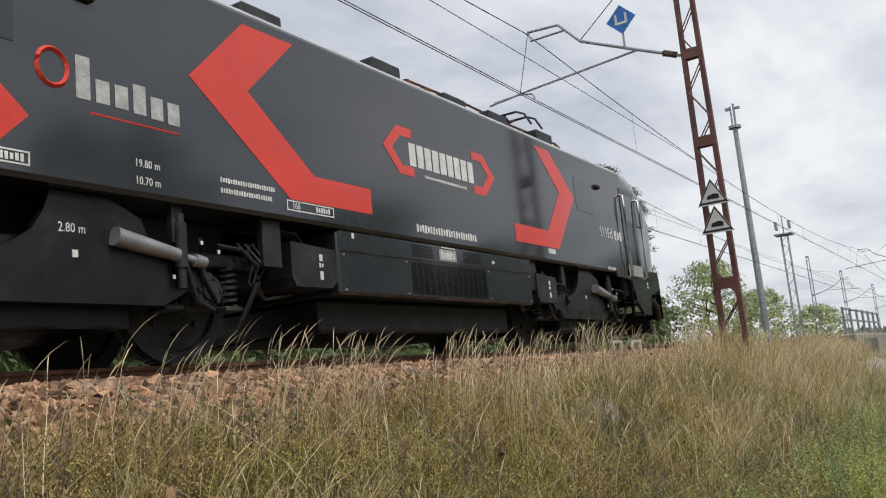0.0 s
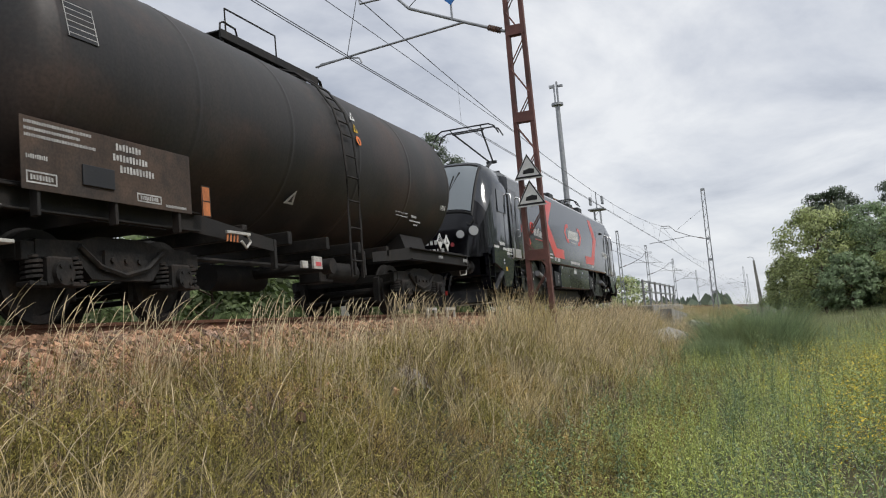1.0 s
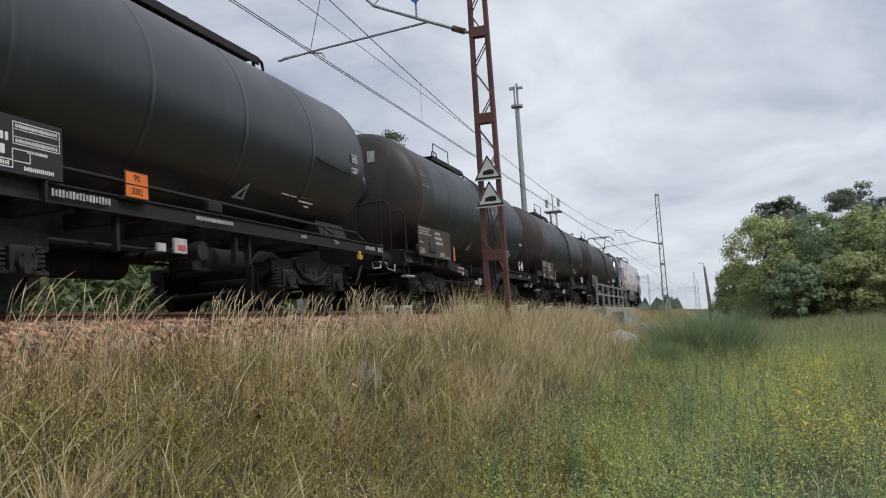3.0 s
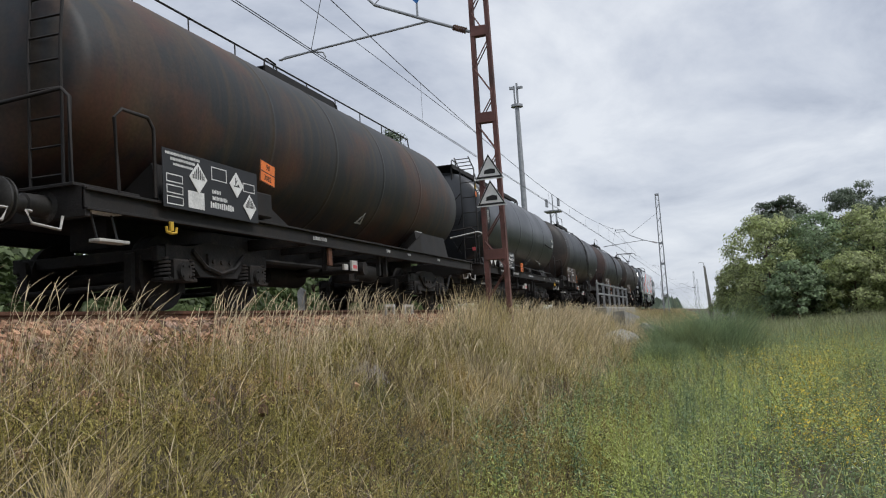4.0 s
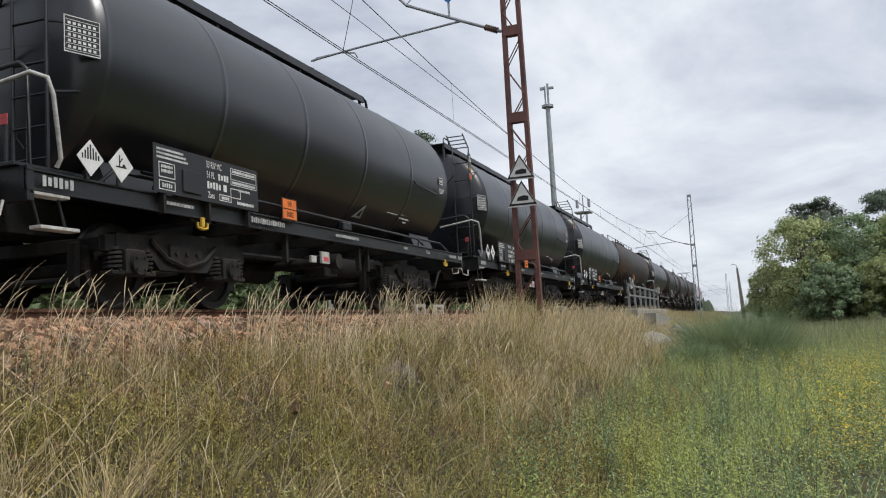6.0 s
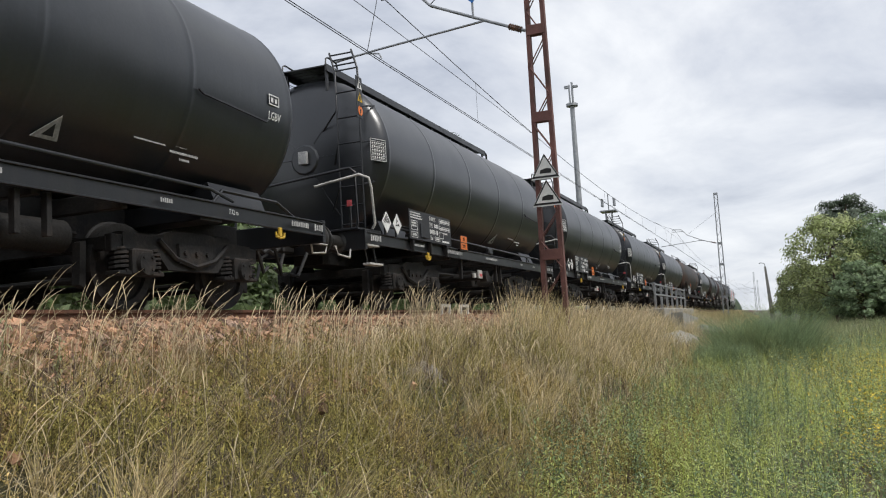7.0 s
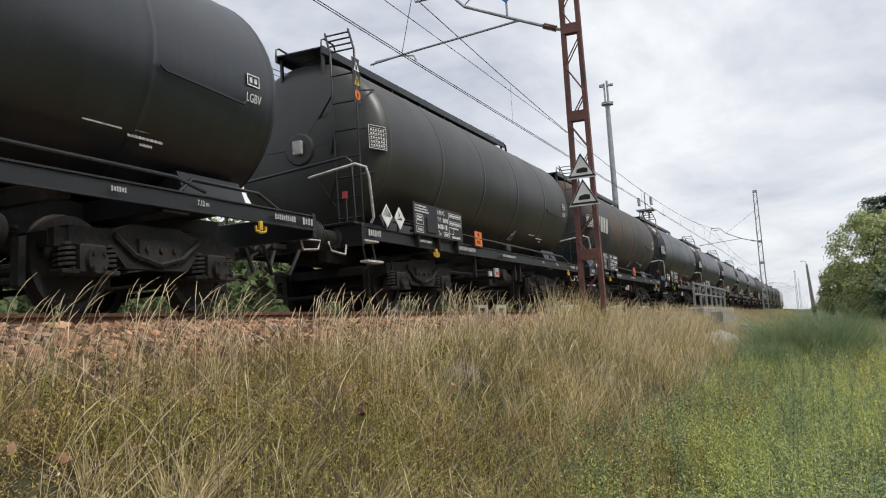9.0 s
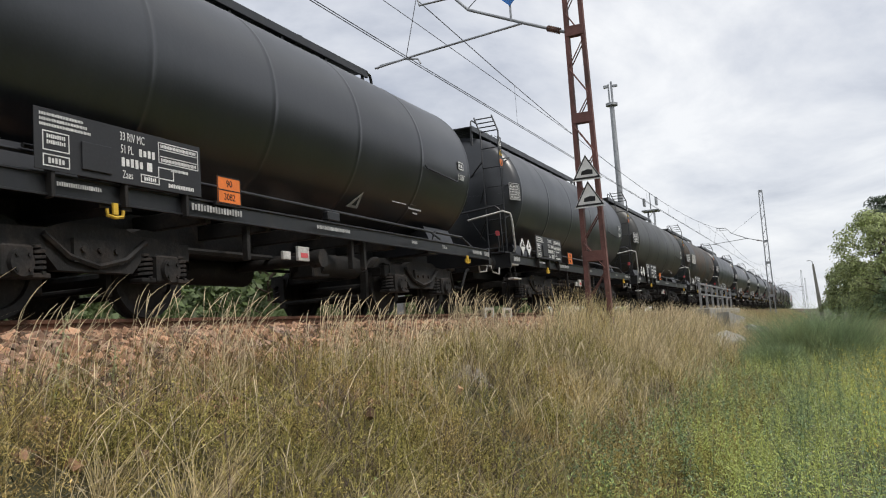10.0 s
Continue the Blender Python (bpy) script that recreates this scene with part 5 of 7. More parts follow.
            for x in (-1.34, 1.34):
                g.tube([(x, y0 + a - .30, 1.22), (x * 1.03, y0 + a - .34, .95), (x * 1.03, y0 + a - .22, .52), (x, y0 + a + .02, .44)], .026, 7)
                g.tube([(x, y0 + a - .10, 1.10), (x * 1.02, y0 + a - .14, .80), (x * 1.02, y0 + a + .05, .50)], .02, 6)
                g.tube([(x * .98, y0 + a + .52, 1.05), (x * 1.02, y0 + a + .58, .72), (x * .9, y0 + a + .45, .30), (x * .72, y0 + a + .35, .16)], .028, 7)
                g.tube([(x, y0 + a + .1, 1.05), (x * 1.04, y0 + a + .35, 1.02), (x * 1.04, y0 + a + .55, .88)], .022, 6)
            part("hose", g, M["black"], b, smooth=60)
            g = Geo()
            for dy, z in ((-.32, 1.12), (-.12, 1.05), (.08, .98), (-.45, .72)):
                g.slab((1.375, y0 + a + dy - .013, z - .018), (1.385, y0 + a + dy + .013, z + .018))
            part("marking", g, M["white"], b)
            ws = part("wheelset", shared("wheel_loco", lambda: wheelset_mesh(R_LOCO, True)), None, b, at=pose(0, y0 + a, R_LOCO))
            WHEELS.append((ws, (0, y0 + a, R_LOCO), R_LOCO))
        for x in (-1.40, 1.40):
            part("damper", Geo().cyl((x, y0 + .34, 1.02), (x, y0 + .98, .91), .082, .060, 14).cyl((x, y0 + .98, .91), (x, y0 + 1.22, .87), .035, n=10).cyl((x, y0 + 1.16, .88), (x, y0 + 1.28, .86), .06, n=10), M["galv"], b, "pale grey damper tube", smooth=40)
            part("vertical_damper", Geo().cyl((x, y0 + 1.02, .62), (x, y0 + 1.02, 1.28), .04, n=10).cyl((x, y0 + 1.02, .80), (x, y0 + 1.02, 1.20), .058, n=10), M["under_loco"], b, smooth=40)
            for dy, z0_, wd in ((1.0, 1.02, .06), (2.18, .88, .13), (-2.05, .95, .10)):
                part("hanger", Geo().box((min(x, x * .94), y0 + e * -1 * dy - wd, z0_), (max(x, x * .94), y0 + e * -1 * dy + wd, 1.36), .008), M["under_loco"], b)
        g = Geo()
        for dy, z in ((.02, .86),):
            g.slab((1.341, y0 + dy - .025, z - .03), (1.347, y0 + dy + .025, z + .03))
        part("marking", g, M["white"], b)
    # ends
    for e in (-1, 1):
        hy = 9.28
        g = Geo()
        g.box((-1.35, min(e * 8.6, e * hy), .82), (1.35, max(e * 8.6, e * hy), 1.32), .03)
        part("buffer_beam", g, M["loco_black"], w)
        for x in (-.875, .875):
            part("buffer", shared("buffer", buffer_mesh), None, w, at=Matrix.Translation((x, e * hy, 1.06)) @ Matrix.Rotation(0 if e > 0 else math.pi, 4, "Z"))
        g = Geo()
        g.prism([(e * 9.0, .24), (e * 9.25, .22), (e * 9.12, .52), (e * 8.9, .70)], "x", -1.2, 1.2)
        part("snow_plough", g, M["under_loco"], w, "dark steel rail guard")
        part("guard_plate", Geo().box((-.75, min(e * 9.27, e * 9.29), .20), (-.05, max(e * 9.27, e * 9.29), .48), .004), M["plate_grey"], w, "bare grey plate on the rail guard")
        g = Geo()
        g.tube([(0, e * 9.3, 1.03), (0, e * 9.55, .8), (0, e * 9.7, .75)], .04, 8)
        for x in (-.5, -.35, .35, .5):
            g.tube([(x, e * 9.28, .95), (x, e * 9.48, .85), (x * .9, e * 9.6, .5), (x * .8, e * 9.4, .42)], .028, 6)
        part("brake_hose", g, M["black"], w)
        part("hose_tap", Geo().box((.28, min(e * 9.4, e * 9.5), .44), (.36, max(e * 9.4, e * 9.5), .54), .01), M["loco_red"], w, "red brake hose tap")
        # corner steps
        for x in (-1, 1):
            g = Geo()
            xa, xb = sorted((x * 1.18, x * 1.42))
            ya, yb = sorted((e * 8.85, e * 9.28))
            for z in (.52, .78, 1.04, 1.32):
                g.box((xa, ya, z), (xb, yb, z + .03), .004)
            for y in (ya, yb - .03):
                g.box((xa, y, .5), (xb, y + .03, 1.36), .004)
            part("corner_step", g, M["loco_black"], w)
        # windscreen: bent pane that lies on the nose
        g = Geo()
        rows, cols = 9, 13
        vs, fs = [], []
        for lift in (.012, -.01):
            for i in range(rows):
                yy = e * (8.50 + (9.24 - 8.50) * i / (rows - 1))
                for j in range(cols):
                    x = (-1.12 + 2.24 * j / (cols - 1)) * (1 - .06 * i / rows)
                    vs.append((x, yy + e * lift, loco_top(x, yy) + lift))
        q = rows * cols
        for i in range(rows - 1):
            for j in range(cols - 1):
                k = i * cols + j
                fs.append((k, k + 1, k + cols + 1, k + cols))
        g.raw(vs[:q], fs)
        scr = part("windscreen", g, M["screen"], w, "large curved windscreen with the sky's brightness in its colour", smooth=60)
        g = Geo()                # black surround
        for x0, x1 in ((-1.2, -1.10), (1.10, 1.2)):
            pts = [((x0 + x1) / 2 * (1 - .06 * i / 8), e * (8.45 + .82 * i / 8), loco_top((x0 + x1) / 2, e * (8.45 + .82 * i / 8)) + .01) for i in range(9)]
            g.tube(pts, .035, 5)
        g.tube([(x / 10, e * 9.27, loco_top(x / 10, 9.27) + .01) for x in range(-11, 12)], .03, 5)
        g.tube([(x / 10, e * 8.46, loco_top(x / 10, 8.46) + .01) for x in range(-11, 12)], .03, 5)
        part("seal", g, M["black"], scr)
        g = Geo()                # wipers
        for x, dx in ((.30, .45), (-.35, -.5)):
            p = [(x, e * 9.34, loco_top(x, 9.34) + .03), (x + dx * .3, e * 9.1, loco_top(x, 9.1) + .06), (x + dx * .55, e * 8.78, loco_top(x + dx * .5, 8.78) + .05)]
            g.tube(p, .016, 5)
            g.tube([(x + dx * .15, e * 9.15, loco_top(x, 9.15) + .05), (x + dx * .85, e * 8.70, loco_top(x + dx * .8, 8.70) + .04)], .02, 5)
        part("wiper", g, M["black"], scr)
        # headlights
        for s in (-1, 1):
            for x, y, z, r in ((1.13, 9.385, 1.90, .15), (.83, 9.475, 1.84, .12)):
                d = Vector((s * (.75 if x > 1 else .35), e * 1.0, .12)).normalized()
                p = Vector((s * x, e * (y + .01), z))
                h = part("headlight", Geo().cyl(p - d * .12, p + d * .035, r, r * .93, 22), M["loco_black"], w, "round headlight")
                part("lens", Geo().cyl(p + d * .028, p + d * .042, r * .82, r * .78, 22), M["lamp_glass"], h)
            hr = Geo().tube([(s * 1.12, e * 9.30, loco_top(1.12, 9.30) + .02), (s * 1.16, e * 9.36, 2.16), (s * 1.08, e * 9.42, 2.06), (s * 1.0, e * 9.44, 2.10)], .014, 6)
            part("grab_rail", hr, M["black"], w)
        # class mark on the nose as white bars, red owner's mark
        rows = [(-.5, .5, 1.72, .10), (-.55, .55, 1.52, .09)]
        g = Geo()
        for x0, x1, z, h in rows:
            n = int((x1 - x0) / .11)
            for k in range(n):
                a = x0 + k * (x1 - x0) / n
                g.box((a, min(e * 9.503, e * 9.508), z - h / 2), (a + .07, max(e * 9.503, e * 9.508), z + h / 2), .0005)
        part("class_mark", g, M["white"], w, "white number bars on the nose")
        g = Geo()
        pts = []
        for k in range(13):
            a = k / 12 * 2 * math.pi
            x, yy = .32 * math.cos(a), 9.41 + .04 * math.sin(a)
            pts.append((x, e * (yy + .02), loco_top(x, yy) + .02))
        g.tube(pts, .02, 5)
        part("owner_mark", g, M["loco_red"], w, "red ring mark on the nose")
        part("marker_light", Geo().cyl((.62, e * 9.44, 1.62), (.62, e * 9.51, 1.62), .05, n=12), M["pink"], w)
    # doors, windows, rails on both sides
    for s in (-1, 1):
        for e in (-1, 1):
            x0 = 1.502
            yc = -7.05 if e < 0 else 7.60
            g = Geo()
            g.box((min(s * 1.49, s * 1.512), yc - .40, 1.32), (max(s * 1.49, s * 1.512), yc + .40, 3.12), .006)
            d = part("cab_door", g, M["loco_black"], w, "narrow black cab door")
            part("door_window", Geo().box((min(s * 1.513, s * 1.52), yc - .22, 2.45), (max(s * 1.513, s * 1.52), yc + .22, 3.0), .01), M["glass"], d)
            part("kick_plate", Geo().box((min(s * 1.513, s * 1.522), yc - .40, 1.33), (max(s * 1.513, s * 1.522), yc + .40, 1.56), .004), M["plate_grey"], d, "bare grey metal kick plate")
            part("handle", Geo().tube([(s * 1.515, yc - e * .30, 1.9), (s * 1.56, yc - e * .30, 1.92), (s * 1.56, yc - e * .30, 2.08), (s * 1.515, yc - e * .30, 2.1)], .014, 6), M["silver"], d)
            for y in (yc - .44, yc + .44):
                part("door_rail", Geo().tube([(s * 1.50, y, 1.30), (s * 1.58, y, 1.33), (s * 1.59, y, 1.6), (s * 1.59, y, 2.7), (s * 1.58, y, 2.94), (s * 1.50, y, 2.97)], .026, 8), M["silver"], w, "polished steel door rail", smooth=60)
            g = Geo()
            for z in (.55, .82, 1.08):
                g.box((min(s * 1.30, s * 1.50), yc - .28, z), (max(s * 1.30, s * 1.50), yc + .28, z + .03), .004)
            for y in (yc - .30, yc + .28):
                g.box((min(s * 1.42, s * 1.49), y, .53), (max(s * 1.42, s * 1.49), y + .025, 1.3), .004)
            part("door_step", g, M["loco_black"], w)
            g = Geo()
            ya, yb = (-8.42, -7.68) if e < 0 else (8.06, 8.50)
            g.box((min(s * 1.48, s * 1.499), ya, 2.42), (max(s * 1.48, s * 1.499), yb, 2.98), .008)
            part("cab_window", g, M["glass"], w)
            ya, yb = (-6.33, -5.53) if e < 0 else (4.92, 5.72)
            part("side_window", Geo().box((min(s * 1.49, s * 1.505), ya, 2.39), (max(s * 1.49, s * 1.505), yb, 3.02), .012), M["glass"], w)
            part("side_camera", Geo().box((min(s * 1.49, s * 1.56), (-4.93 if e < 0 else 5.98) - .09, 2.92), (max(s * 1.49, s * 1.56), (-4.93 if e < 0 else 5.98) + .09, 3.0), .02), M["black"], w)
    # markings on the near side
    W, Rd = M["white"], M["loco_red"]
    decal(w, [(-3.14, 3.30), (-2.40, 3.30), (-3.12, 2.60), (-2.20, 1.88), (-1.22, 1.88), (-1.22, 1.58), (-2.60, 1.58), (-3.86, 2.57)], Rd, name="chevron", label="large red chevron")
    decal(w, [(3.40, 3.30), (3.95, 3.30), (4.85, 2.60), (3.95, 1.60), (2.40, 1.60), (2.40, 1.88), (3.60, 1.88), (4.22, 2.60)], Rd, name="chevron", label="large red chevron")
    decal(w, [(-6.36, 2.28), (-5.90, 2.28), (-5.42, 1.84), (-5.72, 1.54), (-6.08, 1.54), (-5.80, 1.84), (-6.02, 2.07), (-6.36, 2.07)], Rd, name="chevron", label="small red chevron")
    for y, q in ((-.55, 1), (1.56, -1)):
        decal(w, [(y + q * .30, 2.80), (y - q * .02, 2.80), (y - q * .34, 2.50), (y - q * .02, 2.18), (y + q * .30, 2.18), (y + q * .30, 2.30), (y + q * .05, 2.30), (y - q * .14, 2.50), (y + q * .05, 2.68), (y + q * .30, 2.68)][::q], Rd, name="chevron", label="thin red chevron")
    g = Geo()                # block letters of the lessor's mark
    for k in range(9):
        y = -.33 + k * .182
        g.raw([v for v in ((1.502, y, 2.32), (1.502, y + .145, 2.32), (1.502, y + .145, 2.62), (1.502, y, 2.62), (1.505, y, 2.32), (1.505, y + .145, 2.32), (1.505, y + .145, 2.62), (1.505, y, 2.62))],
              [(0, 1, 2, 3), (4, 5, 6, 7), (0, 1, 5, 4), (2, 3, 7, 6), (1, 2, 6, 5), (0, 3, 7, 4)])
    part("block_letter", g, W, w, "white block lettering")
    bars(w, 1.502, [(-.02, 1.05, 2.22, .04)], W)
    # operator's mark: red ring and grey blocks
    ring = Geo()
    ring.tube([(1.503, -5.22 + .13 * math.cos(a * math.pi / 8), 2.28 + .15 * math.sin(a * math.pi / 8)) for a in range(17)], .022, 4)
    part("name_ring", ring, Rd, w, "red ring of the operator's mark")
    g = Geo()
    for k, (h, z) in enumerate(((.36, 2.26), (.2, 2.18), (.2, 2.18), (.26, 2.20), (.2, 2.16), (.2, 2.15))):
        g.box((1.502, -5.02 + k * .18, z - h / 2), (1.505, -4.89 + k * .18, z + h / 2), .001)
    part("block_letter", g, M["lettering_grey"], w, "grey block lettering")
    bars(w, 1.502, [(-4.9, -4.0, 1.98, .02)], Rd)
    lettering("111Ed", .28, W, w, side(1.503, 6.22, 2.10), narrow=.95)
    bars(w, 1.502, [(6.62, 7.05, 2.09, .19)], W)
    lettering("2.80 m", .11, W, w, side(1.342, -4.98, 1.06), narrow=.8)
    lettering("19.80 m", .10, W, w, side(1.503, -4.36, 1.64), narrow=.8)
    lettering("10.70 m", .10, W, w, side(1.503, -4.36, 1.49), narrow=.8)
    bars(w, 1.502, [(-3.55, -2.82, 1.64, .05), (-3.55, -2.87, 1.54, .05), (-.32, 1.18, 1.52, .10), (6.1, 6.5, 1.42, .06), (-7.95, -7.75, 1.40, .08)], W)
    frame_bars(w, 1.502, -2.66, -1.92, 1.46, 1.57, .013, W)
    lettering("160", .10, W, w, side(1.503, -2.52, 1.515), narrow=.8)
    bars(w, 1.502, [(-2.22, -1.98, 1.515, .06)], W)
    frame_bars(w, 1.502, -6.34, -6.08, 1.44, 1.64, .016, W)
    frame_bars(w, 1.502, -5.78, -5.42, 1.45, 1.56, .013, W)
    bars(w, 1.502, [(-5.74, -5.46, 1.505, .06), (-6.03, -5.84, 1.51, .10), (-8.55, -8.1, 1.62, .09), (-7.85, -7.45, 1.50, .10), (-7.8, -7.4, 1.40, .03)], W)
    part("lamp_box", Geo().box((1.42, -8.15, .95), (1.5, -8.0, 1.06), .01), M["yellow"], w, "small yellow box on the skirt")
    for ya, yb, z in ((-9.02, -8.62, 1.52), (-8.30, -7.75, 1.50)):      # makers' marks as plain outlines
        bars(w, 1.503, [(ya, yb, z, .07)], W)
    part("name_plate", Geo().slab((1.501, 3.52, 1.50), (1.506, 3.78, 1.58)), W, w)
    # pantographs: rear one raised, front one folded
    for y0, up in ((-4.45, True), (4.6, False)):
        base = Geo()
        for x in (-.5, .5):
            for dy in (-.4, .4):
                base.cyl((x, y0 + dy, 3.72), (x, y0 + dy, 4.0), .06, n=10).cyl((x, y0 + dy, 3.82), (x, y0 + dy, 3.86), .10, n=10)
        base.box((-.6, y0 - .5, 4.0), (.6, y0 + .5, 4.06), .01)
        base.cyl((-.5, y0, 4.12), (.5, y0, 4.12), .06, n=10)
        p = part("pantograph", base, M["under_loco"], w, "raised pantograph" if up else "folded pantograph")
        hy, hz = (y0 - 1.15, 5.19) if up else (y0 + .2, 4.24)
        ky, kz = (y0 + 1.0, 4.66) if up else (y0 + 1.5, 4.2)
        arm = Geo()
        arm.tube([(0, y0 - .3, 4.12), (0, ky, kz)], .045, 8)
        for x in (-.42, .42):
            arm.tube([(x * .12, ky, kz), (x, hy, hz)], .026, 7)
        arm.tube([(.1, y0 - .1, 4.12), (.06, ky - .15, kz + .02)], .018, 6)
        arm.cyl((-.16, ky, kz), (.16, ky, kz), .05, n=10)
        arm.tube([(-.45, hy, hz), (.45, hy, hz)], .022, 6)
        part("arm", arm, M["under_loco"], p)
        head = Geo()
        for dy in (-.22, .22):
            head.tube([(-.98, hy + dy, hz - .20), (-.86, hy + dy, hz + .02), (-.7, hy + dy, hz + .10), (.7, hy + dy, hz + .10), (.86, hy + dy, hz + .02), (.98, hy + dy, hz - .20)], .022, 6)
        for x in (-.45, .45):
            head.tube([(x, hy - .22, hz + .09), (x, hy, hz), (x, hy + .22, hz + .09)], .018, 5)
        part("collector_head", head, M["under_loco"], p)
    return w


locomotive(8.75)
wagon_old("sooty dark brown tank wagon with a faded data board", -8.3, tank="tank_old")
wagon_old("blue-black tank wagon with a rust-brown end behind it", -22.25, tank="tank_blue", end_tank="tank_end")
wagon_old("dark tank wagon with a brown patched end and a stained board", -36.4, tank="tank_blue", end_tank="tank_old")
wagon_modern("dull grey-black tank wagon with a top walkway", -50.25, 13.5, "tank_dusty", sillmat="sill_old")
wagon_long("long rust-streaked tank wagon with a large hazard board", -64.9)
for c, tk, oy, lab, own in (
        (-79.6, "tank_black", -1.75, "clean black tank wagon with white data and an orange plate", False),
        (-93.2, "tank_black", -1.55, "clean black tank wagon with white data and an orange plate", False),
        (-106.8, "tank_worn", -1.6, "brown-black stained tank wagon with a top walkway", False),
        (-120.4, "tank_worn", -1.65, "clean black tank wagon with white data and an orange plate", False),
        (-134.05, "tank_dusty", -1.3, "dull black tank wagon with white data and an orange plate", False),
        (-147.7, "tank_brown", .40, "brown and olive stained tank wagon with a white owner's mark", True),
        (-161.3, "tank_olive", -1.6, "olive-black tank wagon with white data and an orange plate", False),
        (-174.9, "tank_dusty", -1.6, "dull black tank wagon with white data and an orange plate", False),
        (-188.5, "tank_worn", -1.95, "clean black tank wagon with white data and an orange plate", False)):
    wagon_modern(lab, c, 13.61, tk, oy, graffiti=own)


# ---- the ground ----
def ground_height(x, y):
    """Profile across the line: ballast bed, cess, slope, meadow; numpy arrays."""
    px = [-400, -60, -14, -9.2, -7.9, -6.2, 2.05, 2.95, 3.5, 5.4, 6.4, 9, 14, 40, 400]
    pz = [-1.6, -1.5, -1.2, -.95, -.85, -.24, -.24, -.74, -.80, -1.72, -1.88, -1.95, -1.9, -1.85, -1.8]
    z = np.interp(x, px, pz)
    rough = np.where((x > 3.0) | (x < -8.2), 1.0, 0.12)
    z = z + rough * (.07 * np.sin(x * 1.3 + y * .7) * np.cos(y * .53 - x * .4) + .04 * np.sin(3.1 * x + 1.7 * y) + .03 * np.sin(5.3 * y - 2.2 * x))
    return z


def grid_mesh(name, xs, ys, zf, material):
    X, Y = np.meshgrid(xs, ys)
    Z = zf(X, Y)
    v = np.stack([X.ravel(), Y.ravel(), Z.ravel()], 1)
    ny, nx = X.shape
    i = (np.arange(ny - 1)[:, None] * nx + np.arange(nx - 1)[None, :]).ravel()
    f = np.stack([i, i + 1, i + nx + 1, i + nx], 1)
    return quads(name, v, f, material)


def quads(name, v, f, material, smooth=True):
    """A mesh from arrays of verts and equal-sided faces."""
    me = bpy.data.meshes.new(name)
    k = f.shape[1]
    me.vertices.add(len(v)); me.vertices.foreach_set("co", v.astype(np.float32).ravel())
    me.loops.add(f.size); me.loops.foreach_set("vertex_index", f.astype(np.int32).ravel())
    me.polygons.add(len(f)); me.polygons.foreach_set("loop_start", np.arange(0, f.size, k, dtype=np.int32))
    me.polygons.foreach_set("use_smooth", np.full(len(f), smooth))
    me.update(calc_edges=True)
    me.validate()
    me.materials.append(material)
    return me


xs = np.concatenate([[-3000, -900, -300, -120, -60, -30], np.arange(-20, 2, .8), np.arange(2.05, 9, .18), np.arange(9, 24, .6), [30, 45, 70, 120, 300, 900, 3000]])
ys = np.concatenate([[-400, -120, -60, -30], np.arange(-15, 40, .3), np.arange(40, 100, 1.5), [110, 130, 160, 200, 260, 350, 500, 900, 1800, 3500]])
solid("ground", grid_mesh("ground", xs, ys, ground_height, M["soil"]), None, "dry grassy soil that slopes down from the railway", "ground", kind="structure")

RNG = np.random.default_rng(7)


def bed():
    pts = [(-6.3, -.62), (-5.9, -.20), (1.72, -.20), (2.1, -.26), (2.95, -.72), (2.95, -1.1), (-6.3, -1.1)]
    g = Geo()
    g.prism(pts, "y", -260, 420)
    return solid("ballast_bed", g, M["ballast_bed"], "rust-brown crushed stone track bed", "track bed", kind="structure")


bed()


def stones():
    """Loose ballast on the shoulder: many small broken stones in one mesh."""
    n1, n2 = 15000, 9000
    y = np.concatenate([RNG.uniform(2.2, 16, n1), 16 + 44 * RNG.random(n2) ** 1.6])
    x = RNG.uniform(1.55, 3.05, len(y))
    x[: 2600] = RNG.normal(3.15, .3, 2600)
    z = np.interp(x, [1.5, 1.72, 2.1, 2.95, 3.3, 4.0], [-.20, -.20, -.26, -.72, -.76, -.95]) + RNG.uniform(-.005, .03, len(y))
    s = RNG.uniform(.018, .042, len(y))
    base = np.array([(-1, -1, -1), (1, -1, -1), (1, 1, -1), (-1, 1, -1), (-1, -1, 1), (1, -1, 1), (1, 1, 1), (-1, 1, 1)], float)
    f = np.array([(0, 3, 2, 1), (4, 5, 6, 7), (0, 1, 5, 4), (1, 2, 6, 5), (2, 3, 7, 6), (3, 0, 4, 7)])
    n = len(y)
    v = base[None] * RNG.uniform(.45, 1.15, (n, 8, 3)) * s[:, None, None]
    a = RNG.uniform(0, 6.28, (n, 3))
    for ax, (i, j) in enumerate(((0, 1), (1, 2), (0, 2))):
        c, q = np.cos(a[:, ax])[:, None], np.sin(a[:, ax])[:, None]
        vi, vj = v[:, :, i] * c - v[:, :, j] * q, v[:, :, i] * q + v[:, :, j] * c
        v[:, :, i], v[:, :, j] = vi, vj
    v += np.stack([x, y, z], 1)[:, None]
    faces = (f[None] + 8 * np.arange(n)[:, None, None]).reshape(-1, 4)
    solid("ballast_stones", quads("ballast_stones", v.reshape(-1, 3), faces, M["ballast"], False), None, "loose rust-brown crushed stones beside the rail", "ballast", kind="stuff")


stones()

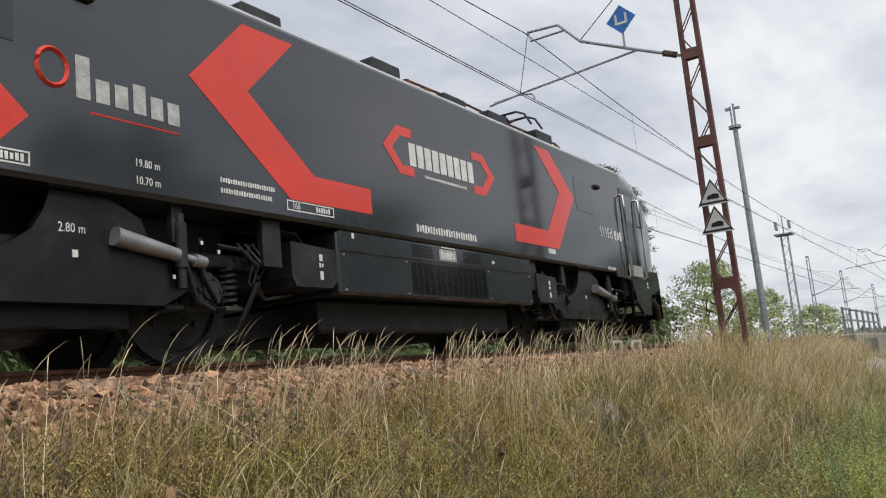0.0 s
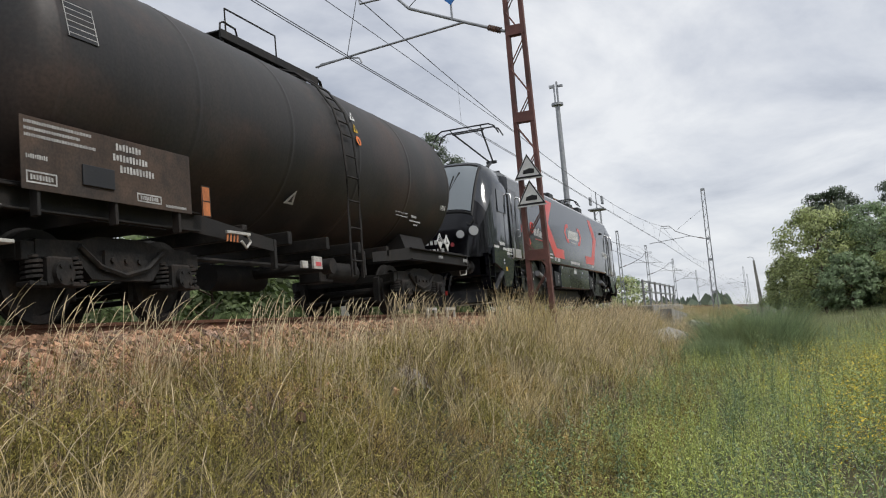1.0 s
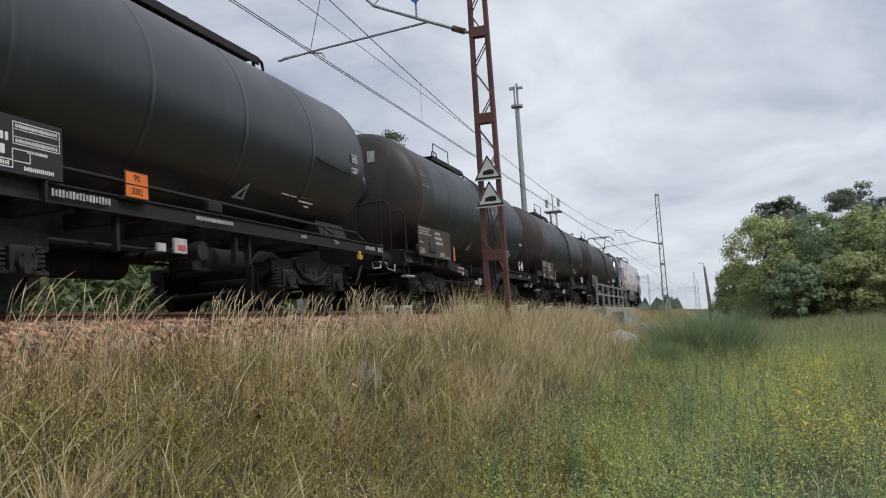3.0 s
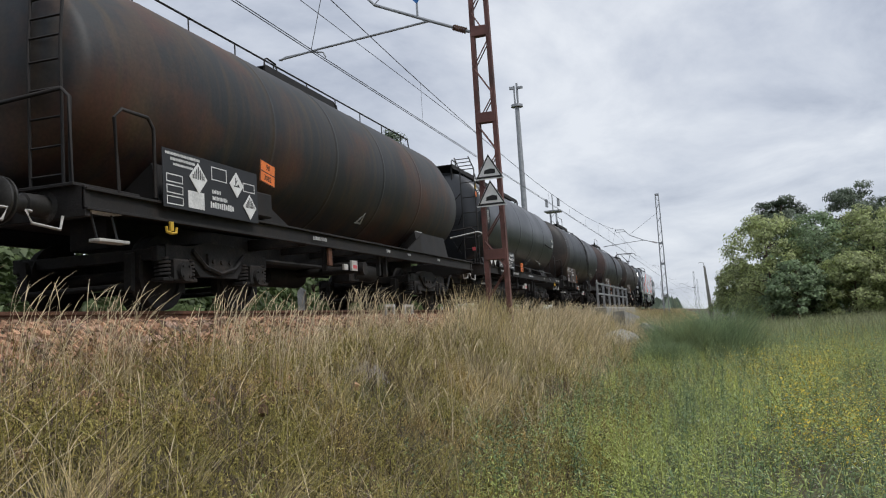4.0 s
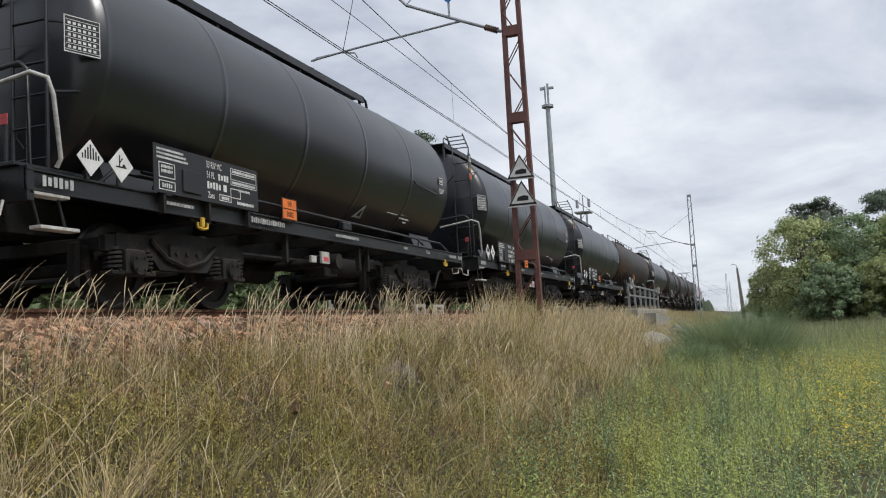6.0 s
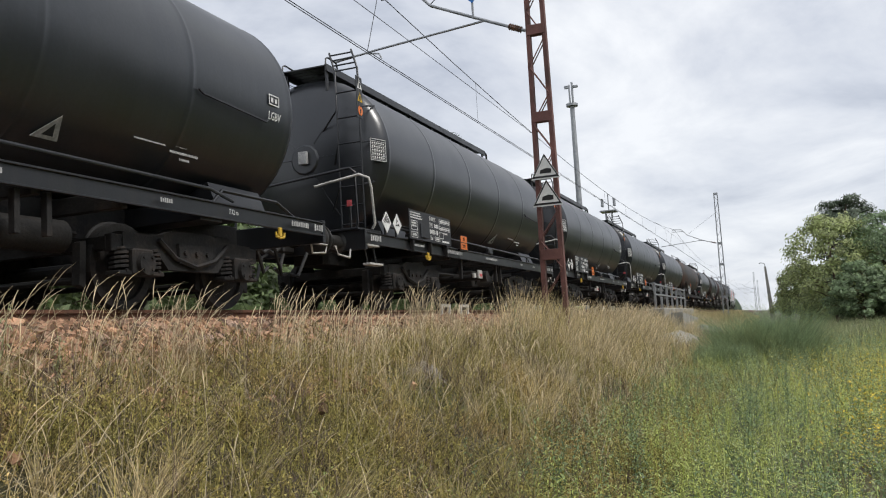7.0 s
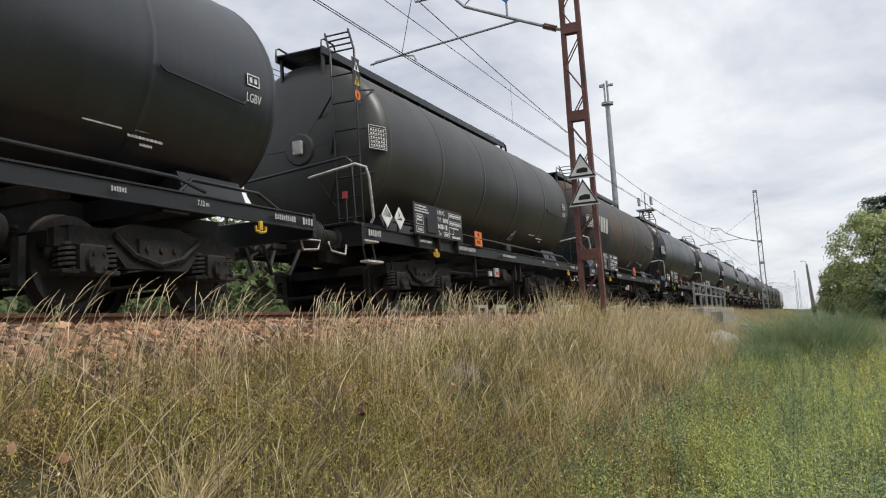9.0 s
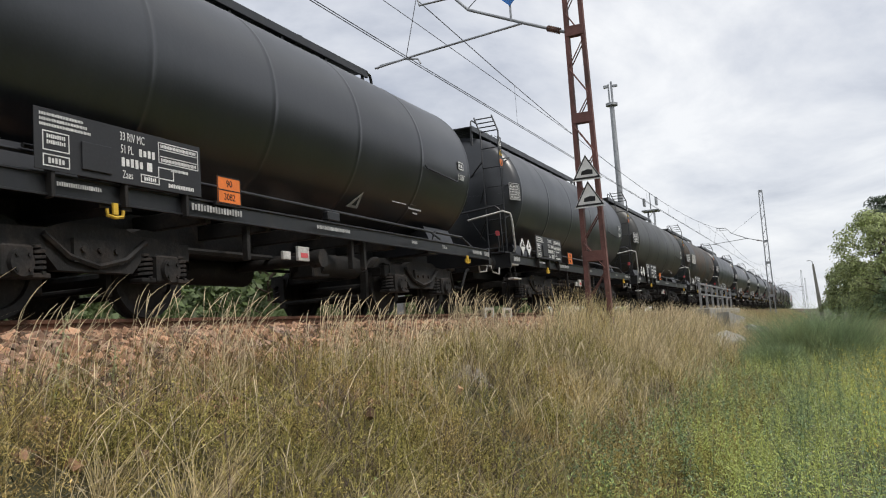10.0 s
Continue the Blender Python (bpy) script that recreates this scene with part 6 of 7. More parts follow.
# ---- track ----
RAIL = [(-.075, -.172), (.075, -.172), (.075, -.160), (.02, -.142), (.009, -.12), (.009, -.05), (.036, -.035), (.036, -.004), (.028, 0), (-.028, 0), (-.036, -.004), (-.036, -.035), (-.009, -.05), (-.009, -.12), (-.02, -.142), (-.075, -.160)]
for tx in (0.0, -4.2):
    for sx in (-.754, .754):
        g = Geo()
        g.prism([(tx + sx + a, b) for a, b in RAIL], "y", -250, 400)
        solid("rail", g, M["rust"], "rusty steel rail with a worn top", "rail", group="rails", kind="structure")
sleeper = Geo().prism([(-1.25, -.34), (1.25, -.34), (1.25, -.20), (1.22, -.176), (.45, -.176), (.3, -.22), (-.3, -.22), (-.45, -.176), (-1.22, -.176), (-1.25, -.20)], "y", -.13, .13).mesh("sleeper", M["concrete"])
track_panel = thing("track_panel", "concrete sleepers under the rails", "track", kind="structure")
for k in range(110):
    part("sleeper", sleeper, None, track_panel, at=pose(0, -6 + k * .62, 0))


# ---- overhead line ----
def mast(x, y, top, m, label, side_=1, arm=True):
    """Lattice mast of two channels with diagonal lacing, tapering upwards, and a tubular cantilever."""
    o = thing("catenary_mast", label, "catenary mast", "catenary masts", pose(x, y, 0))
    z0 = -1.0
    wb, wt = .20, .13
    wid = lambda z: wb + (wt - wb) * (z - z0) / (top - z0)
    for s in (-1, 1):
        g = Geo()
        for (zl, zh) in ((z0, top),):
            a, b = wid(zl), wid(zh)
            g.loft([[(s * a - .045, -.07, zl), (s * a + .045, -.07, zl), (s * a + .045, .07, zl), (s * a - .045, .07, zl)],
                    [(s * b - .038, -.06, zh), (s * b + .038, -.06, zh), (s * b + .038, .06, zh), (s * b - .038, .06, zh)]])
        part("chord", g, m, o)
    n = 17
    for i in range(n):
        za, zb = z0 + .5 + (top - z0 - .7) * i / n, z0 + .5 + (top - z0 - .7) * (i + .92) / n
        s = 1 if i % 2 else -1
        for fy in (-.066, .066):
            g = Geo()
            g.tube([(-s * wid(za), fy, za), (s * wid(zb), fy, zb)], .013, 4)
            part("lacing", g, m, o)
    for z in (top - .1, 5.35, 3.6, .9):
        part("tie_plate", Geo().box((-wid(z) - .02, -.078, z - .10), (wid(z) + .02, .078, z + .10), .004), m, o)
    part("footing", Geo().box((-.4, -.4, -1.5), (.4, .4, -.86), .03), M["concrete"], o)
    if arm:
        cantilever(o, x)
    return o


def cantilever(o, x):
    """Tubes from the mast out over the track at x = 0; o's own space."""
    T = M["galv"]
    a, b, c = (-.22, 0, 5.38), (-(x - 2.37), 0, 5.74), (-(x - .25), 0, 6.95)
    part("arm_tube", Geo().tube([a, b, (-(x - 1.2), 0, 6.28)], .032, 8), T, o, smooth=60)
    part("arm_tube", Geo().tube([(-(x - 1.2), 0, 6.28), (-(x - .75), 0, 6.78), (-(x - .05), 0, 6.83)], .030, 8), T, o, smooth=60)
    part("arm_tube", Geo().tube([(-(x - .85), .0, 6.62), (-(x - .10), 0, 6.62), (-(x - .05), 0, 6.86)], .022, 6), T, o, smooth=60)
    ins = Geo()
    for k in range(6):
        t = .10 + k * .055
        p, q = Vector(a).lerp(Vector(b), t), Vector(a).lerp(Vector(b), t + .03)
        ins.cyl(p, q, .07, .05, 10)
    part("insulator", ins, M["rust"], o)
    part("steady_tube", Geo().tube([b, (-(x + .05), 0, 5.56), (-(x + 1.05), 0, 5.46)], .024, 8), T, o, smooth=60)
    part("stay", Geo().tube([(-(x - .05), 0, 6.83), (-(x + .3), 0, 5.52)], .008, 5), M["wire"], o)
    part("registration_arm", Geo().tube([(-(x + 1.0), 0, 5.44), (-(x + .92), 0, 5.50), (-(x + .35), 0, 5.53), (-(x + .02), 0, 5.47), (-(x - .04), 0, 5.36)], .019, 7), T, o, smooth=60)
    part("top_stay", Geo().tube([(-.18, 0, 7.9), (-(x - 1.2), 0, 6.30)], .010, 5), M["wire"], o)


MASTS = [(3.40, 16.0, 9.4), (3.75, 74.0, 9.6), (3.75, 236.0, 9.6), (3.75, 299.0, 9.6), (3.75, -47.0, 9.4)]
for i, (mx_, my_, mt_) in enumerate(MASTS):
    o = mast(mx_, my_, mt_, M["mast"] if i == 0 else M["galv"], "red-brown lattice mast with a cantilever and two warning signs" if i == 0 else "grey lattice mast with a cantilever over the track")
for fy_ in (103, 130, 171, 234, 297):
    far = mast(-8.0, fy_, 9.8, M["galv"], "grey lattice mast on the far side of the tracks", arm=False)
    far.matrix_basis = pose(-8.0, fy_, 0, 0, 0, 180)
    cantilever(far, 3.8)


def triangle_sign(x, y, z, s, h):
    o = thing("warning_sign", "white triangular sign with black wagon symbol on the mast", "sign", "signs on the mast", pose(x, y, z))
    def tri(k, d0, d1):
        c = -h * .02
        return Geo().prism([(-s * k, -h / 2 * k + c * k), (s * k, -h / 2 * k + c * k), (0, h / 2 * k + c * k)], "y", d0, d1)
    part("panel", tri(1.0, -.004, .0), M["sign_white"], o)
    b = Geo()
    P = lambda k: [Vector((-s * k, -.006, -h / 2 * k - .06 * h * (1 - k))), Vector((s * k, -.006, -h / 2 * k - .06 * h * (1 - k))), Vector((0, -.006, h / 2 * k - .06 * h * (1 - k)))]
    A, B = P(.93), P(.76)
    for i in range(3):
        j = (i + 1) % 3
        b.raw([A[i], A[j], B[j], B[i]] + [v + Vector((0, .002, 0)) for v in (A[i], A[j], B[j], B[i])], [(0, 1, 2, 3), (4, 5, 6, 7), (0, 1, 5, 4), (2, 3, 7, 6)])
    part("border", b, M["black"], o)
    k = Geo()
    k.prism([(-.11, -h * .30), (.12, -h * .30), (.12, -h * .14), (.03, -h * .10), (-.09, -h * .16)], "y", -.008, -.005)
    part("symbol", k, M["black"], o)
    part("clamp", Geo().box((-.05, 0, -.10), (.05, .07, -.05), .004), M["galv"], o)


triangle_sign(3.40, 15.90, 2.62, .29, .50)
triangle_sign(3.41, 15.89, 2.10, .30, .52)

u = thing("section_sign", "blue diamond sign with a white letter on the cantilever", "sign", m=pose(2.12, 15.97, 6.45))
part("panel", Geo().prism([(0, -.31), (.31, 0), (0, .31), (-.31, 0)], "y", -.01, 0), M["blue"], u)
g = Geo()
g.box((-.13, -.014, -.10), (-.08, -.011, .12), .001).box((.08, -.014, -.10), (.13, -.011, .12), .001).box((-.08, -.014, -.10), (.08, -.011, -.05), .001)
part("symbol", g, M["white"], u)
part("stem", Geo().box((-.02, 0, -.62), (.02, .03, .0), .004), M["galv"], u)


def wires():
    def line(name, pts, r, label):
        g = Geo()
        g.tube(pts, r, 5)
        solid(name, g, M["wire"], label, "overhead wire", group="overhead wires", kind="structure")
    for tx, sgn, y0 in ((0.0, 1, 16.0), (-4.2, -1, 30.0)):
        supports = [(y0 + 63 * k if (k <= 0 or tx) else (74.0 + 63 * (k - 1)), (.18 if k % 2 else -.02) * sgn) for k in range(-2, 6)]
        cpts = [(tx + dx, y, 5.34) for y, dx in supports]
        for d in (-.03, .03):
            line("contact_wire", [(x + d, y, z) for x, y, z in cpts], .009, "dark contact wire")
        for y, dx in supports[1:5]:
            bx = tx + dx
            line("bridle_wire", [(bx, y - 12.5, 6.22), (bx, y - 11, 6.24), (bx, y, 6.27), (bx, y + 11, 6.24), (bx, y + 12.5, 6.22)], .008, "dark stitch wire under the support")
        mp = []
        for (ya, da), (yb, db) in zip(supports, supports[1:]):
            for k in range(12):
                t = k / 12
                sag = 4 * t * (1 - t) * .95
                mp.append((tx + da + (db - da) * t, ya + (yb - ya) * t, 6.84 - sag))
        line("messenger_wire", mp, .011, "dark messenger wire")
        for (ya, da), (yb, db) in zip(supports[1:5], supports[2:6]):
            for k in range(1, 9):
                t = k / 9
                y, x = ya + (yb - ya) * t, tx + da + (db - da) * t
                line("dropper", [(x, y, 5.34), (x, y, 6.84 - 4 * t * (1 - t) * .95)], .004, "thin dropper wire")
        if tx:
            line("feeder_wire", [(tx - 3.5, -120, 8.2), (tx - 3.5, 100, 8.0), (tx - 3.5, 300, 8.0)], .011, "dark feeder wire")


wires()

# ---- other fixed things ----
g = Geo()
g.cyl((0, 0, -1.2), (0, 0, 17.6), .30, .19, 14)
o = thing("radio_mast", "tall pale grey tubular mast with aerials at its top", "mast", m=pose(-6.8, 69.5, 0))
part("pole", g, M["galv"], o, smooth=40)
part("ring", Geo().cyl((0, 0, 17.55), (0, 0, 17.75), .5, n=16), M["galv"], o)
part("aerial", Geo().cyl((.1, 0, 17.7), (.1, 0, 19.6), .09, n=8).cyl((-.15, 0, 17.7), (-.15, 0, 19.4), .07, n=8).box((-.55, -.1, 19.1), (-.2, .1, 19.35), .02).box((.2, -.1, 19.1), (.6, .1, 19.3), .02), M["galv"], o)

o = thing("signal_tower", "grey lattice mast with aerials beyond the tracks", "mast", m=pose(-7.2, 86, 0))
g = Geo()
for sx in (-.3, .3):
    for sy in (-.3, .3):
        g.tube([(sx, sy, -1), (sx, sy, 10.6)], .045, 5)
part("legs", g, M["galv"], o)
g = Geo()
for k in range(16):
    z, s = -.8 + k * .7, (1 if k % 2 else -1)
    g.tube([(-.3 * s, -.3, z), (.3 * s, -.3, z + .7)], .025, 4).tube([(-.3, -.3 * s, z), (-.3, .3 * s, z + .7)], .025, 4)
part("lacing", g, M["galv"], o)
part("platform", Geo().box((-.8, -.8, 10.4), (.8, .8, 10.55), .02).box((-.7, -.3, 11), (-.5, .3, 11.8), .02).box((.5, -.3, 11), (.7, .3, 11.8), .02).cyl((0, 0, 10.5), (0, 0, 12.3), .05, n=6), M["galv"], o)

o = thing("concrete_post", "leaning grey concrete post with a small lamp hook", "post", m=pose(7.35, 75, -1.9, 0, -3, 0))
part("shaft", Geo().loft([[(-.2, -.15, -.2), (.2, -.15, -.2), (.2, .15, -.2), (-.2, .15, -.2)], [(-.10, -.1, 5.1), (.06, -.1, 5.1), (.06, .1, 5.1), (-.10, .1, 5.1)]]), M["concrete"], o)
part("hook", Geo().tube([(-.02, 0, 5.1), (-.05, 0, 5.35), (-.3, 0, 5.45), (-.45, 0, 5.40)], .03, 6), M["galv"], o)

# culvert: head wall with a railing
o = thing("culvert_railing", "grey steel railing on a concrete culvert head", "railing", m=pose(3.3, 0, 0))
part("head_wall", Geo().box((-.25, 31.5, -1.2), (.35, 44, -.10), .03), M["concrete"], o, "pale concrete head wall")
for k in range(7):
    part("post", Geo().box((-.04, 32 + k * 1.92 - .04, -.12), (.04, 32 + k * 1.92 + .04, .86), .006), M["galv"], o)
for z in (.80, .42):
    part("rail_bar", Geo().box((-.025, 31.95, z - .03), (.025, 43.6, z + .03), .006), M["galv"], o)
o = solid("wing_wall", Geo().prism([(31.2, -.30), (38, -.55), (38, -1.6), (31.2, -1.6)], "x", 3.9, 4.3), M["concrete"], "sloping pale concrete wing wall beside the culvert", "wing wall", kind="structure")
solid("concrete_slab", Geo().box((-.4, -1.4, -.12), (.4, 1.4, .12), .05), M["concrete"], "pale broken concrete slab in the grass", "slab", group="concrete slabs", m=pose(4.75, 34.5, -1.12, -6, 16, 12))
solid("concrete_slab", Geo().box((-.35, -1.0, -.10), (.35, 1.0, .10), .05), M["concrete"], "pale broken concrete slab in the grass", "slab", group="concrete slabs", m=pose(4.55, 26.0, -1.12, 4, 22, -14))

# white-painted marker frames by the rail, white marker post
for y in (14.4, 15.4):
    o = thing("track_marker", "small white-painted metal frame beside the rail", "track marker", "marker frames", pose(1.75, y, -.21))
    part("bar", Geo().box((-.02, -.24, .20), (.02, .24, .25), .004), M["offwhite"], o)
    for d in (-.22, .17):
        part("leg", Geo().box((-.02, d, 0), (.02, d + .05, .20), .004), M["offwhite"], o)
o = solid("marker_post", Geo().prism([(-.09, 0), (.09, 0), (.09, .85), (0, .95), (-.09, .85)], "y", -.06, .06), M["offwhite"], "low white-painted concrete marker post between the tracks", "marker post", m=pose(-2.1, 18.6, -.22))

# field stone on the slope
me = Geo().lathe([(-.30, .01), (-.24, .15), (-.1, .24), (.08, .25), (.22, .17), (.30, .01)], 14).mesh("field_stone", M["stone"], 50)
for v in me.vertices:
    n_ = noise.noise(v.co * 4.0) * .09
    v.co *= 1 + n_ * 2.2
solid("field_stone", me, None, "pale grey weathered stone lying in the grass", "stone", m=pose(3.78, 8.25, -1.03, 10, 20, 35) @ Matrix.Diagonal((1.25, 1.5, 1.15, 1)))

solid("roadside_barrier", Geo().box((10.0, 54.9, -1.9), (17.0, 55.15, -1.58), .02), M["offwhite"], "low white-painted barrier before the grove", "barrier", kind="structure")


# ---- plants ----
def blades(x, y, h, w, lean, material, name, seg=3, bend=.35, wind=(.0, .0), base=None, rng=RNG):
    """Tapered curved blades, one island each. Returns a mesh."""
    n = len(x)
    z0 = ground_height(x, y) - .02 if base is None else base
    a = rng.uniform(0, 2 * np.pi, n)
    dirx, diry = np.cos(a) * lean + wind[0], np.sin(a) * lean + wind[1]
    b = rng.uniform(0, 2 * np.pi, n)
    sx, sy = np.cos(b), np.sin(b)
    rows = []
    for k in range(seg + 1):
        t = k / seg
        hz = h * (t - .12 * t * t)
        off = h * (t * .35 + bend * t * t)
        cx, cy, cz = x + dirx * off, y + diry * off, z0 + hz
        ww = w * (1 - t) ** .6 * .5 + .0004
        rows.append(np.stack([cx - sx * ww, cy - sy * ww, cz], 1))
        rows.append(np.stack([cx + sx * ww, cy + sy * ww, cz], 1))
    v = np.stack(rows, 1)
    m = 2 * (seg + 1)
    f = np.array([(2 * k, 2 * k + 1, 2 * k + 3, 2 * k + 2) for k in range(seg)])
    faces = (f[None] + m * np.arange(n)[:, None, None]).reshape(-1, 4)
    return quads(name, v.reshape(-1, 3), faces, material)


def heads(x, y, h, lean, wind, material, name, rng=RNG):
    """Stalks with a narrow seed head: a thin stem and a spindle of crossed faces."""
    n = len(x)
    z0 = ground_height(x, y) - .02
    a = rng.uniform(0, 2 * np.pi, n)
    dx, dy = np.cos(a) * lean + wind[0], np.sin(a) * lean + wind[1]
    bend = rng.uniform(.05, .62, n)
    T = np.array([0, .4, .78, .83, .91, 1.0])
    Wd = np.array([.0019, .0017, .0013, .0029, .0034, .0008])
    vs = []
    for c, s in ((1, 0), (0, 1)):
        for t, wd in zip(T, Wd):
            off = h * (t * .15 + bend * t * t + .12 * t ** 6)
            p = np.stack([x + dx * off, y + dy * off, z0 + h * (t - .07 * t * t - .06 * t ** 6)], 1)
            d = np.array([c, s, 0.0]) * wd
            vs += [p - d, p + d]
    v = np.stack(vs, 1)
    m, q = v.shape[1], len(T)
    f = np.array([(2 * (k + o), 2 * (k + o) + 1, 2 * (k + o) + 3, 2 * (k + o) + 2) for o in (0, q) for k in range(q - 1)])
    faces = (f[None] + m * np.arange(n)[:, None, None]).reshape(-1, 4)
    return quads(name, v.reshape(-1, 3), faces, material)


def scatter(n, x0, x1, y0, y1, power=1.0, rng=RNG):
    y = y0 + (y1 - y0) * rng.random(n) ** power
    return rng.uniform(x0, x1, n), y


def clumped(x, y, k=.9):
    """0 to 1, patchy."""
    return .5 + .5 * np.sin(x * 2.1 * k + 1.3 * np.sin(y * 1.1 * k)) * np.sin(y * 1.7 * k + 1.9 * np.sin(x * .9 * k))


def stuff(name, me, label, category):
    return solid(name, me, None, label, category, kind="stuff")


# low tawny-green turf on the slope
x, y = scatter(95000, 2.45, 6.4, 1.4, 32, 1.9)
keep = RNG.random(len(x)) < np.interp(x, [2.45, 2.75], [.3, 1])
x, y = x[keep], y[keep]
c = clumped(x, y)
stuff("low_grass", blades(x, y, RNG.uniform(.08, .30, len(x)) * (.35 + .95 * c), RNG.uniform(.0030, .0066, len(x)) * (1 + y / 16), 1.15, M["dry_low"], "low_grass", 2, .6), "low tawny-green grass on the railway slope", "grass")


def leafy(n, x, y, h, material, name, per=26, size=.035, rng=RNG):
    """Herbs: many small leaf faces round upright stems, in one mesh."""
    m = n * per
    i = np.repeat(np.arange(n), per)
    t = rng.random(m) ** .8
    a = rng.uniform(0, 2 * np.pi, m)
    r = (.03 + .10 * (1 - t)) * h[i] * 1.6
    p = np.stack([x[i] + np.cos(a) * r, y[i] + np.sin(a) * r, ground_height(x, y)[i] + t * h[i]], 1)
    s = size * rng.uniform(.5, 1.3, m) * (1.1 - .5 * t)
    d = np.stack([np.cos(a), np.sin(a), rng.uniform(-.1, .9, m)], 1)
    d /= np.linalg.norm(d, axis=1)[:, None]
    q = np.cross(d, np.stack([rng.normal(size=m) * .4, rng.normal(size=m) * .4, np.ones(m)], 1))
    q /= np.linalg.norm(q, axis=1)[:, None]
    v = np.stack([p, p + d * s[:, None] + q * s[:, None] * .35, p + d * s[:, None] * 2.1, p + d * s[:, None] - q * s[:, None] * .35], 1)
    return quads(name, v.reshape(-1, 3), np.arange(4 * m).reshape(-1, 4), material, False)


# thin dry grass that creeps up over the ballast's foot
x, y = scatter(9000, 2.30, 3.30, 1.8, 14, 1.3)
keep = RNG.random(len(x)) < np.interp(x, [2.3, 2.9], [.25, 1]) * (.35 + .65 * clumped(x, y, 1.4))
x, y = x[keep], y[keep]
stuff("shoulder_grass", blades(x, y, RNG.uniform(.12, .42, len(x)), RNG.uniform(.0030, .0060, len(x)) * (1 + y / 18), .9, M["dry_low"], "shoulder_grass", 3, .5, (.08, .15), np.maximum(ground_height(x, y), np.interp(x, [1.72, 2.1, 2.95], [-.20, -.26, -.72])) - .02), "thin dry grass at the foot of the ballast", "grass")
# small-leaved herbs tangled in the turf
x, y = scatter(8500, 2.9, 6.3, 1.4, 22, 2.0)
hh = RNG.uniform(.12, .40, len(x)) * np.interp(x, [2.9, 3.4], [.6, 1])
w = clumped(x * 1.3 + 2, y * 1.2) + RNG.normal(0, .12, len(x)) > .80
stuff("slope_herbs", leafy(int((~w).sum()), x[~w], y[~w], hh[~w], M["herb_olive"], "slope_herbs", 20, .0105), "small-leaved olive herbs in the turf", "herbs")
stuff("withered_herbs", leafy(int(w.sum()), x[w], y[w], hh[w] * .9, M["herb_brown"], "withered_herbs", 22, .009), "withered purple-brown herbs in the turf", "herbs")


tufts_x, tufts_y, tufts_h = [], [], []


def twigs(x, y, h, material, name, branches=8, buds=6, bud=.0105, rng=RNG):
    """Bushy herbs: a thin stem, rising side branches and tiny buds along them, in one mesh."""
    n = len(x)
    z0 = ground_height(x, y) - .02
    lx, ly = rng.normal(0, .18, n) * h, rng.normal(0, .18, n) * h
    stem = lambda i, t: np.stack([x[i] + lx[i] * t, y[i] + ly[i] * t, z0[i] + h[i] * t], 1)

    def ribbon(p, q, w0, w1):
        a = rng.uniform(0, np.pi, len(p))
        d = np.stack([np.cos(a), np.sin(a), np.zeros(len(p))], 1)
        return np.stack([p - d * w0, p + d * w0, q + d * w1, q - d * w1], 1).reshape(-1, 3)
    all_ = np.arange(n)
    out = [ribbon(stem(all_, np.zeros(n)), stem(all_, np.ones(n)), .0026, .0012)]
    i = np.repeat(all_, branches)
    t = rng.uniform(.15, .92, len(i))
    a = rng.uniform(0, 2 * np.pi, len(i))
    L = h[i] * (1.05 - t) * rng.uniform(.35, .75, len(i))
    p = stem(i, t)
    q = p + np.stack([np.cos(a) * L * .75, np.sin(a) * L * .75, L * rng.uniform(.45, .95, len(i))], 1)
    out.append(ribbon(p, q, .0019, .0010))
    j = np.repeat(np.arange(len(i)), buds)
    u = rng.uniform(.2, 1.05, len(j))[:, None]
    c = p[j] * (1 - u) + q[j] * u + rng.normal(0, .006, (len(j), 3))
    d, e = rng.normal(size=(len(j), 3)), rng.normal(size=(len(j), 3))
    d /= np.linalg.norm(d, axis=1)[:, None]
    e /= np.linalg.norm(e, axis=1)[:, None]
    k = (bud * rng.uniform(.5, 1.2, len(j)))[:, None]
    out.append(np.stack([c - d * k, c + e * k * .5, c + d * k, c - e * k * .5], 1).reshape(-1, 3))
    v = np.concatenate(out)
    return quads(name, v, np.arange(len(v)).reshape(-1, 4), material, False)


x, y = scatter(4600, 3.4, 6.4, 1.6, 14, 1.5)
keep = clumped(x * .9 + 1, y * .8, 1.0) + RNG.normal(0, .2, len(x)) > .30
x, y = x[keep], y[keep]
stuff("bushy_herbs", twigs(x, y, RNG.uniform(.20, .46, len(x)), M["herb_olive"], "bushy_herbs"), "bushy olive-tan herbs with tiny buds on the slope", "herbs")
x, y = scatter(1500, 3.4, 6.2, 1.6, 13, 1.4)
keep = clumped(x * 1.3 + 2, y * 1.2) + RNG.normal(0, .12, len(x)) > .55
x, y = x[keep], y[keep]
stuff("dead_herbs", twigs(x, y, RNG.uniform(.22, .50, len(x)), M["herb_brown"], "dead_herbs", 10, 5, .006), "dead purple-brown twiggy herbs on the slope", "herbs")
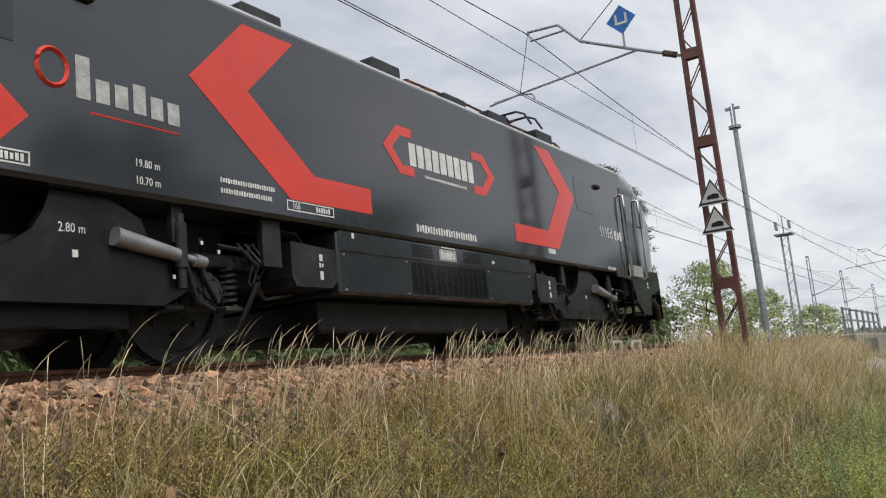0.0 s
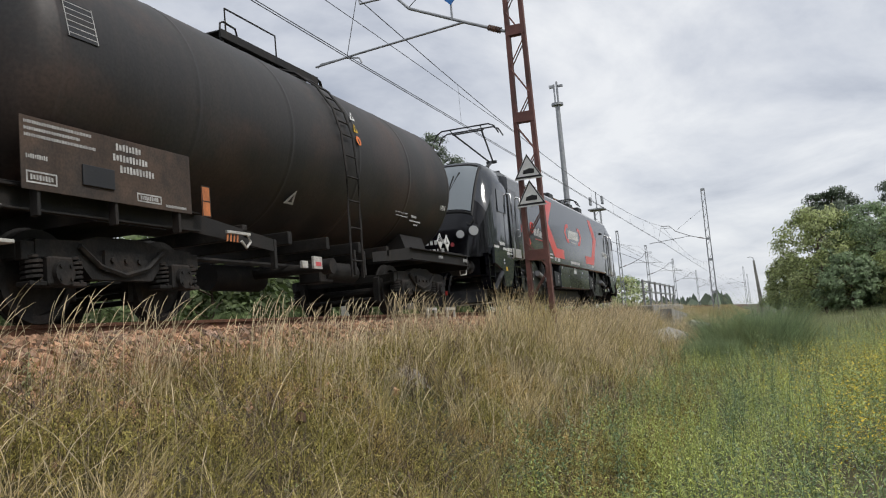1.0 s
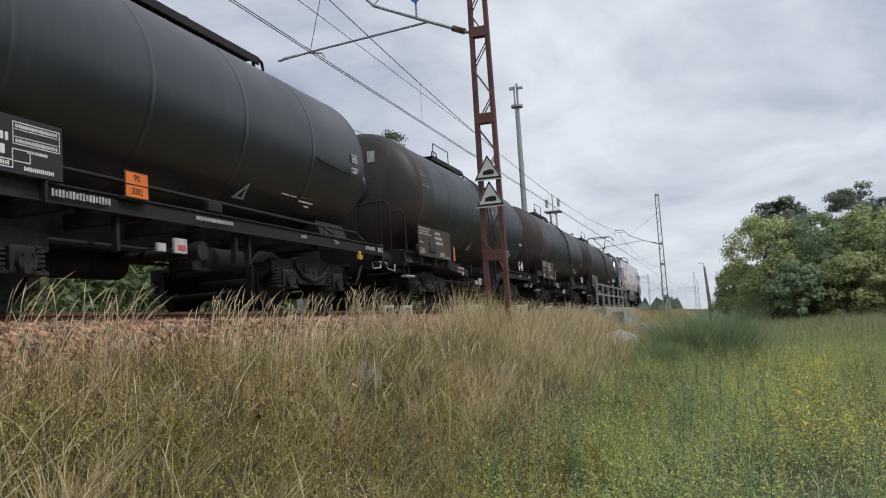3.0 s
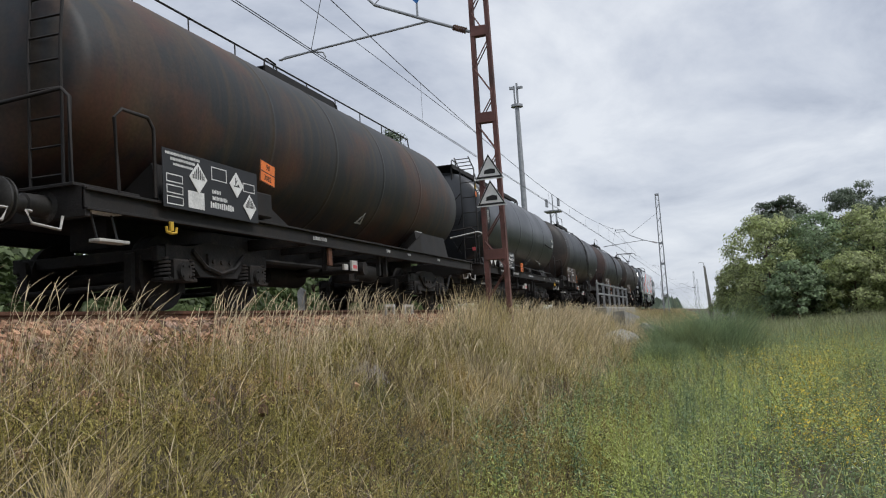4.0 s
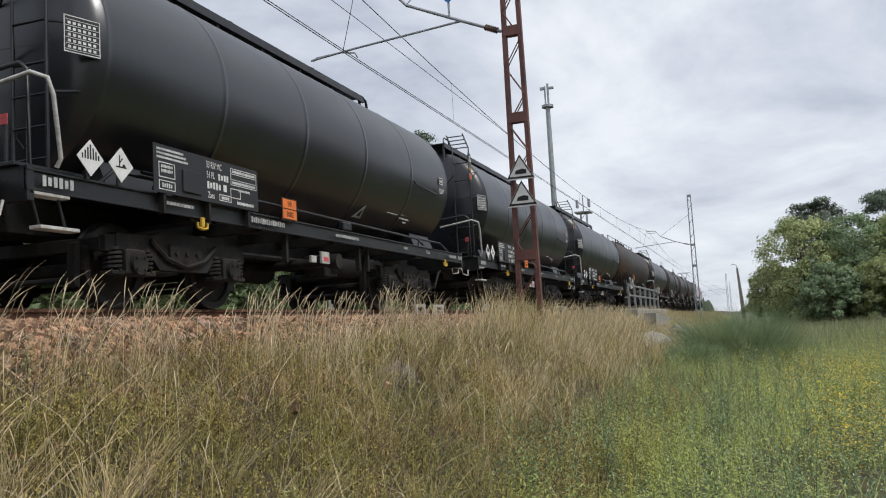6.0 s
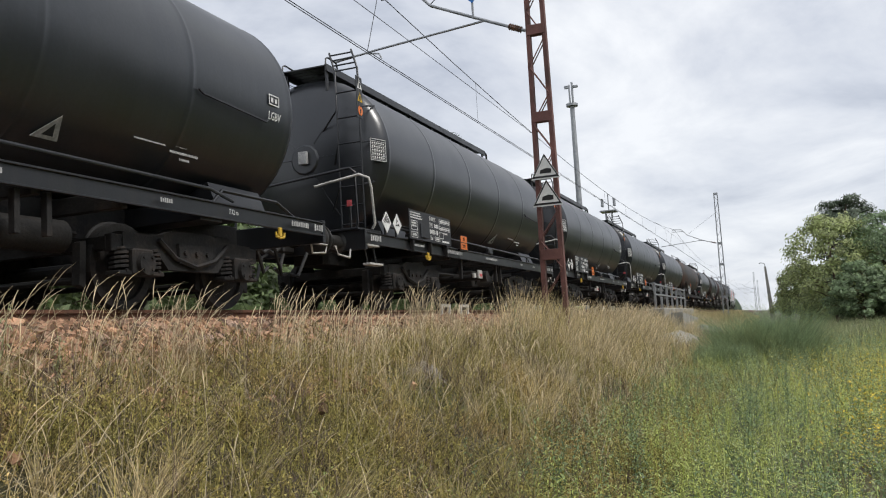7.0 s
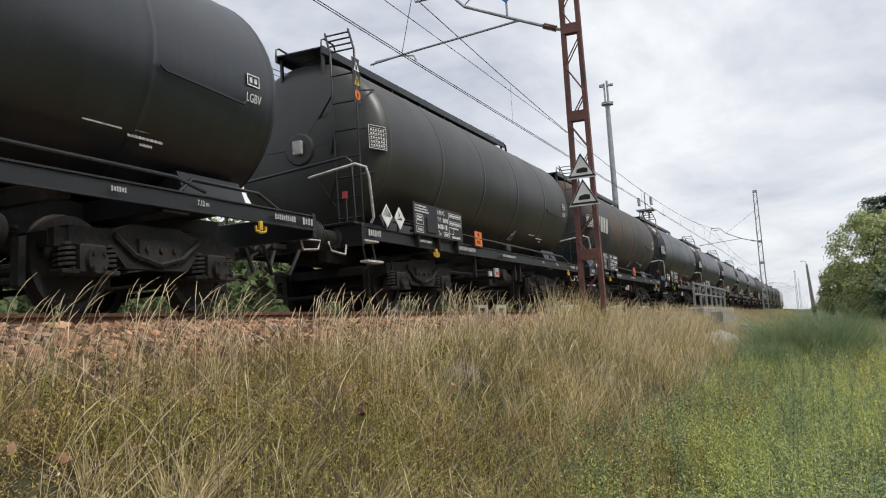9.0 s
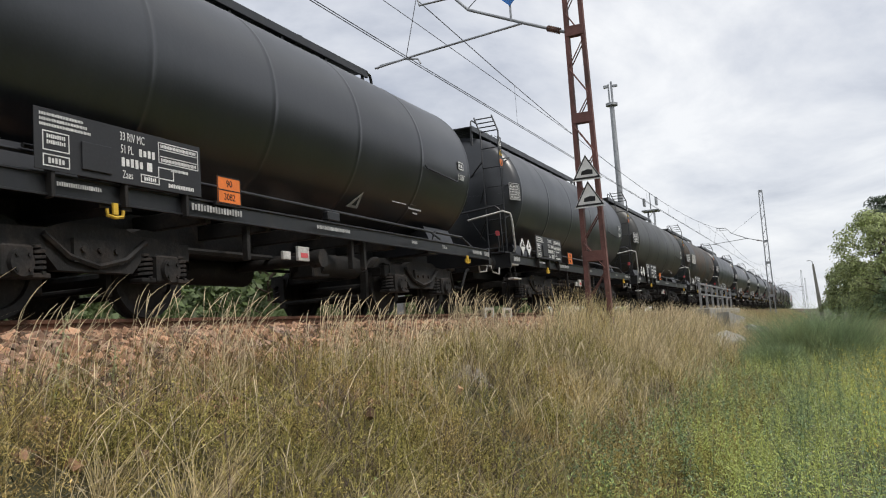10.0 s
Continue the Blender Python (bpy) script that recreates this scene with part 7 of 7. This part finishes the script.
# fine-leaved tufts that fan out
for cx, cy, nn, hh_ in [(RNG.uniform(3.3, 5.4), 2.6 + 11 * RNG.random() ** 1.3, 70, RNG.uniform(.35, .62)) for _ in range(38)]:
    tufts_x.append(cx + RNG.normal(0, .045, nn)); tufts_y.append(cy + RNG.normal(0, .045, nn)); tufts_h.append(hh_ * RNG.uniform(.5, 1.05, nn))
x, y = np.concatenate(tufts_x), np.concatenate(tufts_y)
stuff("grass_tufts", blades(x, y, np.concatenate(tufts_h), RNG.uniform(.0030, .0055, len(x)) * (1 + y / 20), .55, M["dry"], "grass_tufts", 4, .55, (.10, .22)), "fine straw-green grass tufts fanning out on the slope", "grass")
# tall dry grass in tufts, leaning with the wind; thin near the open ballast
tx, ty = scatter(1500, 2.95, 5.5, 2.0, 45, 1.25)
k = RNG.integers(0, len(tx), 22000)
x, y = tx[k] + RNG.normal(0, .065, len(k)), ty[k] + RNG.normal(0, .08, len(k))
keep = RNG.random(len(x)) < np.clip((y - 6.5) / 8.0, .03, 1) * np.interp(x, [2.9, 3.6, 4.6, 5.6], [1, 1, .75, .35])
x, y = x[keep], y[keep]
tall = np.interp(x, [2.6, 3.0, 4.2, 5.2, 6.0], [.35, .62, .55, .45, .3])
stuff("dry_grass", blades(x, y, tall * np.interp(y, [5, 8, 12, 15, 18, 40], [.55, .75, 1.05, 1.4, 1.4, 1.3]) * RNG.uniform(.4, 1.1, len(x)), RNG.uniform(.0034, .0068, len(x)) * (1 + y / 22), .60, M["dry"], "dry_grass", 3, .42, (.10, .26)), "tall straw-coloured grass tufts on the slope", "grass")
# high tufts round the mast's foot
x, y = 3.55 + RNG.normal(0, .35, 900), 14.6 + RNG.normal(0, .9, 900)
stuff("dry_grass", blades(x, y, RNG.uniform(.6, 1.25, len(x)), RNG.uniform(.005, .010, len(x)), .35, M["dry"], "dry_grass", 3, .3, (.06, .16)), "high dry grass round the mast's foot", "grass")
# stalks with seed heads
k = RNG.integers(0, 420, 11000)
tx, ty = scatter(420, 2.85, 5.3, 2.4, 45, 1.35)
x, y = tx[k] + RNG.normal(0, .16, len(k)), ty[k] + RNG.normal(0, .2, len(k))
keep = RNG.random(len(x)) < np.clip((y - 2.6) / 16.0, .10, 1) * np.interp(x, [3.0, 3.8, 5.0], [1, .9, .55])
x, y = x[keep], y[keep]
stuff("grass_stalks", heads(x, y, np.interp(x, [2.7, 3.2, 4.5, 5.4], [.80, .92, .78, .60]) * RNG.uniform(.55, 1.12, len(x)), .42, (.10, .24), M["straw"], "grass_stalks"), "thin straw stalks with seed heads", "grass")
# leaning feathery clumps beside the ballast
for cx, cy in ((3.05, 3.6), (3.2, 4.3), (3.1, 5.2), (3.55, 5.9), (3.2, 6.6), (3.6, 7.4), (3.1, 8.2), (3.9, 6.3), (3.2, 9.4)):
    x, y = cx + RNG.normal(0, .10, 26), cy + RNG.normal(0, .14, 26)
    stuff("grass_stalks", heads(x, y, RNG.uniform(.60, 1.0, 26), .22, (.05, .50), M["straw"], "grass_stalks"), "clump of leaning feathery straw stalks", "grass")
# bent and fallen straws
x, y = scatter(650, 3.1, 6.0, 1.8, 16, 1.4)
stuff("fallen_straw", blades(x, y, RNG.uniform(.25, .6, len(x)), RNG.uniform(.0030, .0046, len(x)), 1.6, M["straw"], "fallen_straw", 4, .6, (.2, .1), ground_height(x, y) + RNG.uniform(.05, .28, len(x))), "bent pale straws lying over the turf", "straw")
# grass along the far bank
x, y = scatter(9000, 2.85, 5.5, 45, 140, 1.4)
stuff("dry_grass", blades(x, y, RNG.uniform(.4, .9, len(x)), RNG.uniform(.012, .03, len(x)), .4, M["dry"], "dry_grass", 2), "dry grass farther along the bank", "grass")
# green meadow at the foot of the slope
x, y = scatter(80000, 5.0, 24, 3.2, 75, 1.9)
keep = (x < 6.5 + y * .42) & (x > 5.35 + .25 * np.sin(y * .9) + RNG.normal(0, .22, len(x)))
x, y = x[keep], y[keep]
c = clumped(x, y, .6)
stuff("meadow_grass", blades(x, y, RNG.uniform(.12, .42, len(x)) * (.35 + 1.0 * c), RNG.uniform(.004, .010, len(x)) * (1 + y / 25), .8, M["green"], "meadow_grass", 2, .45), "fresh green meadow grass", "grass")
n = 5200
x, y = scatter(n, 5.0, 18, 3.6, 45, 1.8)
keep = (x < 6.8 + y * .40) & (x > 5.3 + RNG.normal(0, .25, n))
x, y = x[keep], y[keep]
stuff("meadow_herbs", leafy(len(x), x, y, RNG.uniform(.20, .62, len(x)), M["green"], "meadow_herbs", 30, .020), "leafy green weeds in the meadow", "weeds")


def weeds(x, y, h, material, name, per=26, length=.10, width=.012, rise=.5, rng=RNG):
    """Upright stems with narrow drooping leaves all the way up, in one mesh."""
    n = len(x)
    z0 = ground_height(x, y) - .02
    la, lb = rng.normal(0, .13, n) * h, rng.normal(0, .13, n) * h
    i = np.repeat(np.arange(n), per)
    t = np.tile(np.linspace(.12, 1, per), n)
    a = np.tile(np.arange(per) * 2.4, n) + rng.uniform(0, .8, n * per)
    p = np.stack([x[i] + la[i] * t * t, y[i] + lb[i] * t * t, z0[i] + h[i] * t], 1)
    s = length * (1.15 - .75 * t) * rng.uniform(.7, 1.2, n * per) * (h[i] / h.mean())
    d = np.stack([np.cos(a), np.sin(a), np.full(len(a), rise)], 1)
    q = np.stack([-np.sin(a), np.cos(a), np.zeros(len(a))], 1) * (width * (1.1 - .5 * t))[:, None]
    mid, tip = p + d * (s * .55)[:, None], p + d * s[:, None]
    tip[:, 2] -= s * rise * .75
    leaf = np.stack([p, mid + q, tip, mid - q], 1).reshape(-1, 3)
    st = []
    for c, e in ((1, 0), (0, 1)):
        for k in (0, .5, 1.0):
            o = np.array([c, e, 0.0]) * (.003 - .002 * k)
            b = np.stack([x + la * k * k, y + lb * k * k, z0 + h * k], 1)
            st += [b - o, b + o]
    sv = np.stack(st, 1)
    f = np.array([(0, 1, 3, 2), (2, 3, 5, 4), (6, 7, 9, 8), (8, 9, 11, 10)])
    sf = (f[None] + 12 * np.arange(n)[:, None, None]).reshape(-1, 4) + len(leaf)
    return quads(name, np.concatenate([leaf, sv.reshape(-1, 3)]), np.concatenate([np.arange(len(leaf)).reshape(-1, 4), sf]), material, False)


def in_meadow(n, x0, x1, y0, y1, power, scale, low, shift=0.0):
    x, y = scatter(n, x0, x1, y0, y1, power)
    k = (x < 6.8 + y * .40) & (x > 5.2 + RNG.normal(0, .25, n)) & (clumped(x + shift, y - shift, scale) + RNG.normal(0, .1, n) > low)
    return x[k], y[k]


x, y = in_meadow(2600, 5.3, 14, 4.5, 34, 1.3, .75, .42)
stuff("narrow_leaved_weeds", weeds(x, y, RNG.uniform(.38, .80, len(x)), M["mugwort"], "narrow_leaved_weeds"), "dark blue-green narrow-leaved weeds", "weeds")
x, y = in_meadow(3200, 5.7, 13, 3.0, 24, 1.8, .8, .45, 3.0)
stuff("yellow_green_weeds", weeds(x, y, RNG.uniform(.35, .68, len(x)), M["spray"], "yellow_green_weeds", 34, .13, .006, .35), "feathery yellow-green weeds", "weeds")
x, y = in_meadow(900, 5.8, 15, 5, 26, 1.3, .7, .5, 7.0)
stuff("withered_weeds", leafy(len(x), x, y, RNG.uniform(.35, .6, len(x)), M["herb_brown"], "withered_weeds", 24, .008), "withered red-brown seed stems in the meadow", "weeds")
n = 700
x, y = scatter(n, 7.3, 15, 7.0, 34, 1.2)
keep = (x < 6.8 + y * .40) & (clumped(x, y, .35) > .45)
x, y = x[keep], y[keep]
hh = RNG.uniform(.5, .9, len(x))
stuff("yellow_flowers", leafy(len(x), x, y, hh, M["flower"], "yellow_flowers", 14, .013), "small yellow flowers among the weeds", "flowers")
for fx, fy, fr, fn in ((8.35, 14.9, .50, 90), (8.1, 8.5, .30, 30), (8.5, 9.5, .30, 32), (9.4, 18.0, .6, 45), (10.6, 28.0, .9, 50)):
    x, y = fx + RNG.normal(0, fr, fn), fy + RNG.normal(0, fr, fn)
    hh = RNG.uniform(.6, .95, fn)
    stuff("yellow_flowers", leafy(fn, x, y, hh, M["flower"], "yellow_flowers", 34, .021), "clump of tall yellow flowers", "flowers")
    stuff("flower_stems", leafy(fn, x, y, hh, M["green"], "flower_stems", 40, .022), "green leaves of the yellow flowers", "flowers")
x, y = scatter(900, 6.3, 11, 5.0, 22, 1.3)
stuff("white_flowers", leafy(len(x), x, y, RNG.uniform(.35, .6, len(x)), M["flower_white"], "white_flowers", 8, .011), "small white flowers among the weeds", "flowers")


def feather_bush(x0, y0, r, h, label):
    """A fine feathery shrub: sprays of hundreds of thin arching twigs round a common root."""
    o = thing("feathery_bush", label, "bush")
    for k in range(14):
        n = 620
        a0, q0 = k * 2.4, (.15 + .85 * k / 13) ** .5
        cx, cy = x0 + math.cos(a0) * q0 * r * .5, y0 + math.sin(a0) * q0 * r * .5
        x, y = cx + RNG.normal(0, r * .13, n), cy + RNG.normal(0, r * .13, n)
        top = h * (1.12 - .5 * q0) * RNG.uniform(.85, 1.15)
        me = blades(x, y, top * RNG.uniform(.35, 1.0, n), RNG.uniform(.006, .013, n), .8, M["bush"], "spray", 3, .45, (.0, .0), ground_height(x, y))
        part("spray", me, None, o)


feather_bush(7.0, 24.0, 2.0, 2.2, "soft blue-green feathery bush at the edge of the meadow")
feather_bush(6.1, 21.5, .9, 1.0, "low feathery green bush")
# leafy tall weeds by the rail: a stem with curled narrow leaves
def tall_weed(x, y, h, seed):
    rng = random.Random(seed)
    z = float(ground_height(np.array([x]), np.array([y]))[0]) + .02
    o = thing("weed", "grey-green leafy weed beside the ballast", "weed", "weeds by the rail", pose(x, y, z, 4, 5, seed * 40))
    part("stem", Geo().tube([(0, 0, -.05), (.01, .02, h * .5), (.03, .05, h)], .006, 6, .4), M["weed_grey"], o)
    for k in range(26):
        t = .15 + .85 * k / 25
        a, L, wd = k * 2.4 + rng.uniform(-.3, .3), h * (.24 - .15 * t) * rng.uniform(.8, 1.2), .011 * (1.2 - .5 * t)
        c, q = math.cos(a), math.sin(a)
        vs, n = [], 4
        for j in range(n + 1):
            u = j / n
            ww = wd * math.sin(math.pi * min(.96, .12 + u * .86))
            px, pz = L * u * (1 - .25 * u), L * (.75 * u - 1.0 * u * u)
            for sgn in (-1, 1):
                vs.append((c * px - q * ww * sgn, q * px + c * ww * sgn, pz))
        part("leaf", Geo().raw(vs, [(2 * j, 2 * j + 1, 2 * j + 3, 2 * j + 2) for j in range(n)]), M["weed_grey"], o, at=pose(.03 * t * t, .05 * t * t, h * t))


for k, (wx, wy, wh) in enumerate(((2.95, 3.75, .62), (3.1, 4.05, .40), (3.6, 12.5, .75), (2.9, 3.3, .50))):
    tall_weed(wx, wy, wh, k + 1)


def tree(x, y, z, h, spread, leaf, label, n=9000, crown_low=.12, seed=1, cat="tree", size=.16, conifer=False):
    rng = np.random.default_rng(seed)
    o = thing("tree", label, cat, "", pose(x, y, z))
    g = Geo()
    pts = [(0, 0, -.3)]
    for k in range(1, 7):
        pts.append((rng.normal(0, .04) * h * .3, rng.normal(0, .04) * h * .3, h * .95 * k / 6))
    g.tube(pts, .022 * h, 8, .15)
    tips = []
    for k in range(16):
        t = rng.uniform(.15, .9)
        a = rng.uniform(0, 6.28)
        L = spread * (1.1 - t * .75) * rng.uniform(.6, 1.0) if not conifer else spread * (1.05 - t) * rng.uniform(.7, 1.1)
        b = (0, 0, h * .95 * t)
        e = (math.cos(a) * L, math.sin(a) * L, h * .95 * t + L * (.45 if not conifer else .1))
        g.tube([b, ((b[0] + e[0]) / 2, (b[1] + e[1]) / 2, (b[2] + e[2]) / 2 + .05 * L), e], .007 * h, 5, .25)
    part("trunk", g, M["bark"], o)
    # clumps of leaves on an uneven crown
    K = 150 if not conifer else 80
    t = rng.random(K) ** (.8) * (1 - crown_low) + crown_low
    a = rng.uniform(0, 6.28, K)
    prof = np.sqrt(np.clip(1 - ((t - .45) / .58) ** 2, .02, 1)) if not conifer else .62 * np.sqrt(np.clip(1 - ((t - .66) / .36) ** 2, .03, 1))
    rr = spread * prof * np.sqrt(rng.uniform(.35, 1.0, K)) * rng.uniform(.80, 1.10, K)
    cx, cy, cz = np.cos(a) * rr, np.sin(a) * rr, t * h
    cs = spread * rng.uniform(.12, .25, K)
    i = rng.integers(0, K, n)
    d = rng.normal(size=(n, 3))
    d /= np.linalg.norm(d, axis=1)[:, None]
    rad = rng.random(n) ** .4
    p = np.stack([cx[i], cy[i], cz[i]], 1) + d * (rad * cs[i])[:, None] * np.array([1, 1, .75 if not conifer else .45])
    out_ = np.stack([np.cos(a[i]), np.sin(a[i]), np.full(n, .9)], 1) * .8 + d * .5 + rng.normal(size=(n, 3)) * .45
    u_ = np.cross(out_, rng.normal(size=(n, 3))); u_ /= np.linalg.norm(u_, axis=1)[:, None] + 1e-6
    w_ = np.cross(u_, out_); w_ /= np.linalg.norm(w_, axis=1)[:, None] + 1e-6
    s = size * rng.uniform(.5, 1.2, n)[:, None]
    wid = .5 if not conifer else .22
    v = np.stack([p - u_ * s, p + w_ * s * wid, p + u_ * s, p - w_ * s * wid], 1)
    part("crown", quads("crown", v.reshape(-1, 3), np.arange(4 * n).reshape(-1, 4), leaf, False), None, o)
    return o


# grove on the meadow side
BIG = [(11.3, 62, 7.4, 3.3, "leaf", 0), (12.9, 68, 9.3, 3.8, "needle", 1), (14.6, 63, 7.3, 3.4, "leaf_dark", 0), (17.8, 62, 7.2, 3.3, "leaf", 0), (18.2, 70, 10.1, 4.2, "needle", 1),
       (21.2, 61, 7.6, 3.6, "leaf_dark", 0), (9.6, 70, 4.6, 2.2, "leaf", 0), (24.8, 63, 8.2, 3.6, "leaf", 0), (16.0, 58.5, 4.2, 2.4, "leaf", 0), (12.6, 58.5, 4.0, 2.2, "leaf_dark", 0), (20.0, 57, 4.2, 2.6, "leaf", 0)]
for i, (x, y, h, s, m, con) in enumerate(BIG):
    tree(x, y, -1.9, h, s, M[m], "dark pine standing above the grove" if con else "dense broad-leaved tree at the meadow's edge", 13000 if not con else 9000, .02 if not con else .34, 20 + i, size=.125 if not con else .20, conifer=bool(con))
# trees beyond the tracks
FARS = [(-17, 66, 17.4, 3.0, "needle", 1), (-19, 71, 17, 2.8, "needle", 1), (-16.4, 61, 15.4, 2.6, "needle", 1), (-21, 78, 17.5, 3.0, "needle", 1), (-18.5, 62, 16.2, 2.8, "needle", 1), (-20, 66, 16.9, 2.8, "needle", 1), (-17.6, 73, 16.6, 2.9, "needle", 1), (-22.5, 72, 17.8, 3.0, "needle", 1), (-13, 80, 9.5, 3.8, "leaf", 0), (-16, 88, 10.5, 4.2, "leaf_dark", 0), (-12.5, 96, 7.5, 3.4, "leaf", 0), (-15, 110, 8, 4.0, "leaf_dark", 0),
        (-11.5, 125, 6.5, 3.6, "leaf", 0), (-13, 140, 7, 4, "leaf_dark", 0), ] + [
        (-12.5 - (k % 3) * .7, 2 + 4.3 * k, 5.2 + (k * 7 % 4) * .35, 3.0, "hedge", 0) for k in range(15)]
for i, (x, y, h, s, m, con) in enumerate(FARS):
    tree(x, y, -1.3, h, s, M[m], "tall pine beyond the tracks" if con else "leafy tree beyond the tracks", 4000 if con else 3000, .02 if not con else .45, 60 + i, size=.20, conifer=bool(con))
for k in range(13):
    tree(-17.5 - (k % 2), 1 + 5.2 * k, -1.4, 4.6 + (k * 3 % 4) * .25, 3.6, M["hedge"], "dense green shrub beyond the tracks", 2400, .0, 200 + k, size=.40)
# scrub beyond the tracks
n = 20000
x, y = -9.0 - 4 * RNG.random(n), RNG.uniform(2, 90, n)
stuff("far_scrub", blades(x, y, RNG.uniform(.4, 2.5, n), RNG.uniform(.03, .08, n), .6, M["hedge"], "far_scrub", 2), "green scrub beyond the tracks", "scrub")
# distant woods round the horizon
rng = np.random.default_rng(5)
n = 5200
ang = rng.uniform(-2.6, 2.6, n)
dist = rng.uniform(380, 520, n)
hx, hy = np.sin(ang) * dist, np.cos(ang) * dist
keep = ~((np.abs(hx) < 9) & (hy > 0))
hx, hy = hx[keep], hy[keep]
hh = rng.uniform(4, 10, len(hx))
stuff("far_woods", blades(hx, hy, hh, rng.uniform(5, 9, len(hx)), .1, M["far"], "far_woods", 3, .1, rng=rng), "hazy belt of distant woods", "woods")
# taller weeds, brown stems and pale grass before the grove
x, y = scatter(650, 5.6, 14, 7.0, 34, 1.3)
keep = x < 6.6 + y * .38
x, y = x[keep], y[keep]
stuff("tall_weeds", leafy(len(x), x, y, RNG.uniform(.55, .95, len(x)), M["feather"], "tall_weeds", 46, .026), "taller grey-green weeds in the meadow", "weeds")
x, y = scatter(9000, 5.4, 15, 5.0, 34, 1.4)
keep = (x < 6.6 + y * .38) & (clumped(x, y, .45) > .62)
x, y = x[keep], y[keep]
stuff("brown_stems", blades(x, y, RNG.uniform(.3, .7, len(x)), RNG.uniform(.003, .006, len(x)) * (1 + y / 30), .5, M["dry_low"], "brown_stems", 2), "brownish dead stems among the green", "weeds")
x, y = scatter(16000, 7.5, 24, 34, 60, 1.0)
keep = x < 6.5 + y * .36
x, y = x[keep], y[keep]
stuff("pale_meadow_grass", blades(x, y, RNG.uniform(.5, 1.1, len(x)), RNG.uniform(.012, .025, len(x)), .5, M["weed_grey"], "pale_meadow_grass", 2), "grey-green tall weeds before the grove", "grass")
# trees added out of sight behind the grove; they darken the locomotive's grazing reflections
for i in range(10):
    tree(15 + (i * 4 % 9), 92 + 18 * i, -1.9, 7 + (i * 5 % 3), 4.2, M["leaf_dark"], "hidden broad-leaved tree added beyond the grove to darken grazing reflections", 2600, .02, 160 + i, size=.35)
# wood added out of view behind the camera to darken reflections in the train
for i in range(22):
    tree(27 + (i * 5 % 9), -62 + 9.5 * i, -1.9, 11 + (i * 7 % 5), 5.2, M["hedge"], "unseen broad-leaved tree added to darken reflections in the train", 2600, .02, 120 + i, size=.42)


# ---- what moves ----
def motions():
    """The train gathers a little speed, then rolls evenly towards +y; every wheelset turns with it."""
    ahead = [(0.0, .27), (.1, .19), (.2, .10), (.3, .035), (.4, 0.0)] + [(t * .5, 0.0) for t in range(1, 21)]
    for ob, centre in MOVING:
        walk(ob, [(t, pose(0, centre + SPEED * t + d, 0)) for t, d in ahead])
    for ob, (x, y, z), r in WHEELS:
        step = SPEED / FPS / r
        walk(ob, [(k / FPS, Matrix.Translation((x, y, z)) @ Matrix.Rotation(-step * k, 4, "X")) for k in range(10 * FPS + 1)])


motions()
